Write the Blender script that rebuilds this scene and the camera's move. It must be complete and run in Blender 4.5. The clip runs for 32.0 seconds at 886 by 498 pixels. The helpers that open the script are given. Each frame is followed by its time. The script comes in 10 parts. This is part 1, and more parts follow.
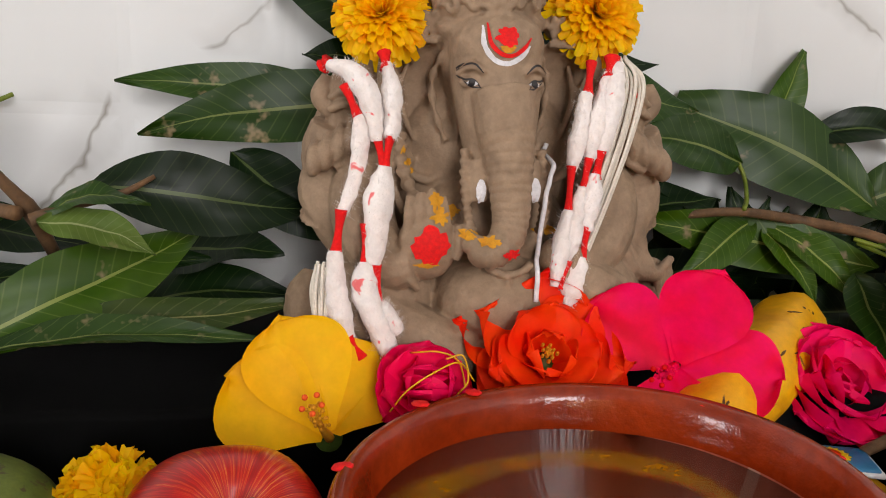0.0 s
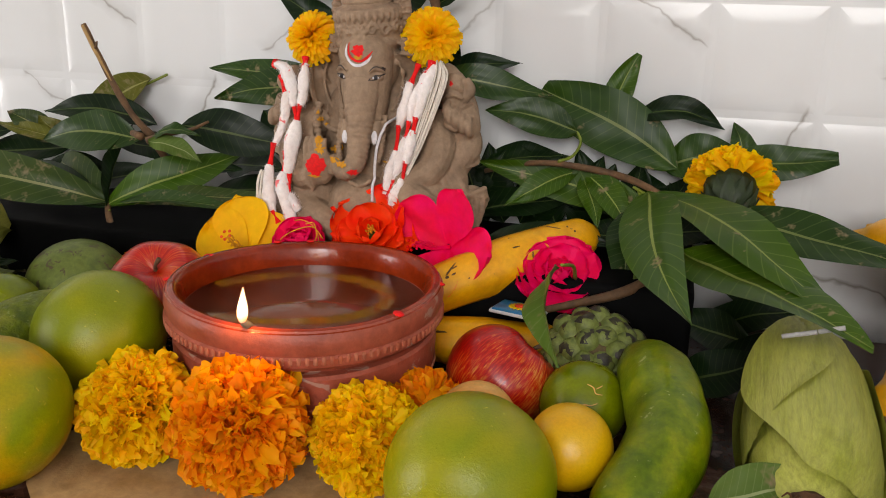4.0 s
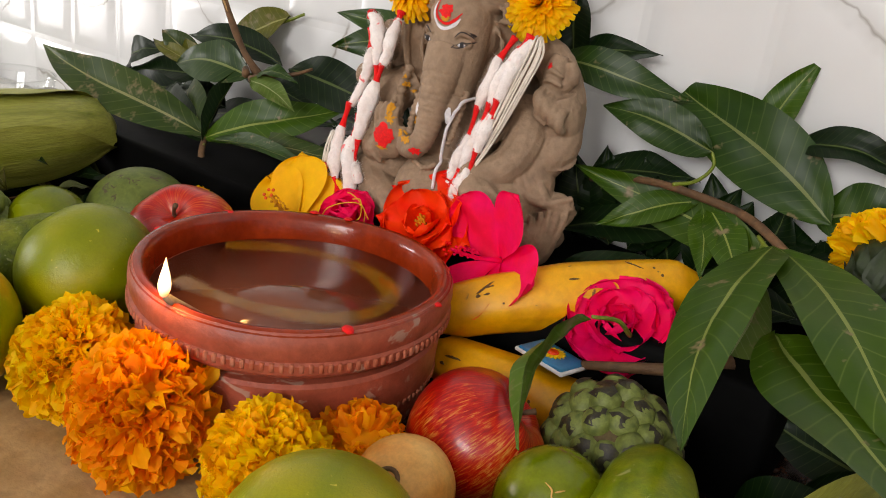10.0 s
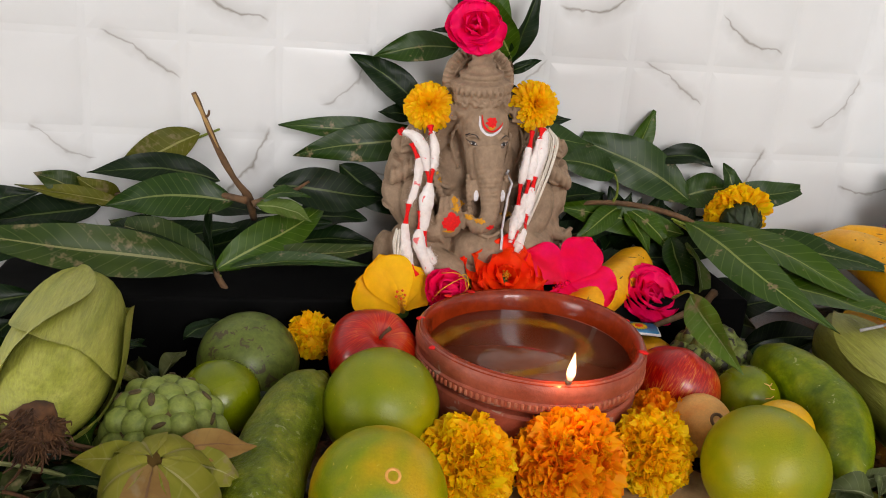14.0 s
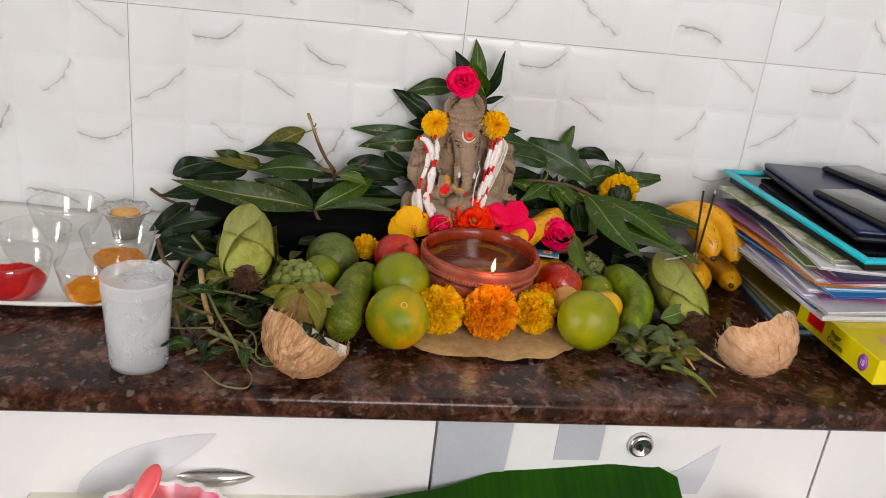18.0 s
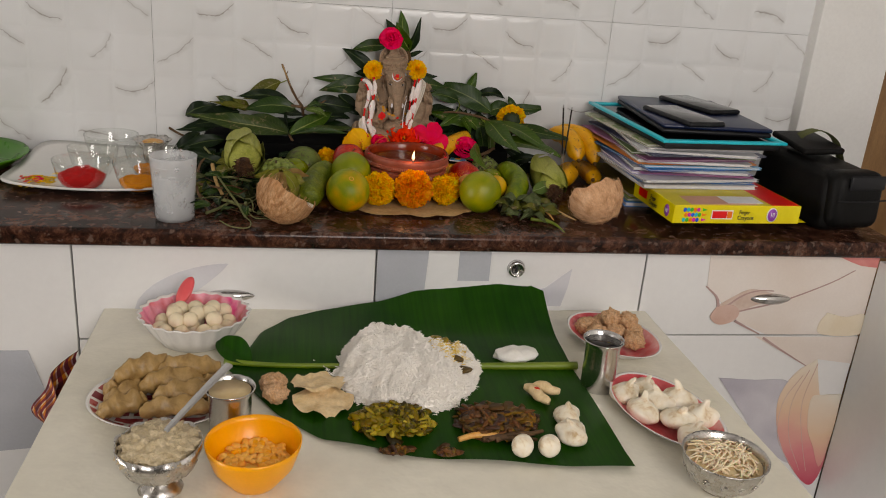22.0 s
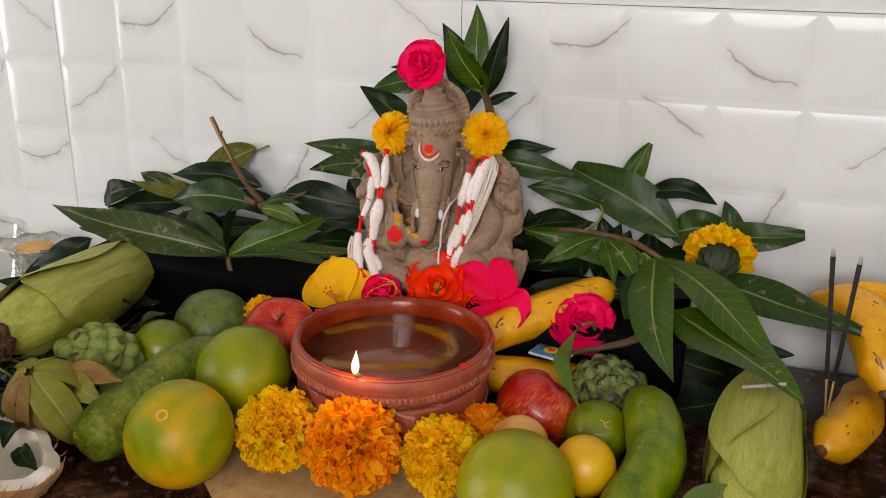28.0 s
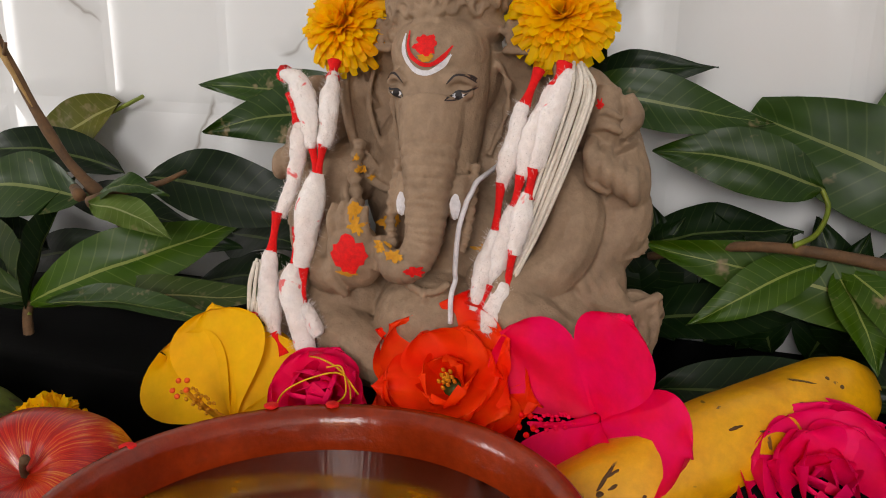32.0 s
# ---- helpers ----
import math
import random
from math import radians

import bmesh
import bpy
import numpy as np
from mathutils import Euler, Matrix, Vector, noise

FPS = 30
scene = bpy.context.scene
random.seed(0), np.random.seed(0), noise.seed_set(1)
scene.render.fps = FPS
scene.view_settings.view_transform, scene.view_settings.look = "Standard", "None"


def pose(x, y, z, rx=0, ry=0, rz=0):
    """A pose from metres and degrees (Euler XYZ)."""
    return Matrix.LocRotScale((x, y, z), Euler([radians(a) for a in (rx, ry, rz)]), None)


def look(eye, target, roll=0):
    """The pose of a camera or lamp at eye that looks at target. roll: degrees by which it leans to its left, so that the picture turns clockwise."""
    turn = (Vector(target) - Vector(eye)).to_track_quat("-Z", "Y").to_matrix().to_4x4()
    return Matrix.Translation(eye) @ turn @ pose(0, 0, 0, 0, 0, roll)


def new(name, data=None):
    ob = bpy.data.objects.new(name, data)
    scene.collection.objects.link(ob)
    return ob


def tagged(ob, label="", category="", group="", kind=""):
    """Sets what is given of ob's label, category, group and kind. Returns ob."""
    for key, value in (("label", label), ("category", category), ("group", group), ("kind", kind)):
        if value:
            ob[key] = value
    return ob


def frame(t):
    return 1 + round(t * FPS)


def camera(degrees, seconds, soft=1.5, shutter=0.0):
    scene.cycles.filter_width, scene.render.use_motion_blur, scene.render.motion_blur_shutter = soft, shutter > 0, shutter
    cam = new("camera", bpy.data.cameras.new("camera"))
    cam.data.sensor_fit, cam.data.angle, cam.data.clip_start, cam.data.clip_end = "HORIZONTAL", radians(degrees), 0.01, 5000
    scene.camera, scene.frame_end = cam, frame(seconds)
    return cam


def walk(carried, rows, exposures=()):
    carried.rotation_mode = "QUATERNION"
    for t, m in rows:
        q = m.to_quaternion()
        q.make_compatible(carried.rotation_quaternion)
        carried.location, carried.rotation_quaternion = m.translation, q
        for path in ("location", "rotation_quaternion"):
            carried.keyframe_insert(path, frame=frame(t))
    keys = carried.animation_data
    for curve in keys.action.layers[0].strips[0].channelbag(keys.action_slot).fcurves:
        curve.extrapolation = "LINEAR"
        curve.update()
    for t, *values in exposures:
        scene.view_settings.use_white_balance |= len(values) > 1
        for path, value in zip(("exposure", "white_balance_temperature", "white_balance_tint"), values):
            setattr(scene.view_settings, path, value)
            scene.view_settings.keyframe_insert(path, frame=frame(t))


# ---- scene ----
cam = camera(55.5, 32.0, soft=1.0)
METRES, EYE, TILT, LEAN, TURN = 4.6, 1.0, -14.2, -2.2, -7.5
ROWS = [
    (0.0, 0.0, 0.0, 0.0, 0.0, 0.0, -0.0),
    (0.5, 0.0021, -0.0133, -0.0043, 0.68, 1.6, -0.63),
    (1.0, 0.0064, -0.0285, -0.0091, 2.88, 1.75, -1.47),
    (1.5, 0.015, -0.0461, -0.0095, 5.85, 1.35, -2.53),
    (2.0, 0.0276, -0.0583, -0.0083, 9.48, 0.38, -3.6),
    (2.5, 0.0407, -0.0623, -0.0055, 13.12, -1.04, -4.33),
    (3.0, 0.05, -0.0557, -0.0052, 16.28, -2.06, -4.93),
    (3.5, 0.0594, -0.0476, -0.0052, 19.39, -2.65, -5.03),
    (5.5, 0.0653, -0.0137, 0.0026, 29.86, -3.3, -5.69),
    (6.0, 0.0647, -0.0015, 0.0066, 32.59, -3.4, -7.12),
    (6.5, 0.0661, 0.0064, 0.0111, 34.45, -4.27, -8.62),
    (7.0, 0.0603, 0.0102, 0.0139, 35.09, -6.01, -10.31),
    (7.5, 0.055, 0.0131, 0.021, 36.7, -7.33, -12.58),
    (8.0, 0.0564, 0.0194, 0.0205, 39.93, -7.65, -14.31),
    (8.5, 0.0607, 0.0218, 0.0151, 43.17, -7.39, -15.01),
    (9.0, 0.0668, 0.0159, 0.0105, 44.1, -7.22, -15.39),
    (9.5, 0.0738, 0.0055, 0.0038, 43.48, -7.34, -15.67),
    (10.0, 0.078, -0.0093, 0.0036, 41.71, -8.38, -15.48),
    (10.5, 0.079, -0.0254, 0.0066, 38.51, -9.44, -14.38),
    (11.0, 0.0744, -0.0384, 0.0124, 33.15, -10.41, -12.81),
    (11.5, 0.0647, -0.0468, 0.0151, 26.8, -11.02, -11.57),
    (12.0, 0.0482, -0.0575, 0.0182, 19.83, -10.6, -10.48),
    (12.5, 0.0336, -0.065, 0.017, 13.51, -9.73, -9.01),
    (13.0, 0.0206, -0.0689, 0.0135, 7.51, -8.68, -6.93),
    (13.5, 0.0047, -0.0724, 0.0103, 1.84, -7.05, -4.34),
    (14.0, -0.0093, -0.0729, 0.0073, -2.72, -4.69, -1.55),
    (14.5, -0.0203, -0.0769, 0.0027, -5.82, -2.11, 0.65),
    (15.0, -0.023, -0.0779, -0.0069, -6.9, -0.86, 1.89),
    (15.5, -0.0201, -0.0915, -0.0077, -6.36, -1.84, 1.99),
    (17.5, -0.0061, -0.1718, 0.0274, -1.19, -8.38, -3.23),
    (18.0, -0.0041, -0.187, 0.0194, -0.27, -8.36, -4.1),
    (18.5, 0.006, -0.202, 0.0133, 0.61, -8.25, -4.68),
    (19.0, 0.0125, -0.2149, 0.0042, 1.07, -8.59, -4.79),
    (19.5, 0.007, -0.2325, -0.003, 1.14, -9.65, -4.43),
    (20.0, -0.002, -0.2669, 0.0019, 0.13, -10.11, -3.79),
    (20.5, -0.0039, -0.2888, -0.0011, -1.7, -9.31, -3.14),
    (21.0, -0.0006, -0.3014, -0.005, -2.71, -7.86, -2.45),
    (21.5, 0.0052, -0.3024, -0.0108, -2.64, -6.74, -2.01),
    (22.0, 0.0137, -0.2946, -0.0167, -1.87, -6.18, -1.74),
    (22.5, 0.0239, -0.2811, -0.0195, -0.37, -5.95, -1.67),
    (23.0, 0.0346, -0.2674, -0.0188, 1.41, -5.78, -1.63),
    (23.5, 0.0481, -0.2548, -0.0209, 3.49, -5.54, -1.42),
    (24.0, 0.0597, -0.242, -0.0193, 5.88, -5.09, -1.24),
    (24.5, 0.0687, -0.2258, -0.0169, 7.15, -5.14, -1.11),
    (25.0, 0.0728, -0.197, -0.0134, 7.75, -5.51, -0.9),
    (25.5, 0.07, -0.1662, -0.0057, 10.05, -5.69, -0.87),
    (26.0, 0.078, -0.1367, -0.001, 15.29, -5.57, -1.4),
    (26.5, 0.089, -0.1142, 0.0074, 20.16, -5.3, -2.2),
    (28.5, 0.063, -0.0613, 0.0102, 24.87, -4.91, -5.3),
    (29.0, 0.0503, -0.0468, 0.0054, 23.38, -3.52, -5.63),
    (29.5, 0.0436, -0.0386, 0.002, 22.1, -2.64, -5.78),
    (30.0, 0.0396, -0.0285, -0.0014, 22.15, -2.28, -5.7),
    (30.5, 0.0398, -0.0175, -0.0023, 23.25, -2.06, -5.52),
    (31.0, 0.0406, -0.0057, 0.0007, 24.79, -1.75, -5.3),
    (31.5, 0.0401, 0.0042, 0.0023, 26.35, -1.84, -5.08),
    (32.0, 0.0378, 0.011, 0.0038, 27.79, -2.02, -4.99),
]
EXPOSURES = [(0.0, -0.35, 6500), (2.0, -0.39, 6500), (4.5, -0.47, 6550), (7.0, -0.67, 6600), (8.5, -0.51, 6600), (10.0, -0.32, 6600), (12.0, -0.38, 6500), (13.0, -0.29, 6450), (15.0, -0.45, 6450),
             (17.0, -0.5, 6380), (19.0, -0.35, 6430), (20.0, -0.47, 6530), (21.0, -1.09, 6830), (22.0, -1.09, 6830), (23.0, -0.64, 6630), (24.0, -0.55, 6480), (26.0, -0.43, 6430), (29.0, -0.56, 6600), (32.0, -0.6, 6600)]
walk(cam, [(t, pose(0, 0, EYE, TILT, LEAN, TURN) @ pose(METRES * x, METRES * y, METRES * z, 90 + pitch, roll, yaw)) for t, x, y, z, yaw, pitch, roll in ROWS], [(t, stops, kelvin, 10) for t, stops, kelvin in EXPOSURES])

# ---- light ----
world = bpy.data.worlds.new("sky")
scene.world = world
world.use_nodes = True
wn = world.node_tree.nodes
sky = wn.new("ShaderNodeTexSky")
sky.sky_type, sky.sun_disc = "NISHITA", False
sky.sun_elevation, sky.sun_rotation = radians(50), radians(200)
wn["Background"].inputs[1].default_value = 0.1
world.node_tree.links.new(sky.outputs[0], wn["Background"].inputs[0])


def area(name, eye, target, sx, sy, power, colour=(1, 1, 1)):
    lamp = bpy.data.lights.new(name, "AREA")
    lamp.shape, lamp.size, lamp.size_y, lamp.energy, lamp.color = "RECTANGLE", sx, sy, power, colour
    ob = new(name, lamp)
    ob.matrix_world = look(eye, target)
    return ob


# the small flame of the clay lamp
flame_lamp = bpy.data.lights.new("lamp_flame", "POINT")
flame_lamp.energy, flame_lamp.color, flame_lamp.shadow_soft_size = 0.08, (1.0, 0.48, 0.14), 0.004
new("lamp_flame", flame_lamp).location = (0.0795, 0.117, 0.892)
# daylight in the openings of the window and of the far doorway
area("window_daylight", (0.55, -2.96, 1.98), (0.20, 0, 0.85), 1.10, 1.20, 84, (1.0, 0.955, 0.935))
area("doorway_daylight", (-5.26, -2.35, 1.15), (0, 0.2, 0.95), 1.15, 2.0, 190, (1.0, 0.965, 0.95))

# ---- building helpers ----
def grid(nu, nv, fn, cu=False, cv=False):
    """A sheet of nu x nv points fn(u, v); cu, cv: closed that way round."""
    du, dv = nu - (not cu), nv - (not cv)
    V = [Vector(fn(i / du, j / dv)) for i in range(nu) for j in range(nv)]
    F = [(i * nv + j, (i + 1) % nu * nv + j, (i + 1) % nu * nv + (j + 1) % nv, i * nv + (j + 1) % nv) for i in range(du) for j in range(dv)]
    return V, F


def join(*geos):
    V, F = [], []
    for g in geos:
        n = len(V)
        V += [Vector(v) for v in g[0]]
        F += [tuple(i + n for i in f) for f in g[1]]
    return V, F


def xf(geo, m):
    return [m @ Vector(v) for v in geo[0]], geo[1]


def lathe(profile, seg=40, fn=None, caps=True):
    """A turned body from (radius, height) points, from below to above; fn(point, angle) may shift a point."""
    n = len(profile)

    def at(u, v):
        r, z = profile[round(u * (n - 1))]
        a = v * math.tau
        p = Vector((r * math.cos(a), r * math.sin(a), z))
        return fn(p, a) if fn else p
    V, F = grid(n, seg, at, cv=True)
    F = [tuple(reversed(f)) for f in F]
    if caps and profile[0][0] > 0.0002:
        F.append(tuple(reversed(range(seg))))
    if caps and profile[-1][0] > 0.0002:
        F.append(tuple(range((n - 1) * seg, n * seg)))
    return V, F


def ball(rx, ry, rz, seg=32, rings=18, fn=None, dimple=0.0):
    prof = []
    for i in range(rings + 1):
        a = -math.pi / 2 + math.pi * i / rings
        r, z = math.cos(a), math.sin(a)
        z *= 1 - dimple * math.exp(-(r / 0.3) ** 2)
        prof.append((max(r, 1e-4), z))
    V, F = lathe(prof, seg)
    V = [Vector((v.x * rx, v.y * ry, v.z * rz)) for v in V]
    if fn:
        V = [fn(v) for v in V]
    return V, F


def wobble(amount, size, seed=0):
    """Shifts points in and out by noise."""
    off = Vector((seed * 7.3, seed * 3.1, seed * 1.7))
    return lambda v: v * (1 + amount * noise.noise(v / size + off))


def spline(pts, n):
    """n points along a smooth line through pts."""
    P = [Vector(p) for p in pts]
    P = [2 * P[0] - P[1]] + P + [2 * P[-1] - P[-2]]
    out = []
    for k in range(n):
        s = k / (n - 1) * (len(P) - 3)
        i = min(int(s), len(P) - 4)
        t = s - i
        a, b, c, d = P[i:i + 4]
        out.append(0.5 * (2 * b + (c - a) * t + (2 * a - 5 * b + 4 * c - d) * t * t + (3 * b - a - 3 * c + d) * t ** 3))
    return out


def tube(pts, radii, seg=10, n=None, smooth=True):
    """A tube along pts; radii: one, a few spread along it, or a function of 0..1."""
    P = spline(pts, n or 4 * len(pts)) if smooth else [Vector(p) for p in pts]
    m = len(P)
    if callable(radii):
        R = [radii(i / (m - 1)) for i in range(m)]
    else:
        rr = radii if isinstance(radii, (list, tuple)) else [radii]
        R = [float(np.interp(i / (m - 1), np.linspace(0, 1, len(rr)), rr)) for i in range(m)]
    V, side = [], None
    for i, p in enumerate(P):
        d = (P[min(i + 1, m - 1)] - P[max(i - 1, 0)]).normalized()
        if side is None:
            side = d.orthogonal().normalized()
        side = (side - d * side.dot(d)).normalized()
        up = d.cross(side)
        for k in range(seg):
            a = math.tau * k / seg
            V.append(p + R[i] * (math.cos(a) * side + math.sin(a) * up))
    F = [(i * seg + k, i * seg + (k + 1) % seg, (i + 1) * seg + (k + 1) % seg, (i + 1) * seg + k) for i in range(m - 1) for k in range(seg)]
    return V, F + [tuple(reversed(range(seg))), tuple(range((m - 1) * seg, m * seg))]


def box(sx, sy, sz, bev=0.0, at=(0, 0, 0), steps=2):
    """A box that stands on z = 0 of at, with bevelled edges."""
    bm = bmesh.new()
    bmesh.ops.create_cube(bm, size=1)
    bmesh.ops.scale(bm, vec=(sx, sy, sz), verts=bm.verts)
    if bev:
        bmesh.ops.bevel(bm, geom=bm.edges[:], offset=bev, segments=steps, affect="EDGES", profile=0.5)
    bmesh.ops.translate(bm, vec=(at[0], at[1], at[2] + sz / 2), verts=bm.verts)
    bm.verts.index_update()
    geo = [v.co.copy() for v in bm.verts], [tuple(v.index for v in f.verts) for f in bm.faces]
    bm.free()
    return geo


def sheet(outline, y, thick, axis="y"):
    """A flat plate from an outline of (a, b) points, thick behind y (axis y) or below it (axis z)."""
    n = len(outline)
    if axis == "y":
        V = [(a, y, b) for a, b in outline] + [(a, y + thick, b) for a, b in outline]
    else:
        V = [(a, b, y) for a, b in outline] + [(a, b, y - thick) for a, b in outline]
    return V, [tuple(range(n)), tuple(range(2 * n - 1, n - 1, -1))] + [((i + 1) % n, i, i + n, (i + 1) % n + n) for i in range(n)]


def part(name, geo, mat, parent=None, label="", smooth=True, m=None, mesh=None):
    """Links geo (or a mesh that is already made) as one mesh object, under parent."""
    if mesh is None:
        mesh = bpy.data.meshes.new(name)
        mesh.from_pydata([tuple(v) for v in geo[0]], [], geo[1])
        mesh.polygons.foreach_set("use_smooth", [smooth] * len(mesh.polygons))
        for one in (mat if isinstance(mat, (list, tuple)) else [mat]):
            mesh.materials.append(one)
        if len(geo) > 2:
            layer = mesh.uv_layers.new(name="UVMap")
            for lp in mesh.loops:
                layer.data[lp.index].uv = geo[2][lp.vertex_index]
        mesh.update()
    ob = new(name, mesh)
    if parent:
        ob.parent = parent
    if m is not None:
        ob.matrix_basis = m
    if label:
        tagged(ob, label)
    return ob


def crisp(ob, degrees=35):
    """Smooth shading with edges kept sharp past that angle."""
    ob.data.set_sharp_from_angle(angle=radians(degrees))
    return ob


def thing(name, loc, label, category, group="", rz=0.0, rx=0.0, ry=0.0):
    ob = new(name)
    ob.empty_display_size = 0.02
    ob.matrix_basis = pose(*loc, rx, ry, rz)
    return tagged(ob, label, category, group)


def whole(name, geo, mat, label, category="", group="", kind="", loc=(0, 0, 0), smooth=True, rz=0.0):
    """A thing or a piece of the setting that is one mesh."""
    ob = part(name, geo, mat, smooth=smooth)
    ob.matrix_basis = pose(*loc, 0, 0, rz)
    return tagged(ob, label, category, group, kind)

# ---- materials ----
def nodes(name):
    m = bpy.data.materials.new(name)
    m.use_nodes = True
    return m, m.node_tree.nodes, m.node_tree.links, m.node_tree.nodes["Principled BSDF"]


def vivid(c, by=1.30):
    """A colour with its hue made fuller; greys stay grey."""
    mean = 0.3 * c[0] + 0.6 * c[1] + 0.1 * c[2]
    return tuple(min(1.0, max(0.0, mean + by * (x - mean))) for x in c)


def ramp(n, stops):
    r = n.new("ShaderNodeValToRGB")
    e = r.color_ramp.elements
    while len(e) < len(stops):
        e.new(0.5)
    for el, (p, c) in zip(e, stops):
        el.position, el.color = p, (*vivid(c), 1)
    return r


def noise_node(n, l, vec, scale, detail=4, rough=0.55, distort=0.0):
    t = n.new("ShaderNodeTexNoise")
    t.inputs["Scale"].default_value, t.inputs["Detail"].default_value = scale, detail
    t.inputs["Roughness"].default_value, t.inputs["Distortion"].default_value = rough, distort
    l.new(vec, t.inputs["Vector"])
    return t


def mix(n, l, fac, a, b, how="MIX"):
    x = n.new("ShaderNodeMix")
    x.data_type, x.blend_type = "RGBA", how
    for sock, value in ((x.inputs[0], fac), (x.inputs[6], a), (x.inputs[7], b)):
        if isinstance(value, bpy.types.NodeSocket):
            l.new(value, sock)
        elif isinstance(value, tuple):
            sock.default_value = (*value, 1)
        else:
            sock.default_value = value
    return x.outputs[2]


def surface(name, cols, scale=20.0, rough=0.5, spread=0.1, bump=0.15, fine=200.0, depth=0.001, metal=0.0, coat=0.0, sss=0.0, spec=0.5, grain=0.25, stretch=None, piece=0.0, sheen=0.0, sssr=0.004, marks=None):
    """A surface whose colour wanders between cols at two scales, with uneven gloss and fine relief."""
    m, n, l, b = nodes(name)
    tc = n.new("ShaderNodeTexCoord")
    vec = tc.outputs["Object"]
    if stretch:
        mp = n.new("ShaderNodeMapping")
        mp.inputs["Scale"].default_value = stretch
        l.new(vec, mp.inputs["Vector"])
        vec = mp.outputs[0]
    big = noise_node(n, l, vec, scale, 3, 0.6, 0.3)
    small = noise_node(n, l, vec, fine, 3, 0.7)
    r = ramp(n, [(0.3 + 0.4 * i / max(1, len(cols) - 1), c) for i, c in enumerate(cols)])
    l.new(big.outputs[0], r.inputs[0])
    g = ramp(n, [(0.3, (1 - grain,) * 3), (0.7, (1.0, 1.0, 1.0))])
    l.new(small.outputs[0], g.inputs[0])
    col = mix(n, l, 1.0, r.outputs[0], g.outputs[0], "MULTIPLY")
    if marks:
        size, edge, ink = marks
        spot = ramp(n, [(edge, (0, 0, 0)), (edge + 0.035, (1, 1, 1))])
        l.new(noise_node(n, l, vec, size, 3, 0.6, 0.8).outputs[0], spot.inputs[0])
        col = mix(n, l, spot.outputs[0], col, ink)
    if piece:
        info = n.new("ShaderNodeObjectInfo")
        pr = ramp(n, [(0.0, (1 - piece,) * 3), (1.0, (1 + piece,) * 3)])
        l.new(info.outputs["Random"], pr.inputs[0])
        col = mix(n, l, 1.0, col, pr.outputs[0], "MULTIPLY")
    l.new(col, b.inputs["Base Color"])
    rr = n.new("ShaderNodeMapRange")
    rr.inputs[3].default_value, rr.inputs[4].default_value = max(0.02, rough - spread), min(1, rough + spread)
    l.new(big.outputs[0], rr.inputs[0])
    l.new(rr.outputs[0], b.inputs["Roughness"])
    b.inputs["Metallic"].default_value = metal
    b.inputs["Coat Weight"].default_value = coat
    b.inputs["Coat Roughness"].default_value = 0.12
    b.inputs["Specular IOR Level"].default_value = spec
    if sheen:
        b.inputs["Sheen Weight"].default_value = sheen
    if sss:
        b.inputs["Subsurface Weight"].default_value = 0.5 * sss
        b.inputs["Subsurface Radius"].default_value = (1.0, 0.85, 0.7)
        b.inputs["Subsurface Scale"].default_value = sssr
    if bump:
        bp = n.new("ShaderNodeBump")
        bp.inputs["Strength"].default_value, bp.inputs["Distance"].default_value = bump, depth
        l.new(small.outputs[0], bp.inputs["Height"])
        l.new(bp.outputs[0], b.inputs["Normal"])
    return m


def granite_material():
    m, n, l, b = nodes("granite")
    vec = n.new("ShaderNodeTexCoord").outputs["Object"]
    big = noise_node(n, l, vec, 24, 6, 0.75, 0.5)
    cloud = ramp(n, [(0.34, (0.009, 0.006, 0.005)), (0.47, (0.030, 0.014, 0.010)), (0.56, (0.085, 0.042, 0.030)), (0.66, (0.150, 0.098, 0.078)), (0.78, (0.022, 0.012, 0.009))])
    l.new(big.outputs[0], cloud.inputs[0])
    v = n.new("ShaderNodeTexVoronoi")
    v.inputs["Scale"].default_value = 190
    l.new(vec, v.inputs["Vector"])
    grain = ramp(n, [(0.0, (0.35, 0.33, 0.33)), (0.5, (1.0, 0.95, 0.9)), (1.0, (1.7, 1.55, 1.45))])
    l.new(v.outputs["Color"], grain.inputs[0])
    col = mix(n, l, 1.0, cloud.outputs[0], grain.outputs[0], "MULTIPLY")
    fl = noise_node(n, l, vec, 75, 2, 0.5)
    fr = ramp(n, [(0.60, (0, 0, 0)), (0.67, (1, 1, 1))])
    l.new(fl.outputs[0], fr.inputs[0])
    l.new(mix(n, l, fr.outputs[0], col, (0.12, 0.075, 0.058)), b.inputs["Base Color"])
    sm = noise_node(n, l, vec, 6, 3)
    rr = n.new("ShaderNodeMapRange")
    b.inputs["Specular IOR Level"].default_value = 0.27
    rr.inputs[3].default_value, rr.inputs[4].default_value = 0.12, 0.30
    l.new(sm.outputs[0], rr.inputs[0])
    l.new(rr.outputs[0], b.inputs["Roughness"])
    return m


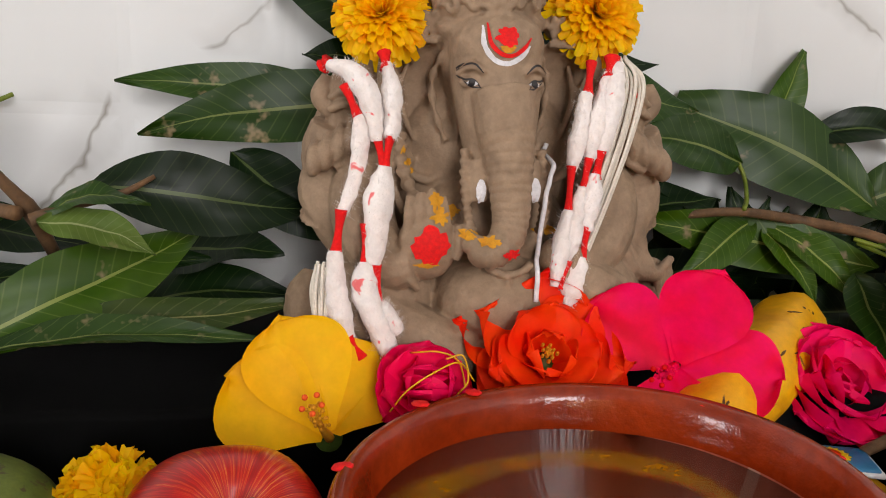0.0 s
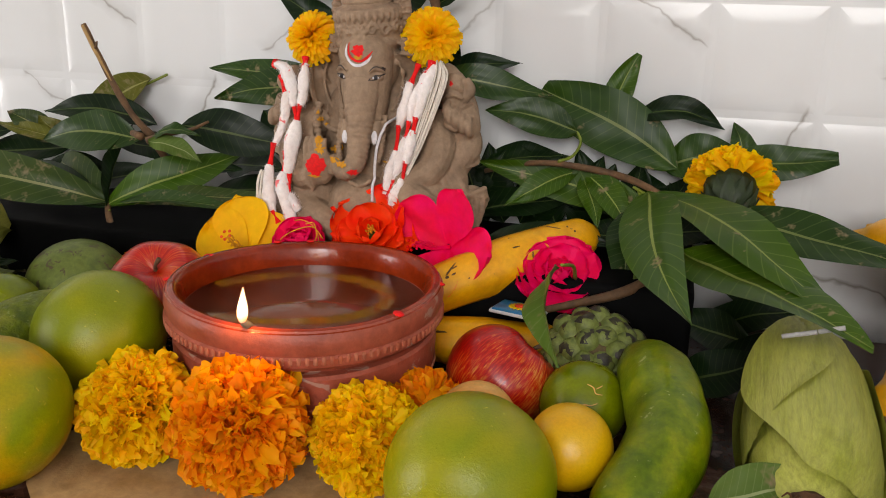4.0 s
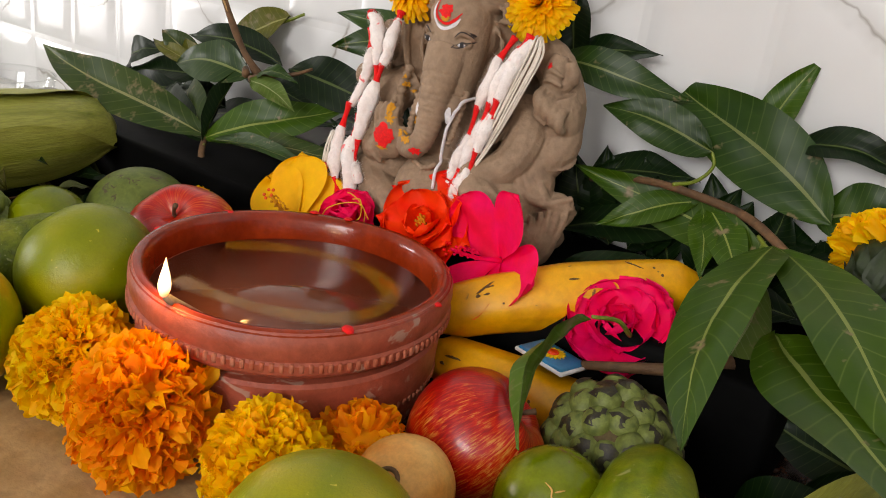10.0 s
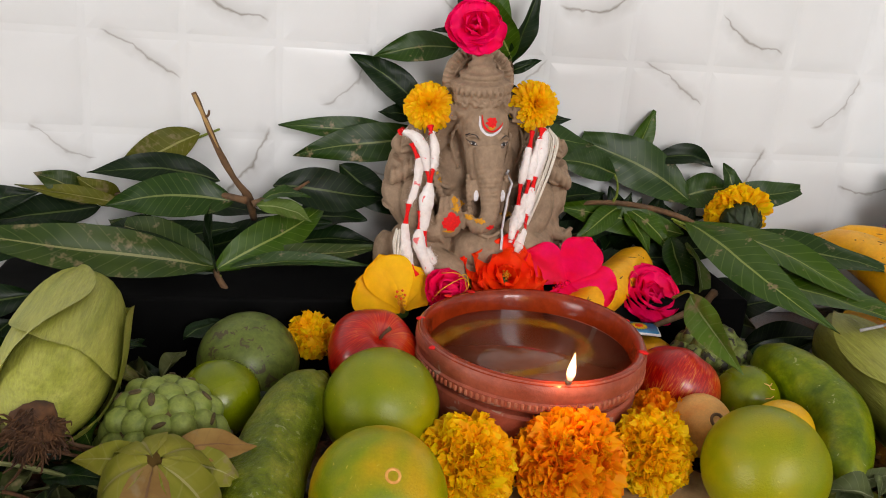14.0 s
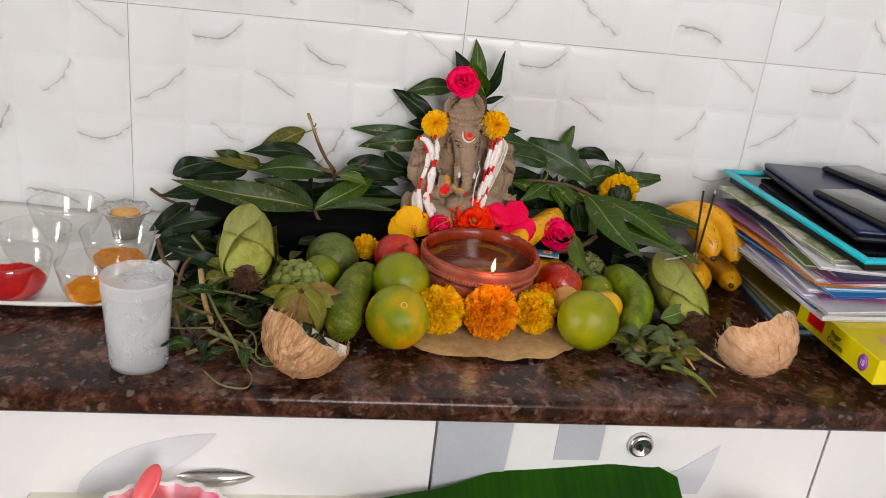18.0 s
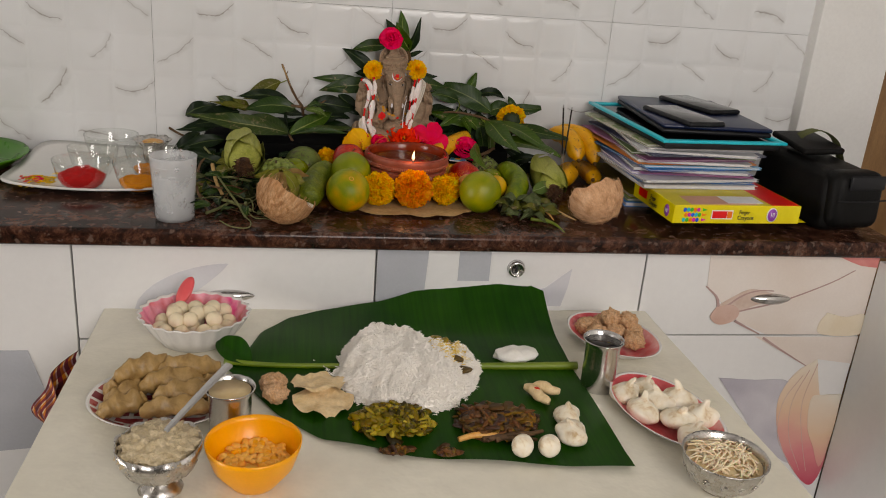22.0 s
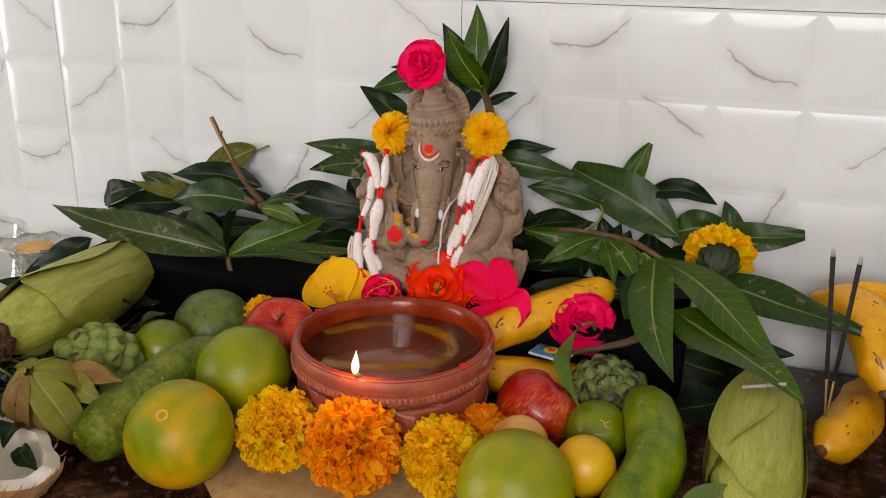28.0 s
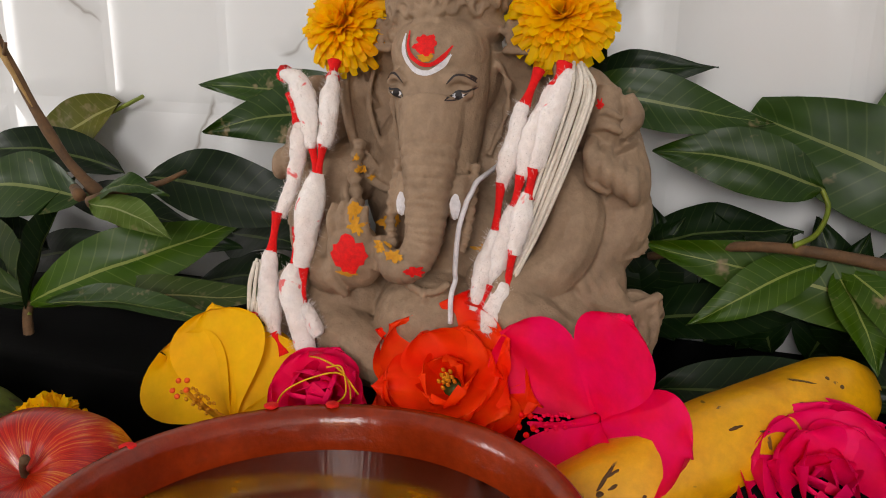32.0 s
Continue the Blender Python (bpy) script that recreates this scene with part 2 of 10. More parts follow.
def marble_tile_material():
    m, n, l, b = nodes("glazed_marble_tile")
    tc, info = n.new("ShaderNodeTexCoord"), n.new("ShaderNodeObjectInfo")
    add = n.new("ShaderNodeVectorMath")
    add.operation = "ADD"
    sc = n.new("ShaderNodeVectorMath")
    sc.operation = "SCALE"
    sc.inputs[0].default_value = (3.0, 0.0, 5.0)
    l.new(info.outputs["Random"], sc.inputs["Scale"])
    l.new(tc.outputs["Object"], add.inputs[0])
    l.new(sc.outputs[0], add.inputs[1])
    vec = add.outputs[0]
    def op(kind, a, c=0.0):
        x = n.new("ShaderNodeMath")
        x.operation = kind
        for i, q in enumerate((a, c)):
            if isinstance(q, bpy.types.NodeSocket):
                l.new(q, x.inputs[i])
            else:
                x.inputs[i].default_value = q
        return x.outputs[0]

    def vein(ax, az, mx, mz, bx, bz, wide, strong):
        """One printed vein from a by way of m to b, in millimetres of the tile, with a soft smear along it."""
        p0, p1 = Vector((ax - 233, 0, az - 159)) / 1000, Vector((bx - 233, 0, bz - 159)) / 1000
        L = (p1 - p0).length
        d = (p1 - p0) / L
        side = Vector((-d.z, 0, d.x))
        bow = (Vector((mx - 233, 0, mz - 159)) / 1000 - p0).dot(side)
        sub = n.new("ShaderNodeVectorMath")
        sub.operation = "SUBTRACT"
        l.new(flat.outputs[0], sub.inputs[0])
        sub.inputs[1].default_value = p0

        def dot(v):
            x = n.new("ShaderNodeVectorMath")
            x.operation = "DOT_PRODUCT"
            l.new(sub.outputs[0], x.inputs[0])
            x.inputs[1].default_value = v
            return x.outputs["Value"]
        u = dot(d / L)
        hump = op("MULTIPLY", u, op("SUBTRACT", 1.0, u))
        off = op("ABSOLUTE", op("ADD", op("SUBTRACT", dot(side), op("MULTIPLY", hump, 4 * bow)), bent))
        end = op("MINIMUM", op("MAXIMUM", op("MULTIPLY", hump, 14.0), 0.0), 1.0)
        line = op("MAXIMUM", op("SUBTRACT", 1.0, op("DIVIDE", off, op("MULTIPLY", thick, wide / 1000))), 0.0)
        smear = op("MAXIMUM", op("SUBTRACT", 1.0, op("DIVIDE", off, wide * 0.0036)), 0.0)
        return op("MULTIPLY", op("MULTIPLY", op("ADD", op("MULTIPLY", line, 0.60), op("MULTIPLY", op("MULTIPLY", smear, thick), 0.50)), end), strong)
    flat = n.new("ShaderNodeVectorMath")
    flat.operation = "MULTIPLY"
    flat.inputs[1].default_value = (1, 0, 1)
    l.new(tc.outputs["Object"], flat.inputs[0])
    bent = op("MULTIPLY", op("SUBTRACT", noise_node(n, l, tc.outputs["Object"], 60, 2, 0.5).outputs[0], 0.5), 0.012)
    thick = op("POWER", noise_node(n, l, tc.outputs["Object"], 60, 2, 0.5).outputs[0], 1.0)
    # the same twelve veins are printed on every tile
    fac = None
    for row in ((82, 286, 123, 283, 157, 308, 3.8, 1.0), (236, 286, 264, 266, 303, 257, 3.4, 1.0), (168, 241, 200, 226, 231, 204, 2.8, 0.85), (4, 184, 44, 206, 78, 239, 2.8, 0.75),
                (110, 164, 128, 148, 161, 133, 2.6, 0.7), (389, 134, 430, 126, 467, 149, 3.4, 0.95), (346, 188, 375, 208, 388, 239, 3.2, 0.75), (395, 318, 425, 297, 463, 272, 2.6, 0.7),
                (249, 94, 281, 124, 304, 168, 4.0, 1.0), (155, 81, 190, 42, 230, 21, 2.8, 0.8), (314, 41, 360, 38, 392, 21, 4.0, 1.0), (38, 20, 64, 46, 78, 78, 3.0, 0.7)):
        one = vein(*row)
        fac = one if fac is None else op("MAXIMUM", fac, one)
    base = ramp(n, [(0.3, (0.675, 0.675, 0.670)), (0.7, (0.745, 0.750, 0.752))])
    l.new(noise_node(n, l, vec, 6, 3).outputs[0], base.inputs[0])
    l.new(mix(n, l, fac, base.outputs[0], (0.26, 0.235, 0.205)), b.inputs["Base Color"])
    b.inputs["Roughness"].default_value, b.inputs["Specular IOR Level"].default_value = 0.19, 0.30
    bp = n.new("ShaderNodeBump")
    bp.inputs["Strength"].default_value, bp.inputs["Distance"].default_value = 0.12, 0.002
    l.new(noise_node(n, l, vec, 25, 2).outputs[0], bp.inputs["Height"])
    l.new(bp.outputs[0], b.inputs["Normal"])
    return m


def leaf_material(name, dark, light, vein, rough=0.32, ribs=26.0, spots=0.0, shine=0.16):
    """A leaf's blade: midrib and side veins run by its own u (along) and v (across)."""
    m, n, l, b = nodes(name)
    tc, info = n.new("ShaderNodeTexCoord"), n.new("ShaderNodeObjectInfo")
    sep = n.new("ShaderNodeSeparateXYZ")
    l.new(tc.outputs["UV"], sep.inputs[0])

    def op(kind, a, c=0.0):
        x = n.new("ShaderNodeMath")
        x.operation = kind
        for i, q in enumerate((a, c)):
            if isinstance(q, bpy.types.NodeSocket):
                l.new(q, x.inputs[i])
            else:
                x.inputs[i].default_value = q
        return x.outputs[0]
    across = op("ABSOLUTE", op("SUBTRACT", sep.outputs[1], 0.5))
    ribwave = op("SINE", op("MULTIPLY", op("SUBTRACT", sep.outputs[0], op("MULTIPLY", across, 0.22)), ribs * 6.283))
    rib = op("MULTIPLY", op("POWER", op("MAXIMUM", ribwave, 0.0), 22.0), 0.20)
    mid = op("MULTIPLY", op("LESS_THAN", across, op("SUBTRACT", 0.034, op("MULTIPLY", sep.outputs[0], 0.022))), 0.75)
    big = noise_node(n, l, tc.outputs["Object"], 30, 4, 0.6, 0.4)
    r = ramp(n, [(0.3, dark), (0.7, light)])
    l.new(big.outputs[0], r.inputs[0])
    pr = ramp(n, [(0.0, (0.72, 0.75, 0.7)), (1.0, (1.25, 1.2, 1.25))])
    l.new(info.outputs["Random"], pr.inputs[0])
    col = mix(n, l, 1.0, r.outputs[0], pr.outputs[0], "MULTIPLY")
    col = mix(n, l, op("MAXIMUM", rib, mid), col, vein)
    if spots:
        sp = noise_node(n, l, tc.outputs["Object"], 70, 3, 0.7)
        sr = ramp(n, [(0.66 - spots * 0.1, (0, 0, 0)), (0.72, (1, 1, 1))])
        l.new(sp.outputs[0], sr.inputs[0])
        col = mix(n, l, sr.outputs[0], col, (0.20, 0.15, 0.08))
    l.new(col, b.inputs["Base Color"])
    rr = n.new("ShaderNodeMapRange")
    rr.inputs[3].default_value, rr.inputs[4].default_value = rough - 0.1, rough + 0.14
    l.new(big.outputs[0], rr.inputs[0])
    l.new(rr.outputs[0], b.inputs["Roughness"])
    bp = n.new("ShaderNodeBump")
    bp.inputs["Strength"].default_value, bp.inputs["Distance"].default_value = 0.12, 0.001
    l.new(op("ADD", op("MULTIPLY", ribwave, 0.07), op("MULTIPLY", big.outputs[0], 2.0)), bp.inputs["Height"])
    l.new(bp.outputs[0], b.inputs["Normal"])
    b.inputs["Specular IOR Level"].default_value = shine
    return m


def glow_through(m, share):
    """Lets part of the light through a thin petal or leaf."""
    n, l = m.node_tree.nodes, m.node_tree.links
    b, out = n["Principled BSDF"], n["Material Output"]
    tl, mx = n.new("ShaderNodeBsdfTranslucent"), n.new("ShaderNodeMixShader")
    l.new(b.inputs["Base Color"].links[0].from_socket, tl.inputs[0])
    mx.inputs[0].default_value = share
    l.new(b.outputs[0], mx.inputs[1])
    l.new(tl.outputs[0], mx.inputs[2])
    l.new(mx.outputs[0], out.inputs[0])
    return m


GRANITE, TILE = granite_material(), marble_tile_material()
PAINT_ROOM = surface("grey_room_paint", [(0.17, 0.16, 0.145), (0.21, 0.20, 0.185)], 3, 0.7, 0.1, 0.1, 120, 0.0008, grain=0.05)
PAINT_WHITE = surface("white_wall_paint", [(0.72, 0.71, 0.69), (0.80, 0.79, 0.77)], 3, 0.6, 0.1, 0.1, 120, 0.0008, grain=0.05)
CEILING = surface("ceiling_paint", [(0.62, 0.61, 0.60), (0.70, 0.69, 0.68)], 2, 0.8, 0.05, 0.1, 90, grain=0.04)
FLOOR = surface("floor_tile", [(0.15, 0.135, 0.115), (0.20, 0.18, 0.155)], 5, 0.25, 0.08, 0.05, 150, grain=0.1)
GROUT = surface("grout", [(0.70, 0.70, 0.69), (0.78, 0.78, 0.77)], 30, 0.8, 0.1, 0.2, 300)
LAMINATE = surface("gloss_laminate", [(0.76, 0.755, 0.75), (0.81, 0.805, 0.80)], 2.5, 0.12, 0.04, 0.02, 60, 0.0005, grain=0.03, coat=0.3)
PRINT_GREY = surface("printed_grey", [(0.42, 0.43, 0.46), (0.52, 0.53, 0.56)], 4, 0.14, 0.03, 0.0, grain=0.05, coat=0.3)
PRINT_PALE = surface("printed_pale_grey", [(0.52, 0.52, 0.56), (0.74, 0.74, 0.76)], 5, 0.14, 0.03, 0.0, grain=0.04, coat=0.3)
PRINT_BLUSH = surface("printed_blush", [(0.70, 0.62, 0.56), (0.78, 0.73, 0.69)], 4, 0.14, 0.03, 0.0, grain=0.04, coat=0.3)
PRINT_STEM = surface("printed_mauve_stem", [(0.35, 0.25, 0.24), (0.5, 0.38, 0.36)], 12, 0.14, 0.03, 0.0, grain=0.05, coat=0.3)
PRINT_PETAL = surface("printed_petal", [(0.75, 0.66, 0.52), (0.80, 0.74, 0.64), (0.72, 0.42, 0.38)], 7, 0.14, 0.03, 0.0, grain=0.04, coat=0.3)
PRINT_BULB = surface("printed_bulb", [(0.56, 0.40, 0.34), (0.64, 0.50, 0.45)], 18, 0.14, 0.03, 0.0, grain=0.04, coat=0.3)


def lotus_material(name, drop):
    """A printed petal: red at its foot, cream towards the tip."""
    m, n, l, b = nodes(name)
    tc, sep = n.new("ShaderNodeTexCoord"), n.new("ShaderNodeSeparateXYZ")
    l.new(tc.outputs["Object"], sep.inputs[0])
    add = n.new("ShaderNodeMath")
    add.operation = "ADD"
    wob = n.new("ShaderNodeMath")
    wob.operation = "MULTIPLY"
    wob.inputs[1].default_value = 0.10
    l.new(noise_node(n, l, tc.outputs["Object"], 9, 3).outputs[0], wob.inputs[0])
    l.new(sep.outputs[2], add.inputs[0])
    l.new(wob.outputs[0], add.inputs[1])
    r = ramp(n, [(0.31 - drop, (0.45, 0.09, 0.13)), (0.40 - drop, (0.62, 0.27, 0.28)), (0.50 - drop, (0.72, 0.55, 0.42)), (0.60 - drop, (0.77, 0.72, 0.64))])
    l.new(add.outputs[0], r.inputs[0])
    l.new(r.outputs[0], b.inputs["Base Color"])
    b.inputs["Roughness"].default_value, b.inputs["Coat Weight"].default_value = 0.14, 0.3
    return m


PRINT_LOTUS = lotus_material("printed_lotus_petal", 0.0)
PRINT_LOTUS_PALE = lotus_material("printed_pale_lotus_petal", 0.06)
PRINT_LEAF = surface("printed_blush_leaf", [(0.52, 0.40, 0.34), (0.70, 0.60, 0.54)], 22, 0.14, 0.03, 0.0, grain=0.05, coat=0.3)
PRINT_SHADE = surface("printed_mauve_shade", [(0.40, 0.38, 0.43), (0.66, 0.64, 0.67)], 6, 0.14, 0.03, 0.0, grain=0.05, coat=0.3)
PRINT_RED = surface("printed_red_petal", [(0.50, 0.12, 0.13), (0.70, 0.36, 0.33)], 9, 0.14, 0.03, 0.0, grain=0.05, coat=0.3)
WOOD_BROWN = surface("brown_wood", [(0.22, 0.13, 0.07), (0.32, 0.20, 0.11)], 6, 0.45, 0.1, 0.2, 80, stretch=(6, 6, 1))
BLACK_BOARD = surface("black_lacquer", [(0.002, 0.002, 0.002), (0.004, 0.004, 0.004)], 20, 0.6, 0.1, 0.05, 300, spec=0.04)
CHROME = surface("brushed_steel", [(0.62, 0.61, 0.60), (0.72, 0.71, 0.70)], 40, 0.22, 0.08, 0.08, 400, 0.0003, metal=1.0, grain=0.08)
SILVER = surface("dull_silver", [(0.55, 0.53, 0.50), (0.74, 0.72, 0.70)], 60, 0.28, 0.1, 0.25, 250, 0.0008, metal=1.0, grain=0.2)
BLACK_HOLE = surface("dark_slot", [(0.01, 0.01, 0.01), (0.02, 0.02, 0.02)], 50, 0.6, bump=0)

# ---- the room ----
COUNTER, TABLE, WALL_Y = 0.80, 0.655, 0.424
whole("floor", box(6.9, 3.8, 0.1, 0, (-2.0, -1.2, -0.1)), FLOOR, "pale polished tile floor", kind="structure", smooth=False)
whole("ceiling", box(7.2, 4.2, 0.1, 0, (-2.0, -1.2, 2.7)), CEILING, "white painted ceiling", kind="structure", smooth=False)
wall = whole("wall_north", box(6.9, 0.12, 2.7, 0, (-2.0, WALL_Y + 0.066, 0)), GROUT, "wall behind the counter clad in embossed white marble tiles", kind="structure", smooth=False)
# the back wall with a window opening: sill, lintel and two piers
back = whole("wall_south", join(box(6.9, 0.12, 1.36, 0, (-2.0, -3.06, 0)), box(6.9, 0.12, 0.10, 0, (-2.0, -3.06, 2.60)), box(5.42, 0.12, 1.24, 0, (-2.74, -3.06, 1.36)), box(0.32, 0.12, 1.24, 0, (1.29, -3.06, 1.36))), PAINT_ROOM, "grey painted wall with a window opening", kind="structure", smooth=False)
# the far side wall with an open doorway
whole("wall_west", join(box(0.12, 3.6, 0.52, 0, (-5.36, -1.2, 2.18)), box(0.12, 1.28 + 0.92, 2.18, 0, (-5.36, -0.66, 0)), box(0.12, 0.08, 2.18, 0, (-5.36, -2.98, 0))), PAINT_ROOM, "grey painted side wall with an open doorway", kind="structure", smooth=False)
whole("wall_east", join(box(0.185, 0.034, 2.7, 0.002, (1.0725, 0.407, 0)), box(0.12, 3.3, 2.7, 0, (1.56, -1.49, 0))), PAINT_WHITE, "white painted side wall with a projecting pillar", kind="structure", smooth=False)
door = whole("door_1", box(0.290, 0.030, 2.06, 0.004, (1.312, 0.413, 0.0)), WOOD_BROWN, "brown wooden door leaf beside the pillar", "door", kind="structure", smooth=False)

counter = whole("countertop", box(3.34, 0.464, 0.030, 0.009, (-0.70, 0.192, COUNTER - 0.030), 4), GRANITE, "polished dark brown granite countertop with a rounded edge", "countertop", kind="structure")
crisp(counter, 50)

# base cabinets: body, doors with thin gaps, a printed lotus film
FACE = -0.018
cab = thing("base_cabinet", (0, 0, 0), "white gloss base cabinets printed with a grey and pink lotus", "cabinet")
part("body", box(3.30, 0.40, 0.70, 0, (-0.70, 0.206, 0.068)), LAMINATE, cab, smooth=False)
part("plinth", box(3.30, 0.34, 0.07, 0, (-0.70, 0.236, 0)), BLACK_BOARD, cab, smooth=False)


def cabinet_front(x0, x1, z0, z1):
    return part("door", box(x1 - x0 - 0.003, 0.018, z1 - z0 - 0.003, 0.0012, ((x0 + x1) / 2, FACE + 0.009, z0 + 0.0015)), LAMINATE, cab, smooth=False)


for x0, x1 in ((-1.45, -0.96), (-0.96, -0.471)):
    cabinet_front(x0, x1, 0.07, 0.768)
drawer = cabinet_front(-0.471, 0.010, 0.60, 0.768)
cabinet_front(-0.471, 0.010, 0.07, 0.60)
lockdoor = cabinet_front(0.010, 0.488, 0.07, 0.768)
wide = cabinet_front(0.488, 0.945, 0.606, 0.768)
lotus = cabinet_front(0.488, 0.945, 0.07, 0.606)


def handle(x, z, on):
    """A shallow boat-shaped metal pull."""
    def lens(u, v):
        a = (u - 0.5) * 2
        half = 0.0105 * (1 - a * a) ** 0.7 + 0.0004
        s = (v - 0.5) * 2
        return x + a * 0.042, FACE - 0.001 - 0.012 * (1 - a * a) * (1 - s * s) ** 0.5, z + s * half
    return part("handle", grid(19, 9, lens), CHROME, on, "polished metal pull")


handle(-0.231, 0.68, drawer), handle(0.742, 0.681, wide)
lk = part("lock", xf(lathe([(0.001, 0.006), (0.0095, 0.006), (0.0105, 0.009), (0.0125, 0.009), (0.015, 0.006), (0.016, 0.0)], 32), pose(0.252, FACE, 0.735, 90)), CHROME, lockdoor, "round metal cam lock")
part("keyhole", box(0.003, 0.002, 0.011, 0.0008, (0.252, FACE - 0.0085, 0.7295)), BLACK_HOLE, lk)


def printed(points, mat, on, lift=0.0012):
    return part("print", sheet(points, FACE - lift, lift * 0.8), mat, on, smooth=False)


def petal_shape(x, z, length, width, lean, bend=0.0, n=14):
    """The outline of a printed petal that rises from (x, z)."""
    side = []
    for i in range(n + 1):
        u = i / n
        side.append((u, width / 2 * math.sin(math.pi * u ** 0.8) ** 0.8))
    pts = side + [(u, -w) for u, w in reversed(side[1:-1])]
    a = radians(lean)
    return [(x + (w + bend * u * u) * math.cos(a) + u * length * math.sin(a), z + u * length * math.cos(a) - (w + bend * u * u) * math.sin(a)) for u, w in pts]


printed([(0.012, 0.766), (0.098, 0.766), (0.090, 0.600), (0.012, 0.600)], PRINT_GREY, lockdoor)
printed([(0.151, 0.764), (0.206, 0.764), (0.206, 0.711), (0.151, 0.711)], PRINT_GREY, lockdoor)
printed([(0.353, 0.735), (0.349, 0.700), (0.340, 0.664), (0.20, 0.664), (0.25, 0.676), (0.31, 0.70)], PRINT_PALE, lockdoor)
printed(petal_shape(-0.38, 0.655, 0.17, 0.045, 58, 0.01), PRINT_PALE, drawer)


def printed_line(pts, w, mat, on, lift=0.0024):
    """A thin tapering line of the print."""
    P = spline([(a, 0, b) for a, b in pts], 14)
    up, down = [], []
    for i, p in enumerate(P):
        d = (P[min(i + 1, 13)] - P[max(i - 1, 0)]).normalized()
        k = w * (1 - 0.6 * i / 13) / 2
        up.append((p.x - d.z * k, p.z + d.x * k))
        down.append((p.x + d.z * k, p.z - d.x * k))
    printed(up + down[::-1], mat, on, lift)


def printed_outline(pts, mat, on, lift):
    """A rounded shape of the print through a few corner points."""
    P = spline([(x, 0, z) for x, z in pts + pts[:1]], 6 * len(pts))
    printed([(p.x, p.z) for p in P[:-1]], mat, on, lift)


# drawer of the printed corner: blush ground, bud with stems, petals
printed([(0.612, 0.705), (0.607, 0.766), (0.943, 0.766), (0.943, 0.608), (0.749, 0.608), (0.687, 0.634)], PRINT_BLUSH, wide)
printed_outline([(0.639, 0.665), (0.662, 0.682), (0.698, 0.700), (0.740, 0.693), (0.763, 0.683), (0.713, 0.668), (0.685, 0.655)], PRINT_LEAF, wide, 0.0020)
printed_outline([(0.639, 0.665), (0.629, 0.644), (0.648, 0.629), (0.676, 0.636), (0.685, 0.655), (0.668, 0.669)], PRINT_BULB, wide, 0.0026)
printed_line([(0.642, 0.662), (0.634, 0.684), (0.610, 0.705)], 0.006, PRINT_STEM, wide)
printed_line([(0.655, 0.664), (0.682, 0.686), (0.712, 0.697), (0.745, 0.697)], 0.004, PRINT_STEM, wide)
printed_line([(0.680, 0.655), (0.763, 0.676), (0.853, 0.713), (0.90, 0.740)], 0.003, PRINT_STEM, wide)
printed_line([(0.680, 0.636), (0.712, 0.620), (0.735, 0.609)], 0.005, PRINT_STEM, wide)
printed([(0.862, 0.766), (0.885, 0.757), (0.910, 0.749), (0.943, 0.746), (0.943, 0.766)], PRINT_RED, wide, 0.0024)
printed_outline([(0.865, 0.654), (0.853, 0.632), (0.862, 0.609), (0.943, 0.609), (0.943, 0.650), (0.905, 0.645)], PRINT_PETAL, wide, 0.0024)
# the door below it: mauve shade, lotus petals
printed([(0.729, 0.603), (0.943, 0.603), (0.943, 0.545), (0.869, 0.555), (0.850, 0.540)], PRINT_BLUSH, lotus)
printed_line([(0.745, 0.601), (0.790, 0.574), (0.848, 0.541)], 0.005, PRINT_STEM, lotus)
printed_outline([(0.674, 0.516), (0.746, 0.511), (0.826, 0.503), (0.850, 0.420), (0.870, 0.320), (0.790, 0.370), (0.735, 0.440)], PRINT_SHADE, lotus, 0.0018)
printed_outline([(0.869, 0.555), (0.831, 0.526), (0.808, 0.477), (0.813, 0.423), (0.835, 0.367), (0.872, 0.309), (0.920, 0.265), (0.940, 0.300), (0.938, 0.360), (0.915, 0.421), (0.888, 0.491)], PRINT_LOTUS, lotus, 0.0024)
printed_outline([(0.940, 0.478), (0.905, 0.476), (0.877, 0.470), (0.884, 0.406), (0.908, 0.357), (0.934, 0.310), (0.942, 0.390)], PRINT_LOTUS_PALE, lotus, 0.0032)
for w in (-0.020, -0.008, 0.006):
    printed_line([(0.866 + w, 0.54 + w), (0.850 + 1.6 * w, 0.46), (0.866 + 2.0 * w, 0.38), (0.90 + w, 0.30)], 0.0016, PRINT_BULB, lotus, 0.0028)
printed([(-0.95, 0.58), (-0.55, 0.58), (-0.50, 0.40), (-0.95, 0.36)], PRINT_GREY, cab)
side_panel = whole("side_panel", box(0.5108, 0.79, 0.76, 0.002, (1.1996, -0.4145, 0)), LAMINATE, "white gloss end panel of the return cabinet", "panel", kind="structure", smooth=False)


# embossed tiles: each 466 x 318 mm with pillowed squares
def tile_mesh(w, h, nx, nz):
    geos = []
    for i in range(nx):
        for k in range(nz):
            x0, z0, a, c = -w / 2 + i * w / nx, -h / 2 + k * h / nz, w / nx, h / nz
            rings = []
            for inset, lift in ((0.0, 0.0), (0.0030, 0.0), (0.0130, 0.0016), (0.0165, 0.0018)):
                rings += [(x0 + inset, -lift, z0 + inset), (x0 + a - inset, -lift, z0 + inset), (x0 + a - inset, -lift, z0 + c - inset), (x0 + inset, -lift, z0 + c - inset)]
            F = [(4 * r + q, 4 * r + (q + 1) % 4, 4 * r + 4 + (q + 1) % 4, 4 * r + 4 + q) for r in range(3) for q in range(4)] + [(12, 13, 14, 15)]
            geos.append((rings, F))
    edge = box(w, 0.006, h, 0, (0, 0.0032, -h / 2))
    return join(edge, *geos)


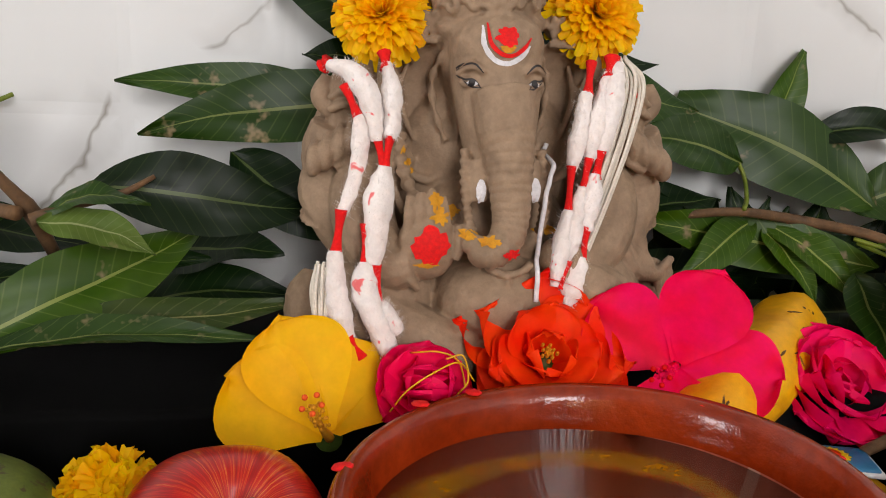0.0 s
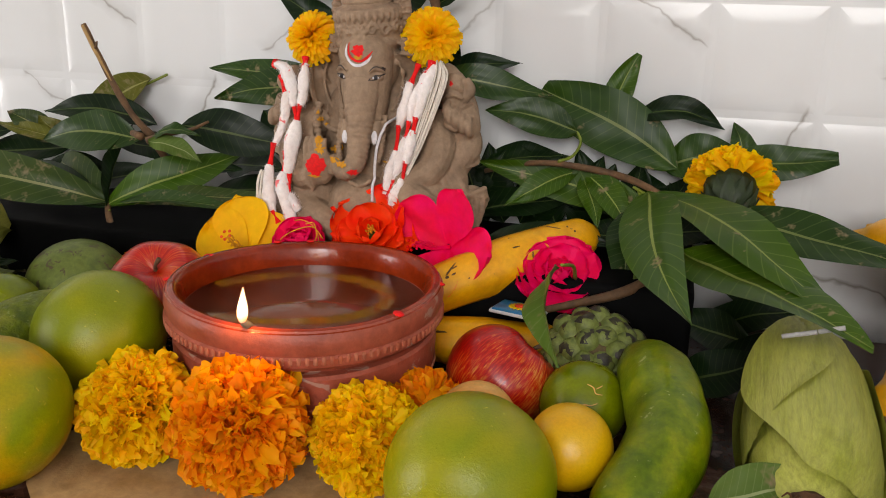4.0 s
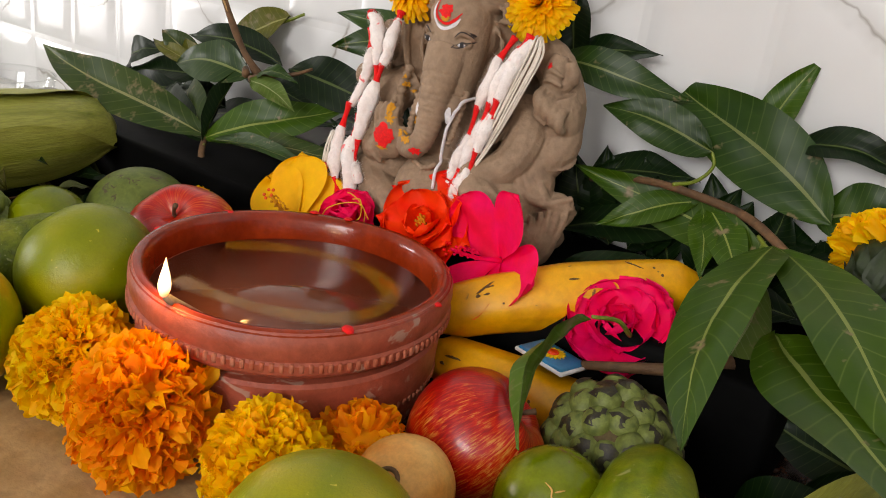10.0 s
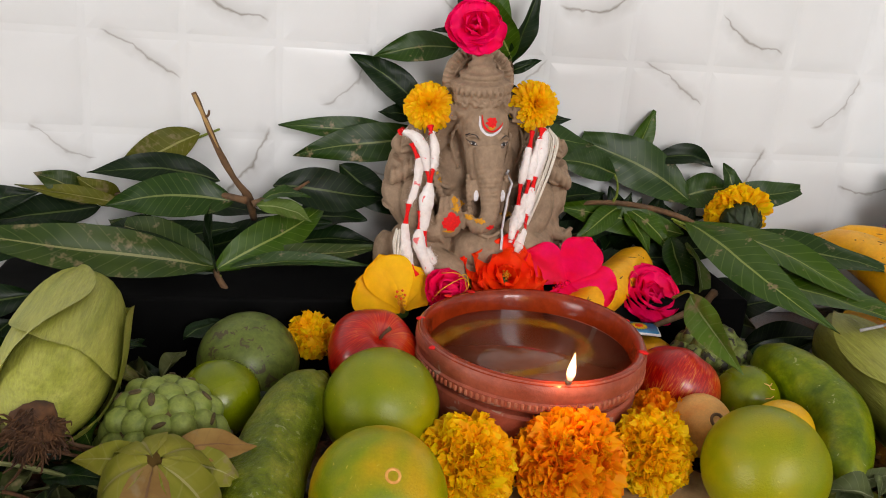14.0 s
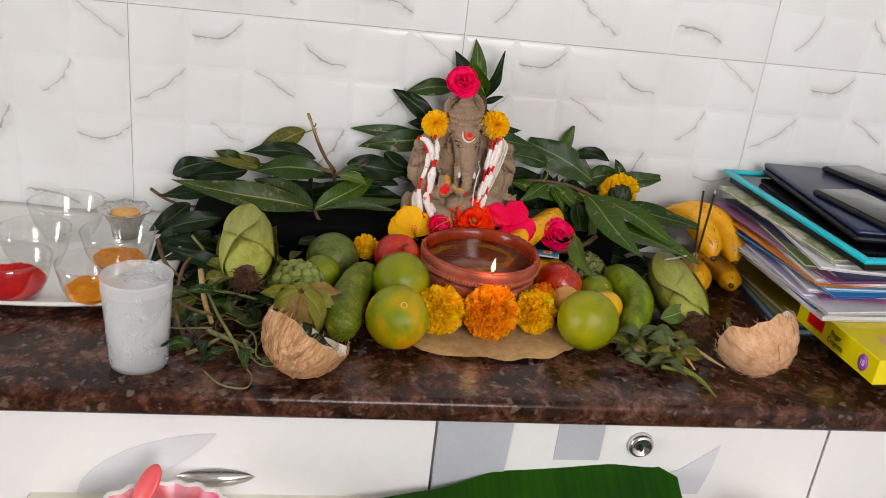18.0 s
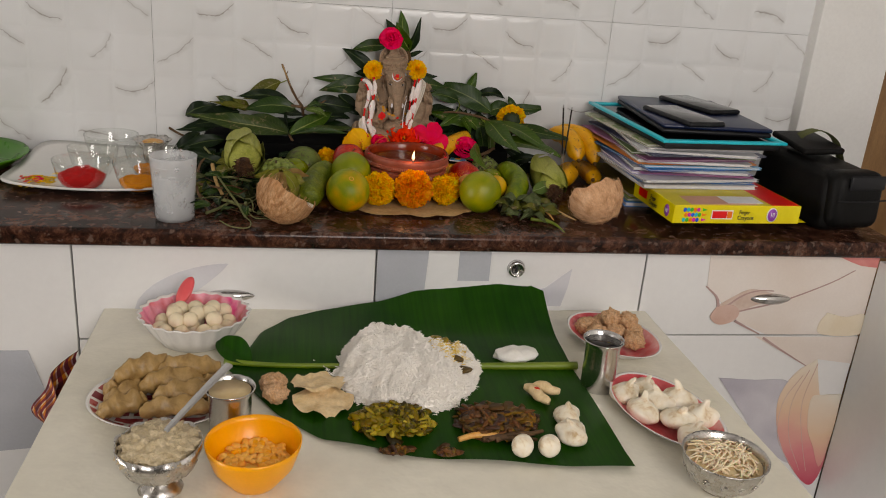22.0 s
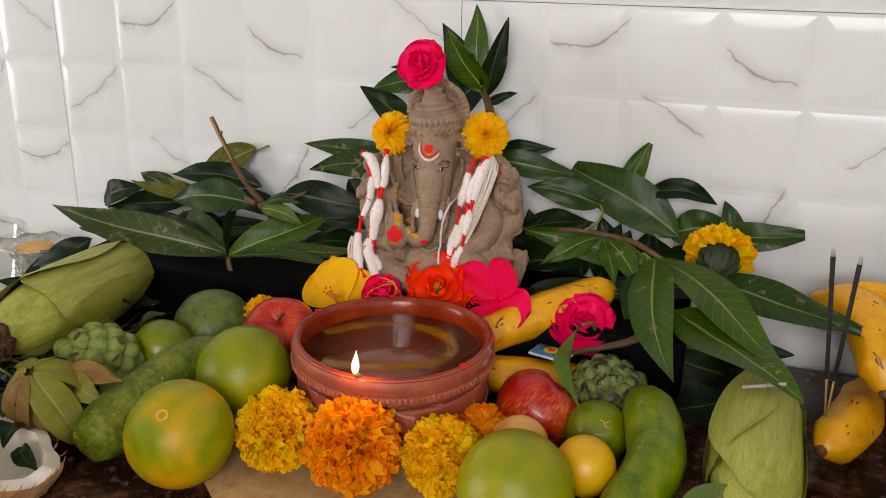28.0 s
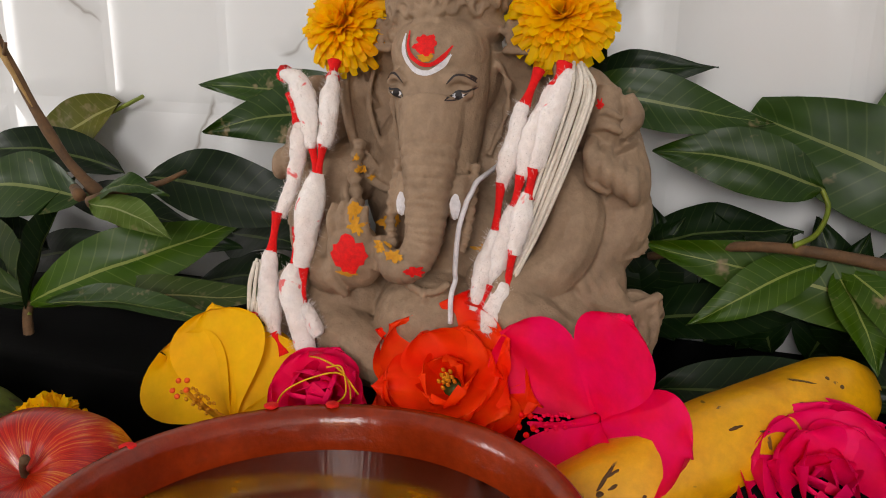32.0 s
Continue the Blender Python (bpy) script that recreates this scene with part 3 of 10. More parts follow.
TW, TH = 0.466, 0.318
tile_data = None
for col in range(6):
    for row in range(5):
        m = pose(-1.105 + col * TW, WALL_Y - 0.0005, COUNTER + 0.001 + TH / 2 + row * TH)
        if col == 5:
            continue
        tile = part("tile", None if tile_data else tile_mesh(TW - 0.0007, TH - 0.0007, 6, 4), TILE, wall, smooth=True, m=m, mesh=tile_data)
        tile_data = tile_data or tile.data
        if tile_data.polygons[0].use_smooth:
            tile_data.set_sharp_from_angle(angle=radians(7))

# the low table with its cloth
table = thing("low_table", (0.045, -0.30, 0), "low table covered with a cream plastic cloth", "table")
part("tabletop", box(0.90, 0.52, 0.03, 0.004, (0, 0, TABLE - 0.034)), WOOD_BROWN, table, smooth=False)
for sx in (-1, 1):
    for sy in (-1, 1):
        part("leg", tube([(sx * 0.39, sy * 0.21, 0), (sx * 0.39, sy * 0.21, TABLE - 0.034)], 0.018, 12, smooth=False), WOOD_BROWN, table)

# ---- offerings on the counter ----
ORANGE_SKIN = surface("green_orange_peel", [(0.125, 0.170, 0.006), (0.235, 0.265, 0.009), (0.480, 0.330, 0.012), (0.780, 0.360, 0.012)], 15, 0.36, 0.08, 0.5, 700, 0.0005, sss=0.05, grain=0.2, spec=0.3, marks=(330, 0.68, (0.50, 0.40, 0.05)))
ORANGE_GREEN = surface("green_peel", [(0.120, 0.155, 0.006), (0.200, 0.225, 0.010), (0.320, 0.290, 0.014)], 13, 0.33, 0.08, 0.5, 700, 0.0005, sss=0.05, grain=0.12, spec=0.35, marks=(300, 0.70, (0.50, 0.42, 0.05)))


def apple_material():
    """Fine upright streaks of red over a tan-yellow skin."""
    m, n, l, b = nodes("red_apple_skin")
    vec = n.new("ShaderNodeTexCoord").outputs["Object"]
    flat, unit, tall, add = (n.new("ShaderNodeVectorMath") for _ in range(4))
    flat.operation, unit.operation, tall.operation, add.operation = "MULTIPLY", "NORMALIZE", "MULTIPLY", "ADD"
    flat.inputs[1].default_value, tall.inputs[1].default_value = (1, 1, 0), (0, 0, 5)
    l.new(vec, flat.inputs[0])
    l.new(flat.outputs[0], unit.inputs[0])
    l.new(vec, tall.inputs[0])
    l.new(unit.outputs[0], add.inputs[0])
    l.new(tall.outputs[0], add.inputs[1])
    fine = noise_node(n, l, add.outputs[0], 32, 4, 0.65)
    wide = noise_node(n, l, vec, 24, 2, 0.5)
    sum_ = n.new("ShaderNodeMath")
    sum_.operation = "ADD"
    more = n.new("ShaderNodeMath")
    more.operation = "MULTIPLY_ADD"
    more.inputs[1].default_value, more.inputs[2].default_value = 1.6, -0.3
    l.new(fine.outputs[0], more.inputs[0])
    l.new(more.outputs[0], sum_.inputs[0])
    l.new(wide.outputs[0], sum_.inputs[1])
    half = n.new("ShaderNodeMath")
    half.operation = "MULTIPLY"
    half.inputs[1].default_value = 0.5
    l.new(sum_.outputs[0], half.inputs[0])
    r = ramp(n, [(0.42, (0.24, 0.010, 0.014)), (0.51, (0.40, 0.024, 0.026)), (0.565, (0.43, 0.085, 0.045)), (0.66, (0.54, 0.26, 0.11))])
    l.new(half.outputs[0], r.inputs[0])
    l.new(r.outputs[0], b.inputs["Base Color"])
    b.inputs["Roughness"].default_value, b.inputs["Coat Weight"].default_value = 0.30, 0.15
    return m


APPLE_SKIN = apple_material()
GUAVA_SKIN = surface("guava_skin", [(0.075, 0.102, 0.034), (0.145, 0.175, 0.060), (0.085, 0.110, 0.032)], 55, 0.42, 0.08, 0.15, 300, 0.0006, sss=0.05, grain=0.3, spec=0.35, marks=(130, 0.595, (0.07, 0.055, 0.025)))
LIME_SKIN = surface("lime_skin", [(0.105, 0.138, 0.012), (0.21, 0.235, 0.028)], 34, 0.26, 0.08, 0.2, 700, 0.0005, sss=0.05, grain=0.2, spec=0.4, marks=(90, 0.68, (0.16, 0.12, 0.04)))
LEMON_SKIN = surface("yellow_lemon_skin", [(0.62, 0.36, 0.04), (0.66, 0.46, 0.07)], 25, 0.38, 0.08, 0.25, 700, 0.0005, sss=0.15, grain=0.15)
TAN_SKIN = surface("tan_fruit_skin", [(0.66, 0.34, 0.14), (0.80, 0.54, 0.26)], 40, 0.45, 0.08, 0.2, 500, 0.0005, sss=0.1, grain=0.2)
CUSTARD_SKIN = surface("custard_apple_skin", [(0.120, 0.160, 0.045), (0.235, 0.275, 0.095), (0.085, 0.100, 0.030)], 90, 0.6, 0.1, 0.3, 400, 0.0008, grain=0.3)
CUSTARD_DARK = surface("ripe_custard_apple_skin", [(0.10, 0.125, 0.045), (0.20, 0.23, 0.085), (0.13, 0.15, 0.05)], 110, 0.6, 0.1, 0.3, 400, 0.0008, grain=0.35)
CUCUMBER_PALE = surface("pale_cucumber_skin", [(0.075, 0.118, 0.014), (0.150, 0.195, 0.026), (0.240, 0.265, 0.055)], 60, 0.34, 0.1, 0.4, 350, 0.0008, grain=0.3, spec=0.35, marks=(170, 0.66, (0.28, 0.31, 0.12)))
CUSTARD_BLOT = surface("black_blotch", [(0.012, 0.010, 0.008), (0.03, 0.025, 0.015), (0.08, 0.08, 0.03)], 260, 0.5, 0.1, 0.3, 700, grain=0.4)
CUSTARD_EYE = surface("custard_apple_blemish", [(0.05, 0.035, 0.02), (0.12, 0.09, 0.04)], 150, 0.8, 0.1, 0.3, 500)
CUCUMBER_SKIN = surface("cucumber_skin", [(0.068, 0.095, 0.014), (0.140, 0.168, 0.030), (0.260, 0.270, 0.075)], 55, 0.45, 0.1, 0.9, 260, 0.0016, grain=0.45, spec=0.35, marks=(260, 0.63, (0.20, 0.22, 0.085)))
HUSK = surface("corn_husk", [(0.230, 0.262, 0.070), (0.420, 0.425, 0.150), (0.290, 0.315, 0.085)], 18, 0.5, 0.1, 0.8, 240, 0.0009, grain=0.34, stretch=(2.6, 2.6, 0.25))
HUSK_DRY = surface("dry_fibre", [(0.035, 0.016, 0.009), (0.12, 0.06, 0.03)], 120, 0.9, 0.05, 0.3, 500)
COCONUT = surface("coconut_fibre_shell", [(0.403, 0.213, 0.112), (0.627, 0.381, 0.224), (0.784, 0.538, 0.358)], 45, 0.85, 0.08, 0.9, 160, 0.002, grain=0.4, stretch=(4, 4, 0.7))
COCONUT_PALE = surface("scraped_coconut_shell", [(0.470, 0.280, 0.168), (0.650, 0.414, 0.269), (0.762, 0.526, 0.370)], 40, 0.8, 0.08, 0.6, 180, 0.0015, grain=0.3, stretch=(3, 3, 1))
COCONUT_MEAT = surface("coconut_flesh", [(0.74, 0.68, 0.58), (0.84, 0.79, 0.70)], 40, 0.5, 0.1, 0.15, 200, sss=0.2, grain=0.1)
CLAY_RED = surface("terracotta", [(0.25, 0.066, 0.043), (0.36, 0.112, 0.078), (0.29, 0.084, 0.057)], 26, 0.5, 0.16, 0.4, 240, 0.0010, grain=0.3, marks=(70, 0.63, (0.40, 0.22, 0.16)))
CLAY_WET = surface("oil_wet_terracotta", [(0.17, 0.030, 0.018), (0.27, 0.052, 0.030)], 40, 0.18, 0.1, 0.3, 240, 0.0008, grain=0.25)
CLAY_DUST = surface("dusty_terracotta", [(0.36, 0.10, 0.06), (0.44, 0.19, 0.13)], 60, 0.75, 0.1, 0.4, 300, 0.0008, grain=0.3)
OIL = None
BANANA_SKIN = surface("ripe_banana_peel", [(0.68, 0.35, 0.028), (0.76, 0.43, 0.045), (0.56, 0.28, 0.028)], 26, 0.42, 0.08, 0.12, 300, 0.0006, sss=0.12, grain=0.15, marks=(75, 0.665, (0.17, 0.075, 0.022)))
BANANA_MARK = surface("banana_bruise", [(0.06, 0.03, 0.015), (0.16, 0.08, 0.03)], 150, 0.6, 0.1, 0.2, 300)
BAMBOO = surface("bamboo_stick", [(0.36, 0.24, 0.12), (0.46, 0.32, 0.17)], 150, 0.7, 0.1, 0.2, 600)
STEM = surface("woody_stem", [(0.07, 0.040, 0.022), (0.17, 0.10, 0.055)], 60, 0.75, 0.1, 0.5, 250, 0.001, grain=0.35)
DRY_LEAF = surface("dry_brown_leaf", [(0.38, 0.25, 0.13), (0.58, 0.42, 0.25), (0.45, 0.31, 0.16)], 26, 0.6, 0.1, 0.4, 180, 0.001, grain=0.25)
PAINT_RED = surface("vermilion_powder", [(0.62, 0.010, 0.012), (0.75, 0.02, 0.015)], 200, 0.8, 0.1, 0.3, 700, 0.0006, grain=0.3)


def oil_material():
    m, n, l, b = nodes("lamp_oil")
    vec = n.new("ShaderNodeTexCoord").outputs["Object"]
    r = ramp(n, [(0.35, (0.115, 0.046, 0.030)), (0.65, (0.165, 0.075, 0.052))])
    l.new(noise_node(n, l, vec, 25, 3).outputs[0], r.inputs[0])
    l.new(r.outputs[0], b.inputs["Base Color"])
    b.inputs["Roughness"].default_value, b.inputs["IOR"].default_value = 0.09, 1.60
    return m


OIL = oil_material()

board = whole("altar_board", box(0.60, 0.128, 0.066, 0.004, (-0.005, 0.352, COUNTER)), BLACK_BOARD, "long black lacquered board under the clay idol", "board")


def fruit(name, loc, radii, mat, label, category, tilt=(0, 0, 0), lump=0.02, seed=0, dimple=0.0, scar=None, group=""):
    t = thing(name, loc, label, category, group)
    t.matrix_basis = pose(*loc, *tilt)
    part("body", ball(*radii, 40, 24, wobble(lump, max(radii) * 1.3, seed), dimple), mat, t)
    if scar:
        r, h, smat = scar
        z = radii[2] * (1 - dimple) - 0.0012
        part("stem_scar", xf(lathe([(r * 1.1, 0), (r, h), (r * 0.72, h), (r * 0.6, h * 0.4), (0.0001, h * 0.3)], 20), Matrix.Translation((0, 0, z))), smat, t)
    return t


fruit("sweet_orange", (-0.036, 0.077, 0.8375), (0.0378, 0.0378, 0.0372), ORANGE_SKIN, "green and yellow sweet orange on the dry leaf mat", "orange", (38, 8, 0), 0.025, 1, 0.05, (0.0042, 0.002, TAN_SKIN), "sweet oranges")
fruit("sweet_orange", (-0.028, 0.152, 0.850), (0.0365, 0.0365, 0.036), ORANGE_GREEN, "green sweet orange behind the front one", "orange", (20, -30, 0), 0.025, 2, 0.04, None, "sweet oranges")
fruit("sweet_orange", (0.201, 0.091, 0.8378), (0.0378, 0.0378, 0.0375), ORANGE_GREEN, "pale green sweet orange beside the marigolds", "orange", (-100, 10, 0), 0.02, 3, 0.03, None, "sweet oranges")
fruit("green_guava", (-0.112, 0.242, 0.836), (0.0358, 0.0358, 0.0352), GUAVA_SKIN, "large dull green round fruit with scars", "fruit", (40, 0, 20), 0.03, 4, 0.02)
fruit("lime", (-0.127, 0.187, 0.838), (0.0258, 0.0258, 0.0255), LIME_SKIN, "small green lime with a brown stem end", "lime", (110, 10, 0), 0.03, 5, 0.05, (0.0065, 0.004, STEM), "limes")
fruit("lime", (0.24, 0.183, 0.834), (0.0232, 0.0232, 0.0235), LIME_SKIN, "small glossy green lime with brown scratches beside the apple", "lime", (50, 20, 0), 0.03, 6, 0.05, None, "limes")
lime = bpy.context.scene.objects["lime.001"] if "lime.001" in bpy.context.scene.objects else None
if lime:
    back = lime.matrix_basis.inverted().to_3x3()
    for way in ([(0.02, -0.86, 0.42), (0.12, -0.86, 0.44), (0.22, -0.84, 0.43), (0.36, -0.80, 0.48)], [(0.10, -0.60, 0.80), (0.24, -0.62, 0.74), (0.30, -0.70, 0.66), (0.44, -0.66, 0.62)], [(0.30, -0.62, 0.72), (0.42, -0.50, 0.76)]):
        part("scratch", tube([back @ Vector(p).normalized() * 0.0236 for p in way], [0.0002, 0.0004, 0.0003, 0.0002], 6), TAN_SKIN, lime, "brown scratch scar")
fruit("lemon", (0.239, 0.134, 0.836), (0.0205, 0.0205, 0.021), LEMON_SKIN, "ripe yellow lemon beside the sweet orange", "lemon", (60, 40, 0), 0.03, 7, 0.0)
fruit("tan_fruit", (0.190, 0.152, 0.831), (0.0215, 0.0215, 0.0208), TAN_SKIN, "small tan round fruit with a dark crown", "fruit", (50, 10, 0), 0.03, 8, 0.1, (0.005, 0.003, STEM))


def apple(loc, size, label, tilt):
    t = thing("apple", loc, label, "apple", "apples")
    t.matrix_basis = pose(*loc, *tilt)
    prof = []
    for i in range(25):
        a = -math.pi / 2 + math.pi * i / 24
        r, z = math.cos(a), math.sin(a)
        z -= 0.36 * math.exp(-(r / 0.28) ** 2) * (z > 0) - 0.2 * math.exp(-(r / 0.25) ** 2) * (z < 0)
        prof.append((max(r * (1 + 0.07 * z), 1e-4) * size, z * size * 0.93))
    part("body", lathe(prof, 44, lambda p, a: p * (1 + 0.018 * math.cos(5 * a) + 0.02 * noise.noise(p / 0.03))), APPLE_SKIN, t)
    part("stem", tube([(0, 0, size * 0.55), (0.001, 0, size * 0.75), (0.004, 0.001, size * 0.95)], [0.0014, 0.001, 0.0016], 7), STEM, t)
    return t


apple((-0.028, 0.212, 0.856), 0.0315, "red streaked apple behind the sweet oranges", (28, 12, 0))
apple((0.192, 0.199, 0.833), 0.0325, "dark red striped apple beside the clay lamp", (-25, 40, 0))


def custard_apple(loc, size, label, tilt, ripe):
    """A knobbly fruit: overlapping rounded scales set on spiral rows."""
    t = thing("custard_apple", loc, label, "custard apple", "custard apples")
    t.matrix_basis = pose(*loc, *tilt)
    part("core", ball(size * 0.9, size * 0.9, size * 0.84, 24, 14), CUSTARD_EYE, t)
    knob, count = None, 74
    for i in range(count):
        z = 1 - 2 * (i + 0.5) / count
        a = i * 2.39996
        d = Vector((math.cos(a) * math.sqrt(1 - z * z), math.sin(a) * math.sqrt(1 - z * z), z))
        m = Matrix.Translation(Vector((d.x, d.y, d.z * 0.93)) * size * 0.82) @ d.to_track_quat("Z", "Y").to_matrix().to_4x4() @ Matrix.Diagonal((1, 1, 0.7 + 0.5 * random.random(), 1))
        geo = None if knob else ball(size * 0.245, size * 0.23, size * 0.24, 14, 10)
        k = part("scale", geo, CUSTARD_DARK if ripe > 1 else CUSTARD_SKIN, t, m=m, mesh=knob)
        knob = knob or k.data
        if z > -0.4 and (i % 2 == 1 or ripe > 1):
            if ripe > 1:
                rim = [0.6 + 0.8 * random.random() for _ in range(8)]
                blot = [(0.0, 0.0, size * 0.244)] + [(size * q * math.cos(math.tau * (j + 0.5 * (q > 0.1)) / 8) * rim[j], size * q * math.sin(math.tau * (j + 0.5 * (q > 0.1)) / 8) * rim[j], size * h) for q, h in ((0.085, 0.228), (0.155, 0.190)) for j in range(8)]
                part("blotch", ([Vector(p) for p in blot], [(0, 1 + j, 1 + (j + 1) % 8) for j in range(8)] + [(1 + j, 9 + j, 9 + (j + 1) % 8, 1 + (j + 1) % 8) for j in range(8)]), CUSTARD_BLOT, t, m=m)
                continue
            e = part("blemish", None if custard_apple.eye else lathe([(0.0042, 0), (0.004, 0.0006), (0.0022, 0.0009), (0.0001, 0.0007)], 9), CUSTARD_EYE, t, m=m @ Matrix.Translation((0, 0, size * 0.236)) @ Matrix.Rotation(i * 1.3, 4, "Z") @ Matrix.Diagonal((size * 26 * (0.3 + random.random()), size * 16 * (0.4 + 0.7 * random.random()), 1, 1)), mesh=custard_apple.eye)
            custard_apple.eye = e.data
    return t


custard_apple.eye = None
custard_apple((-0.156, 0.142, 0.836), 0.0365, "pale green knobbly custard apple", (70, -20, 0), 1)
custard_apple((0.240, 0.240, 0.8335), 0.0315, "dark green blemished custard apple under the leaf", (40, 30, 0), 2)


def long_fruit(name, pts, radii, mat, label, category, lump=0.06, seed=0, ends=None):
    base = Vector(pts[len(pts) // 2])
    t = thing(name, base, label, category)
    P = [Vector(p) - base for p in pts]
    V, F = tube(P, radii, 22, 40)
    off = Vector((seed, seed * 2, 0))
    cen = spline(P, 40)
    V = [v + (v - cen[min(i // 22, 39)]) * (lump * noise.noise(v / 0.012 + off) + 0.018 * math.cos(8 * math.tau * (i % 22) / 22)) for i, v in enumerate(V)]
    part("body", (V, F), mat, t)
    if ends:
        d = (P[-1] - P[-2]).normalized()
        part("tip", tube([P[-1] - d * 0.002, P[-1] + d * ends], [0.004, 0.003, 0.0035], 8), STEM, t)
    return t


long_fruit("cucumber", [(-0.062, 0.195, 0.848), (-0.080, 0.158, 0.845), (-0.096, 0.112, 0.832), (-0.101, 0.062, 0.8245)], lambda u: 0.0245 * max(0.05, 1 - abs(2 * u - 1.1) ** 3.4) ** 0.42 * (0.78 + 0.24 * u), CUCUMBER_SKIN, "mottled green cucumber leaning on a sweet orange", "cucumber", 0.05, 1)
long_fruit("cucumber", [(0.268, 0.215, 0.848), (0.278, 0.180, 0.850), (0.283, 0.140, 0.842), (0.268, 0.105, 0.826), (0.258, 0.088, 0.814)], lambda u: 0.0205 * max(0.03, 1 - abs(2 * u - 0.9) ** 3.6) ** 0.42 * (1.0 - 0.22 * u * u), CUCUMBER_PALE, "bent green cucumber beside the lime", "cucumber", 0.05, 3, 0.004)


def corn(top, foot, radius, label, seed):
    """An ear in its husk: a body, wrapped husk leaves with raised edges and dry silk at the foot."""
    a, b = Vector(top), Vector(foot)
    t = thing("corn_cob", (a + b) / 2, label, "corn", "corn cobs in their husks")
    d = (b - a)
    turn = d.to_track_quat("Z", "Y").to_matrix().to_4x4()
    L = d.length

    def radius_at(u):
        return radius * max(0.06, 1 - abs(2 * u - 0.92) ** 2.7) ** 0.5 * (1.0 - 0.18 * (1 - u))
    prof = [(radius_at(i / 24), (i / 24 - 0.5) * L) for i in range(25)]
    part("ear", lathe(prof, 32, lambda p, an: p + Vector((p.x, p.y, 0)) * 0.05 * noise.noise(Vector((an * 2, seed, p.z * 12)))), HUSK, t, m=turn)
    for k in range(3):
        start, wide, lift, until = k * math.tau / 3 + seed, 1.75, 0.0015 + 0.001 * k, 0.74 + 0.07 * (k % 3)

        def wrap(u, v):
            uu = 0.03 + u * until
            an = start + (v - 0.5) * 2 * wide * math.sin(math.pi * (0.12 + 0.8 * u)) ** 0.6 + 0.25 * u
            r = radius_at(uu) + lift + 0.004 * (2 * abs(v - 0.5)) ** 4 + 0.0012 * math.sin(v * 40) * (u > 0.1) * 0.35
            return r * math.cos(an), r * math.sin(an), (uu - 0.5) * L
        part("husk_leaf", grid(18, 17, wrap), HUSK, t, m=turn)
    tufts = [xf(ball(radius * 0.40, radius * 0.38, radius * 0.30, 20, 12, wobble(0.5, 0.008, seed)), Matrix.Translation((0, 0, 0.47 * L)))]
    for i in range(190):
        an, out = random.random() * math.tau, random.random()
        s = Vector((0.36 * radius * math.cos(an) * out, 0.36 * radius * math.sin(an) * out, 0.485 * L))
        e = s + Vector((math.cos(an), math.sin(an), 0)) * (0.001 + 0.008 * random.random()) + Vector((0, 0, 0.003 + 0.012 * random.random()))
        bend = Vector((random.random() - 0.5, random.random() - 0.5, random.random() - 0.5)) * 0.012
        tufts.append(tube([s, (s + e) / 2 + bend, e + 0.6 * bend], [0.0009, 0.0006, 0.0003], 4, 7))
    tagged(part("dry_silk", join(*tufts), HUSK_DRY, t, "dark brown dry silk", m=turn), kind="stuff")
    return t


corn((-0.226, 0.292, 0.868), (-0.213, 0.096, 0.870), 0.0345, "pale green corn cob in its husk", 0.7)
corn((0.355, 0.262, 0.850), (0.338, 0.086, 0.842), 0.0300, "yellow-green corn cob in a loose husk", 2.9)


def coconut_half(loc, tilt, size, label, spike, meat=0.80, jag=1.0, hairs=420, skin=None):
    t = thing("coconut_half", loc, label, "coconut", "broken coconut halves")
    t.matrix_basis = pose(*loc, *tilt)
    n = 15

    def rim(a):
        return jag * (0.10 * math.sin(2 * a + spike) + 0.05 * math.sin(5 * a + 2 * spike) + 0.03 * math.sin(11 * a))

    def outer(u, v):
        a = v * math.tau
        th = -math.pi / 2 + u * (math.pi / 2 + rim(a))
        r = size * (1 + 0.05 * noise.noise(Vector((math.cos(a) * 2, math.sin(a) * 2, u * 3))))
        return r * math.cos(th) * math.cos(a), r * math.cos(th) * math.sin(a), r * math.sin(th) * 1.06

    def inner(u, v):
        p = Vector(outer(u, v))
        k = meat
        return p.x * k, p.y * k, p.z * k
    part("shell", grid(n, 48, outer, cv=True), skin or COCONUT, t)
    part("flesh", grid(n, 48, inner, cv=True), COCONUT_MEAT, t, "white coconut flesh")
    part("broken_rim", grid(2, 48, lambda u, v: Vector(outer(1, v)).lerp(Vector(inner(1, v)), u), cv=True), COCONUT_MEAT, t)
    hair = []
    for i in range(hairs):
        a, u = random.random() * math.tau, random.random() * 0.9 + 0.1
        s = Vector(outer(u, a / math.tau))
        e = Vector(outer(min(1.08, u + 0.10 + 0.16 * random.random()), a / math.tau + 0.03 * (random.random() - 0.5))) * (1.012 + 0.03 * random.random() ** 3)
        hair.append(tube([s * 0.995, s.lerp(e, 0.5) * 1.03, e], [0.0005, 0.0004, 0.0002], 3, 6))
    tagged(part("fibre", join(*hair), skin or COCONUT, t, "loose brown husk fibre"), kind="stuff")
    return t


coconut_half((-0.138, 0.014, 0.8490), (-22, 30, 0), 0.0475, "broken coconut half with white flesh and brown fibre", 0.4, 0.80, 0.8)
coconut_half((0.403, 0.058, 0.8480), (-50, -32, 0), 0.0500, "broken coconut half leaning on the counter", 0.3, 0.84, 1.3, 150, COCONUT_PALE)


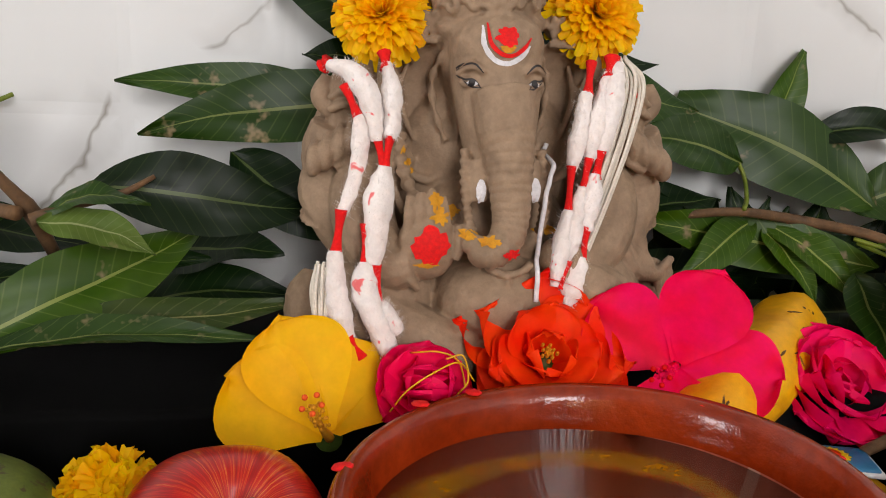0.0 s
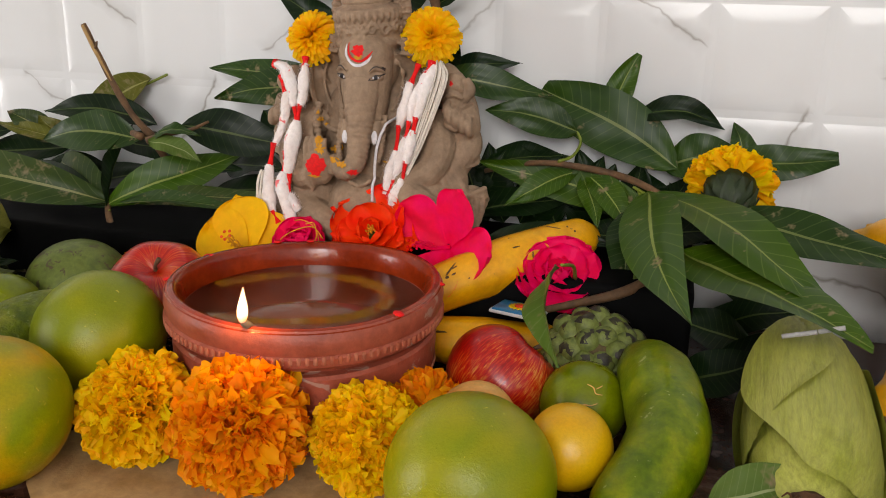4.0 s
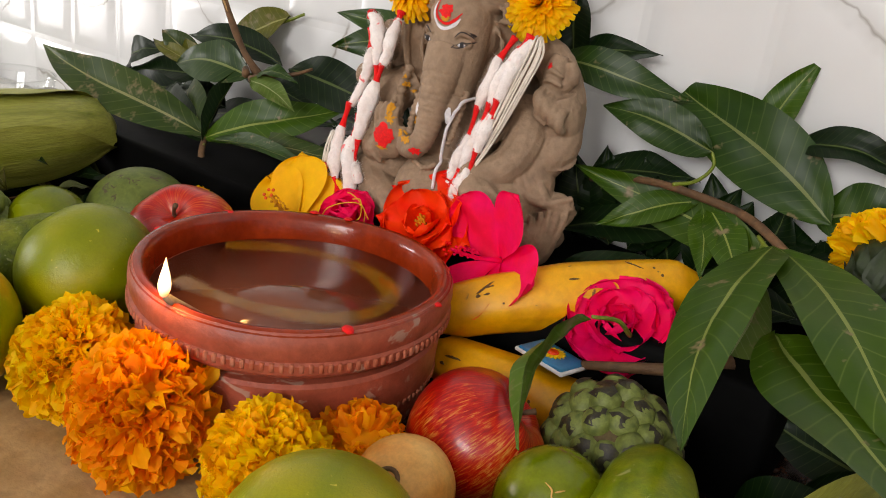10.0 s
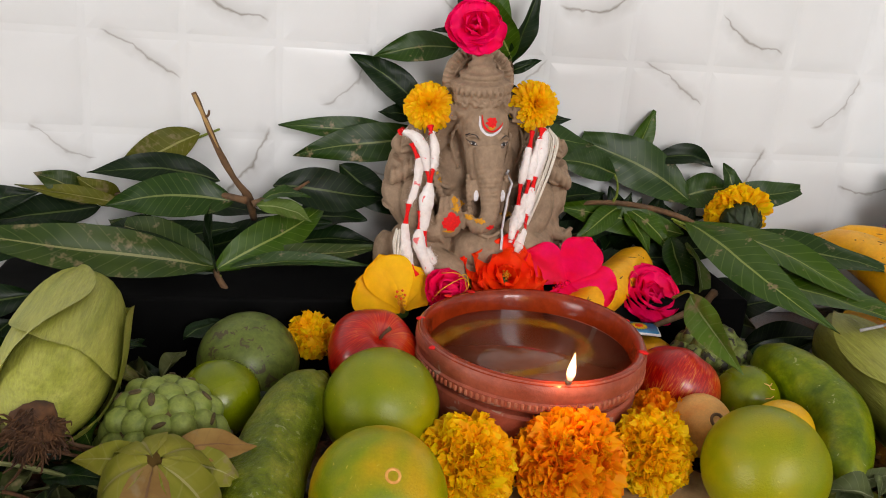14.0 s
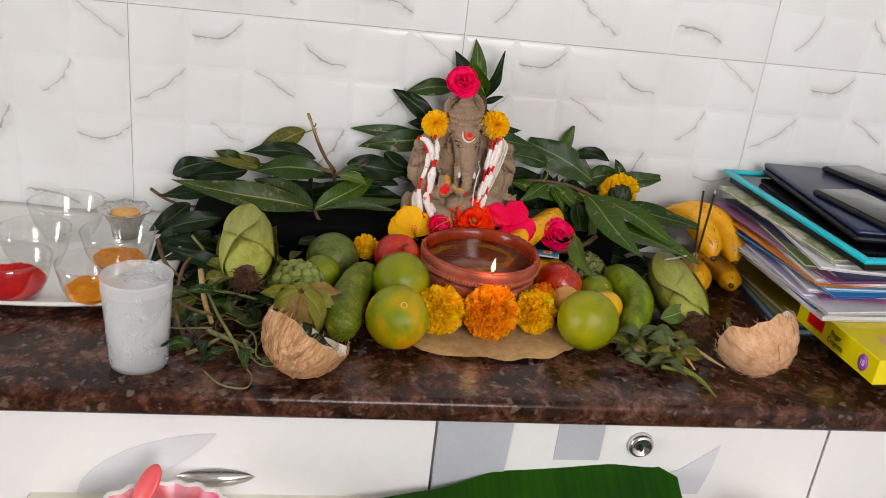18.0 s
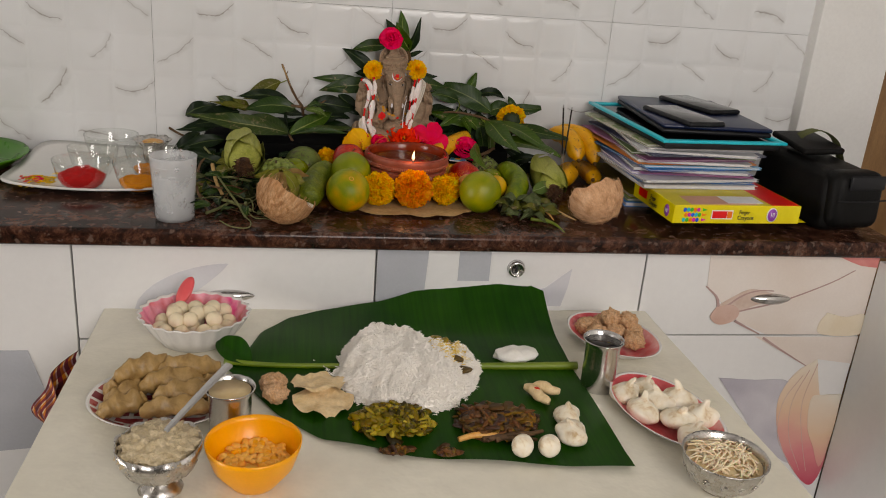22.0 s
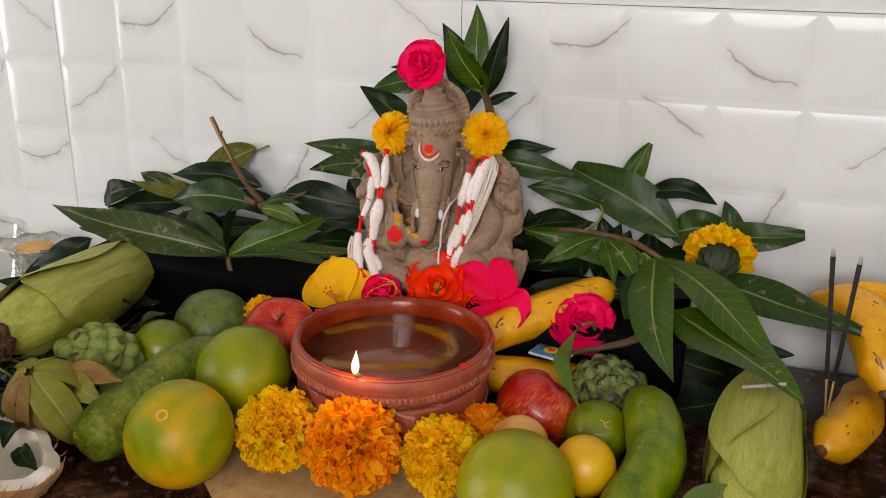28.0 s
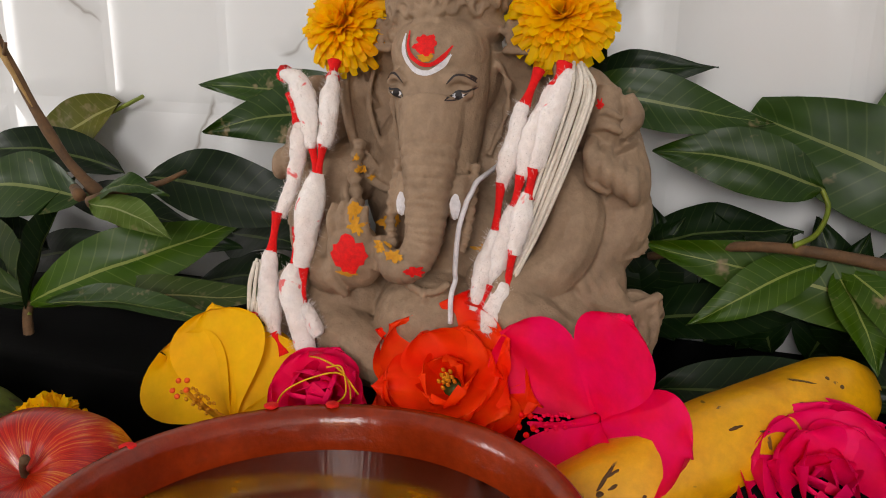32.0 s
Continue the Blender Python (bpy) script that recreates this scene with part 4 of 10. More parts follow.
# ---- the clay lamp ----
def clay_lamp(loc):
    t = thing("clay_lamp", loc, "wide terracotta bowl lamp filled with dark oil", "oil lamp")
    H = 0.0815

    def notch(p, a):
        s = 1 + 0.006 * noise.noise(Vector((math.cos(a), math.sin(a), p.z * 12)) * 1.6)
        return Vector((p.x * s, p.y * s, p.z + 0.0012 * math.sin(2 * a + 0.6)))
    prof = [(0.050, 0.0), (0.0610, 0.004), (0.0680, 0.014), (0.0722, 0.026), (0.0728, 0.030), (0.0738, 0.031), (0.0745, 0.040), (0.0750, 0.0500), (0.0750, 0.0535), (0.0735, 0.0552), (0.0650, 0.0560), (0.0650, 0.0596), (0.0764, 0.0600), (0.0782, 0.0622), (0.0785, 0.0665), (0.0774, 0.0678), (0.0778, 0.0690), (0.0787, 0.0735), (0.0783, 0.0778), (0.0765, 0.0808), (0.0745, H), (0.0725, 0.0808), (0.0708, 0.077), (0.0700, 0.066), (0.0680, 0.052), (0.060, 0.030), (0.0001, 0.022)]
    crisp(part("bowl", lathe(prof, 120, notch), CLAY_RED, t), 28)
    part("oily_inside", lathe([(0.0775, 0.0795), (0.0752, H + 0.0004), (0.0722, 0.0812), (0.0702, 0.077), (0.0694, 0.066)], 96, notch, False), CLAY_WET, t, "dark oil-wet inner wall")
    ticks = []
    for i in range(120):
        a = math.tau * i / 120
        ticks.append(xf(box(0.0022, 0.0016, 0.0042, 0.0005, (0, 0, 0), 1), Matrix.Rotation(a, 4, "Z") @ Matrix.Translation((0, -0.0783, 0.0624))))
        ticks.append(xf(box(0.0018, 0.0014, 0.0030, 0.0004, (0, 0, 0), 1), Matrix.Rotation(a + 0.02, 4, "Z") @ Matrix.Translation((0, -0.0741, 0.0330))))
    tagged(part("notched_band", join(*ticks), CLAY_DUST, t, "dusty row of small notches"), kind="stuff")
    part("oil", lathe([(0.0001, 0.0655), (0.03, 0.0655), (0.0695, 0.0656), (0.0700, 0.0662)], 64), OIL, t, "still dark brown oil")
    line = spline([(-0.064, 0.010, 0.0), (-0.046, 0.030, 0.0), (-0.020, 0.044, 0.0), (0.010, 0.046, 0.0), (0.034, 0.034, 0.0), (0.043, 0.012, 0.0), (0.034, -0.012, 0.0), (0.010, -0.028, 0.0), (-0.020, -0.036, 0.0), (-0.044, -0.038, 0.0)], 70)
    V, UV = [], []
    for i, q in enumerate(line):
        d = (line[min(i + 1, 69)] - line[max(i - 1, 0)]).normalized()
        for k in range(7):
            V.append(q + Vector((-d.y, d.x, 0)) * (k / 6 - 0.5) * (0.0150 + 0.003 * math.sin(i * 0.3)) + Vector((0, 0, 0.0666)))
            UV.append((i / 69, k / 6))
    part("coiled_wick", (V, [(7 * i + k, 7 * i + 7 + k, 7 * i + 8 + k, 7 * i + 1 + k) for i in range(69) for k in range(6)], UV), COIL, t, "cotton wick coiled in the oil")
    for a, r in ((165, 0.0760), (128, 0.0765), (112, 0.074), (12, 0.0760), (47, 0.075), (-28, 0.0760), (200, 0.0765)):
        d = pose(0, 0, 0, 0, 0, a) @ Vector((r, 0, H - 0.0004))
        part("red_dot", ball(0.0034, 0.0026, 0.0009, 12, 6, wobble(0.25, 0.002, a)), PAINT_RED, t, "dab of vermilion", m=Matrix.Translation(d) @ pose(0, 0, 0, 0, 8, a))
    part("wick", tube([(0.004, -0.055, 0.066), (0.003, -0.068, 0.076), (0.002, -0.077, 0.0835), (0.0018, -0.078, 0.087)], [0.002, 0.0022, 0.002, 0.0014], 8), WICK, t, "cotton wick with a burnt tip")
    flame = lathe([(0.0001, 0.0), (0.0017, 0.0015), (0.0026, 0.0045), (0.0027, 0.0070), (0.0020, 0.011), (0.0010, 0.0150), (0.0001, 0.0190)], 20)
    fl = part("flame", flame, FLAME, t, "small yellow flame", m=Matrix.Translation((0.0015, -0.0785, 0.0835)) @ pose(0, 0, 0, 0, 4, 0))
    fl.visible_shadow = False
    return t


def coil_material():
    """Cotton sunk in oil: it fades out softly at both edges."""
    m = surface("oil_soaked_cotton", [(0.26, 0.125, 0.030), (0.40, 0.22, 0.065)], 60, 0.10, 0.04, 0.0, 300, grain=0.25)
    n, l = m.node_tree.nodes, m.node_tree.links
    tc, sep = n.new("ShaderNodeTexCoord"), n.new("ShaderNodeSeparateXYZ")
    l.new(tc.outputs["UV"], sep.inputs[0])
    r = ramp(n, [(0.0, (0, 0, 0)), (0.30, (0.75, 0.75, 0.75)), (0.70, (0.75, 0.75, 0.75)), (1.0, (0, 0, 0))])
    l.new(sep.outputs[1], r.inputs[0])
    g = ramp(n, [(0.3, (0.55, 0.55, 0.55)), (0.6, (1, 1, 1))])
    l.new(noise_node(n, l, tc.outputs["Object"], 70, 3).outputs[0], g.inputs[0])
    l.new(mix(n, l, 1.0, r.outputs[0], g.outputs[0], "MULTIPLY"), n["Principled BSDF"].inputs["Alpha"])
    return m


COIL = coil_material()
WICK = surface("burnt_wick", [(0.05, 0.04, 0.03), (0.35, 0.30, 0.22)], 200, 0.9, 0.05, 0.3, 500)
FLAME, fn_, fl_, fb_ = nodes("flame")
fc_, fs_ = fn_.new("ShaderNodeTexCoord"), fn_.new("ShaderNodeSeparateXYZ")
fl_.new(fc_.outputs["Generated"], fs_.inputs[0])
fr_ = ramp(fn_, [(0.0, (0.30, 0.03, 0.004)), (0.14, (0.9, 0.22, 0.03)), (0.30, (1.0, 0.72, 0.40)), (0.75, (1.0, 0.80, 0.50)), (1.0, (1.0, 0.45, 0.12))])
fl_.new(fs_.outputs[2], fr_.inputs[0])
fl_.new(fr_.outputs[0], fb_.inputs["Emission Color"])
fb_.inputs["Emission Strength"].default_value = 3.2
clay_lamp((0.078, 0.197, COUNTER))


# ---- marigolds ----
def frill_material(name, cols, rough=0.6, thin=True):
    m, n, l, b = nodes(name)
    geo = n.new("ShaderNodeNewGeometry")
    r = ramp(n, [(i / (len(cols) - 1), c) for i, c in enumerate(cols)])
    l.new(geo.outputs["Random Per Island"], r.inputs[0])
    tc = n.new("ShaderNodeTexCoord")
    g = ramp(n, [(0.3, (0.94, 0.92, 0.9)), (0.7, (1, 1, 1))])
    l.new(noise_node(n, l, tc.outputs["Object"], 160, 3).outputs[0], g.inputs[0])
    l.new(mix(n, l, 1.0, r.outputs[0], g.outputs[0], "MULTIPLY"), b.inputs["Base Color"])
    b.inputs["Roughness"].default_value = rough
    b.inputs["Subsurface Weight"].default_value, b.inputs["Subsurface Scale"].default_value = 0.15, 0.002
    b.inputs["Specular IOR Level"].default_value = 0.2
    return glow_through(m, 0.42) if thin else m


MARI_YELLOW = frill_material("yellow_marigold_petal", [(1.0, 0.54, 0.022), (1.0, 0.64, 0.055), (1.0, 0.76, 0.140)])
MARI_ORANGE = frill_material("orange_marigold_petal", [(1.0, 0.34, 0.012), (1.0, 0.43, 0.024), (1.0, 0.54, 0.060)])
SEPAL = surface("dark_green_sepal", [(0.03, 0.06, 0.015), (0.07, 0.12, 0.03)], 80, 0.6, 0.1, 0.2, 300)


def ruffle(length, width, curl, seed):
    """One small frilled petal that grows along z from the origin."""
    def at(u, v):
        s = (v - 0.5) * 2
        w = width * (0.50 + 0.50 * math.sin(math.pi / 2 * u))
        wave = 0.17 * width * (math.sin(v * 10 + seed) + 0.6 * math.sin(v * 21 + 2.3 * seed)) * u * u
        return s * w * 0.5, -curl * length * u * u + wave, length * u * (1 - 0.22 * s ** 4 * u - 0.05 * math.sin(v * 13 + seed) * u)
    return grid(6, 12, at)


def marigold(loc, size, mat, label, tilt, flat=0.82, count=360, name="marigold", reach=1.55):
    t = thing(name, loc, label, "flower", "marigold heads")
    t.matrix_basis = pose(*loc, *tilt)
    geos = []
    for i in range(count):
        z = 1 - reach * (i + 0.5) / count
        a = i * 2.39996 + random.random() * 0.4
        d = Vector((math.cos(a) * math.sqrt(1 - z * z), math.sin(a) * math.sqrt(1 - z * z), z)).normalized()
        L = size * (0.48 + 0.14 * random.random())
        m = Matrix.Translation(d * size * 0.44 * (0.9 + 0.2 * random.random())) @ (d + 0.25 * Vector((random.random() - 0.5, random.random() - 0.5, random.random() - 0.5))).to_track_quat("Z", "Y").to_matrix().to_4x4() @ Matrix.Rotation(random.random() * 6.28, 4, "Z")
        geos.append(xf(ruffle(L, size * (0.34 + 0.14 * random.random()), 0.10 + 0.45 * random.random(), i), m))
    V, F = join(*geos)
    V = [Vector((v.x, v.y, v.z * flat)) for v in V]
    tagged(part("petals", (V, F), mat, t), kind="stuff")
    core = (0.70, 0.57, 0.0) if reach > 1.5 else (0.60, 0.30, 0.30)
    part("heart", ball(size * core[0], size * core[0], size * core[1], 24, 14, wobble(0.12, size * 0.2, 1)), mat, t, m=Matrix.Translation((0, 0, size * core[2])))
    part("sepal_cup", lathe([(size * 0.12, -size * 0.95 * flat), (size * 0.3, -size * 0.75 * flat), (size * 0.5, -size * 0.35 * flat), (size * 0.2, 0)], 16), SEPAL, t)
    return t


marigold((0.020, 0.113, 0.832), 0.0296, MARI_YELLOW, "ruffled yellow marigold in front of the clay lamp", (52, 10, -10))
marigold((0.082, 0.107, 0.8350), 0.0332, MARI_ORANGE, "large ruffled orange marigold in front of the clay lamp", (58, 0, 0))
marigold((0.142, 0.122, 0.830), 0.0270, MARI_YELLOW, "yellow marigold showing dark sepals", (60, -8, 15))
marigold((0.160, 0.158, 0.829), 0.024, MARI_ORANGE, "small orange marigold tucked behind the others", (40, 10, 0), count=130)
marigold((-0.068, 0.252, 0.852), 0.0175, MARI_YELLOW, "small yellow marigold behind the apple", (45, 0, 0), count=110)

# dry leaf mat under the marigolds
def mat_edge(u, v):
    a = v * math.tau
    r = 1 + 0.06 * noise.noise(Vector((math.cos(a) * 2, math.sin(a) * 2, 3))) + 0.025 * noise.noise(Vector((math.cos(a) * 9, math.sin(a) * 9, 1)))
    x, y = 0.118 * r * u * math.cos(a), 0.062 * r * u * math.sin(a)
    return 0.082 + x, 0.108 + y, COUNTER + 0.0015 + 0.0035 * u ** 3 * (0.5 + noise.noise(Vector((x * 30, y * 30, 0)))) + 0.001 * u


whole("dry_leaf_mat", grid(10, 64, mat_edge, cv=True), DRY_LEAF, "dry brown leaf plate under the marigolds", "leaf plate")

# ---- the clay idol ----
from mathutils.bvhtree import BVHTree

CLAY = surface("unfired_grey_clay", [(0.212, 0.152, 0.108), (0.315, 0.232, 0.168), (0.250, 0.182, 0.131)], 42, 0.74, 0.1, 0.6, 260, 0.0010, grain=0.22)
MARK_WHITE = surface("white_paint_mark", [(0.70, 0.68, 0.70), (0.80, 0.78, 0.80)], 90, 0.7, 0.1, 0.2, 500)
MARK_OCHRE = surface("sandal_paste", [(0.52, 0.25, 0.05), (0.62, 0.34, 0.10)], 200, 0.8, 0.1, 0.5, 500, 0.001)
MARK_BLACK = surface("black_paint_line", [(0.012, 0.010, 0.010), (0.03, 0.02, 0.02)], 90, 0.6, 0.1, 0.1, 300)
IDOL_AT = Vector((0.066, 0.351, 0.866))


def idol():
    """The modelled clay figure, in millimetres from the middle of its seat; all swellings grow into one body."""
    blobs = []

    def egg(x, y, z, rx, ry, rz, turn=(0, 0, 0)):
        blobs.append(xf(ball(rx / 1000, ry / 1000, rz / 1000, 24, 16), pose(x / 1000, y / 1000, z / 1000, *turn)))

    def limb(pts, radii, n=24, seg=14):
        r = (lambda u: radii(u) / 1000) if callable(radii) else [q / 1000 for q in radii]
        blobs.append(tube([Vector(p) / 1000 for p in pts], r, seg, n))

    def shell(fn, nu, nv, back):
        """A closed sheet from fn(u, v), back millimetres thick behind it."""
        V, F = grid(nu, nv, fn, cv=True)
        m = len(V)
        W = [v + Vector((0, back, 0)) for v in V]
        rim = [((nu - 1) * nv + j, (nu - 1) * nv + (j + 1) % nv, m + (nu - 1) * nv + (j + 1) % nv, m + (nu - 1) * nv + j) for j in range(nv)]
        blobs.append(([v / 1000 for v in V + W], F + [tuple(m + i for i in reversed(f)) for f in F] + rim))
    # seat, crossed legs and the pedestal's ribbed side
    egg(0, 4, 10, 76, 36, 16)
    egg(2, -2, 20, 68, 38, 18)
    egg(-46, -14, 30, 27, 28, 21, (0, -16, 0))
    egg(40, -20, 34, 27, 24, 19, (0, 22, 0))
    limb([(22, -34, 44), (38, -40, 38), (50, -38, 28), (56, -36, 14)], [9, 12, 12, 9])
    limb([(-52, -30, 28), (-26, -40, 16), (4, -44, 11)], [15, 13, 9])
    limb([(-70, -14, -2), (-73, -14, 14), (-73, -12, 27), (-69, -8, 34)], [11, 11, 10.5, 8])
    for k in range(6):
        limb([(-78, -20, 2 + 5.4 * k), (-82, -14, 2 + 5.4 * k)], [1.7, 1.7], 6, 6)
    # belly, chest and back
    egg(1, -25, 30, 26.5, 27, 21.5)
    egg(0, -6, 56, 34, 27, 28)
    egg(0, 6, 76, 44, 24, 44)
    egg(0, 12, 100, 40, 18, 34)
    for k in range(9):
        q = radians(-160 + 17 * k)
        egg(2 + 9 * math.cos(q), -45.5, 52 + 6 * math.sin(q), 1.7, 1.9, 1.7)
    for k in range(4):
        egg(1.5 + 0.3 * (k % 2), -46.5, 45.5 - 2.6 * k, 1.5, 1.6, 1.5)
    egg(1, -47.4, 31, 1.3, 1.0, 1.3)
    # the sash that swings out over one hip and falls in pleats
    for k in range(4):
        limb([(46 + 5 * k, -20 + k, 68 - 3 * k), (53 + 5 * k, -25 + 2 * k, 54 - 3 * k), (60 + 5 * k, -25 + 3 * k, 43 - 2.2 * k), (72 + 3.4 * k, -20 + 3 * k, 38.5 - 0.6 * k), (84, -10 + 2 * k, 43 - 3.4 * k)], [2.2, 3.0, 3.4, 3.0, 1.8], 34, 9)
    egg(60, -12, 48, 11, 11, 22, (0, -8, 0))
    egg(73, -7, 32, 12, 9, 11, (0, -14, 0))
    egg(66, -16, 14, 14, 16, 17)
    for k in range(5):
        limb([(82.5 - 3.8 * k, -12 - 3.2 * k, 40 - 2.2 * k), (82 - 3.4 * k, -14 - 3.2 * k, 28 - 2 * k), (76 - 3 * k, -16 - 3.2 * k, 8)], [1.6, 2.6, 2.8], 18, 8)
    # arms: the upper pair raised at the sides, the lower pair in front
    for s in (-1, 1):
        limb([(s * 38, 4, 118), (s * 51, 4, 112), (s * 60, 5, 94), (s * 62, 4, 76)], [12, 12, 13, 13])
        limb([(s * 60, 4, 82), (s * 66, -2, 71), (s * 63, -8, 60), (s * 56, -10, 48)], [12.5, 12.5, 10.5, 9])
        limb([(s * 64, -2, 74), (s * 67, -5, 86), (s * 64, -8, 98)], [11.5, 10, 9])
        for z in (69, 62.5):
            blobs.append(xf(lathe([(0.0110, -0.0014), (0.0134, 0), (0.0110, 0.0014)], 20), pose(s * 0.0650, -0.0045, z / 1000, 22, s * 14, 0)))
        # a closed fist round the shaft of its emblem
        for k in range(4):
            limb([(s * (55.5 + 5.0 * k), -12, 101 - 3.2 * k), (s * (56.5 + 5.0 * k), -20.5, 97 - 3.2 * k), (s * (58.5 + 4.6 * k), -20, 89.5 - 2.6 * k), (s * (60 + 4.2 * k), -14.5, 86 - 2 * k)], [2.5, 3.2, 2.9, 2.1], 16, 10)
        limb([(s * 55, -14, 94), (s * 57, -19, 87), (s * 64, -19, 83)], [2.6, 2.7, 2.2], 12, 8)
        limb([(s * 60, -7, 98), (s * 59, -10, 109), (s * 60, -8, 120)], [6.0, 6.6, 4.4])
        limb([(s * 64, -8, 103), (s * 69, -7, 109), (s * 66, -7, 117)], [4.0, 4.4, 3.0])
        limb([(s * 54, -13, 104), (s * 60, -17, 107), (s * 66, -14, 104)], [1.5, 1.9, 1.5], 14, 7)
        limb([(s * 54, -13, 109), (s * 60, -16.5, 112), (s * 66, -13, 109)], [1.3, 1.7, 1.3], 14, 7)
    limb([(-40, -2, 86), (-52, -14, 74), (-51, -26, 58), (-42, -34, 48), (-33, -38, 50)], [13, 13.5, 12.5, 11, 9])
    for k in range(3):
        limb([(-44 + 3 * k, -33 - 2 * k, 58 - 3 * k), (-42 + 3 * k, -41 - 1.2 * k, 49 - 2 * k), (-38 + 3 * k, -40 - k, 41 - k)], [1.5, 2.0, 1.5], 14, 7)
    egg(-29, -40, 56, 11.5, 7.5, 14, (8, -6, 0))
    for k in range(4):
        limb([(-36.5 + 4.6 * k, -43, 63), (-36.5 + 4.3 * k, -44, 70 + 0.8 * (k % 3)), (-36 + 4 * k, -41, 75.5 + 1.2 * (k % 3))], [2.5, 2.4, 1.7], 8, 8)
    limb([(-19, -42, 52), (-16.5, -43, 59), (-18, -42, 65)], [3.0, 2.7, 1.8], 10, 8)
    limb([(40, -2, 86), (50, -14, 72), (47, -24, 56), (34, -34, 48), (25, -38, 50)], [12.5, 12.5, 11.5, 10, 8.5])
    egg(24, -38, 51, 8.5, 7, 8)
    # head: dome, long face and cheeks
    egg(-2, -6, 126, 20.5, 22, 27)
    egg(-1.6, -19, 131, 18.8, 18.6, 15)
    limb([(-1.5, -17.5, 131), (-1.2, -19.5, 119), (-0.6, -21.5, 107), (0.4, -24.5, 95), (1.2, -28, 84), (1.6, -30.5, 75)], [18.5, 18.2, 17.0, 14.8, 12.0, 9.5], 44, 26)
    for s in (-1, 1):
        mx = -1.4
        limb([(mx + s * 7.5, -35.6, 121.5), (mx + s * 12, -34.4, 123.8), (mx + s * 17, -29.0, 121.0)], [1.6, 1.9, 1.4], 14, 8)
        egg(mx + s * 12.4, -31.2, 117.6, 4.3, 3.0, 2.7)
        limb([(1 + s * 10, -33, 88), (1.5 + s * 10.4, -36.5, 79.5), (1.5 + s * 10.8, -38, 73)], [4.0, 4.2, 3.0])
        limb([(1 + s * 15, -30, 92), (1 + s * 15.5, -36, 80), (1 + s * 15, -40, 69), (1 + s * 13, -42, 61)], lambda u: 2.0 + 0.55 * math.sin(u * 62), 60, 8)
        # a wide hollow ear: raised rim, dished sheet and a scalloped fold beside the cheek
        outline = spline([(mx + s * x, 0, z) for x, z in ((14, 131), (26, 132.5), (38, 131), (43.5, 124), (43, 108), (39, 92), (33, 81), (24, 77), (16, 82), (13, 96), (13, 116), (14, 131))], 49)[:-1]

        def ear(u, v):
            p = outline[round(v * 48) % 48]
            c = Vector((mx + s * 28, 0, 108))
            q = c.lerp(p, u)
            far = abs(q.x - mx) / 44
            y = 0.5 - 13.5 * u ** 3 - 2.0 * (1 - far) + 0.9 * math.sin(7 * u + 5 * v) * u
            return q.x, y, q.z
        shell(ear, 14, 48, 5)
        limb([(p.x, -12.5 - 2.6 * (1 - abs(p.x - mx) / 44), p.z) for p in outline[3:34:3]], [1.5, 2.0, 2.2, 2.2, 2.0, 1.9, 1.6], 60, 9)
        limb([(mx + s * 19, -12, 128), (mx + s * 23, -10, 121), (mx + s * 23.5, -10, 112), (mx + s * 21.5, -13, 102), (mx + s * 18, -15, 93)], lambda u: 1.3 + 0.5 * math.sin(u * 26), 50, 9)
        limb([(mx + s * 33, -6.5, 124), (mx + s * 36, -6.5, 112), (mx + s * 33, -7, 99), (mx + s * 27, -8.5, 88)], [0.9, 1.5, 1.4, 0.8], 24, 8)
        egg(mx + s * 26, -9, 139, 4.8, 5, 5.2)
        for k in range(6):
            q = math.tau * k / 6
            egg(mx + s * 26 + 3.6 * math.cos(q), -13, 139 + 3.6 * math.sin(q), 1.5, 1.4, 1.5)
        # twisted shawl edge over the shoulder
        limb([(s * 38, -14, 96), (s * 37, -22, 82), (s * 31, -30, 68), (s * 25, -34, 57)], lambda u: 2.6 + 0.7 * math.sin(u * 60), 60, 8)
        limb([(s * 43, -12, 92), (s * 42, -20, 79), (s * 37, -28, 66)], [1.4, 1.9, 1.5], 24, 8)

    # trunk with deep uneven rings; its tip turns to one side
    def trunk(u):
        groove = sum(math.exp(-((u - g) / 0.0085) ** 2) for g in (0.17, 0.215, 0.255, 0.30, 0.335, 0.38, 0.415, 0.46, 0.505, 0.54, 0.585, 0.63, 0.68, 0.72, 0.77, 0.82, 0.87))
        return float(np.interp(u, [0, 0.2, 0.4, 0.6, 0.8, 0.92, 1], [13.2, 10.8, 8.3, 7.1, 6.6, 5.9, 4.8])) - 0.75 * groove
    limb([(-0.6, -30, 113), (0.4, -36, 100), (1.3, -40.5, 88), (1.8, -43.8, 76), (1.6, -46.2, 66), (-1.2, -48.4, 58.5), (-7, -48.6, 55.0), (-12.5, -47, 57.5)], trunk, 220, 22)
    egg(-12.5, -47, 58.5, 4.6, 4.4, 4.2)
    limb([(-15, -46, 63), (-10, -50.6, 61), (-6, -51, 62)], [1.3, 1.5, 1.2], 10, 7)
    # crown: banded cap, fringe of drops, tiers and the fluted halo behind
    lean = pose(-0.0030, -0.005, 0.138, 5, -4, 0)
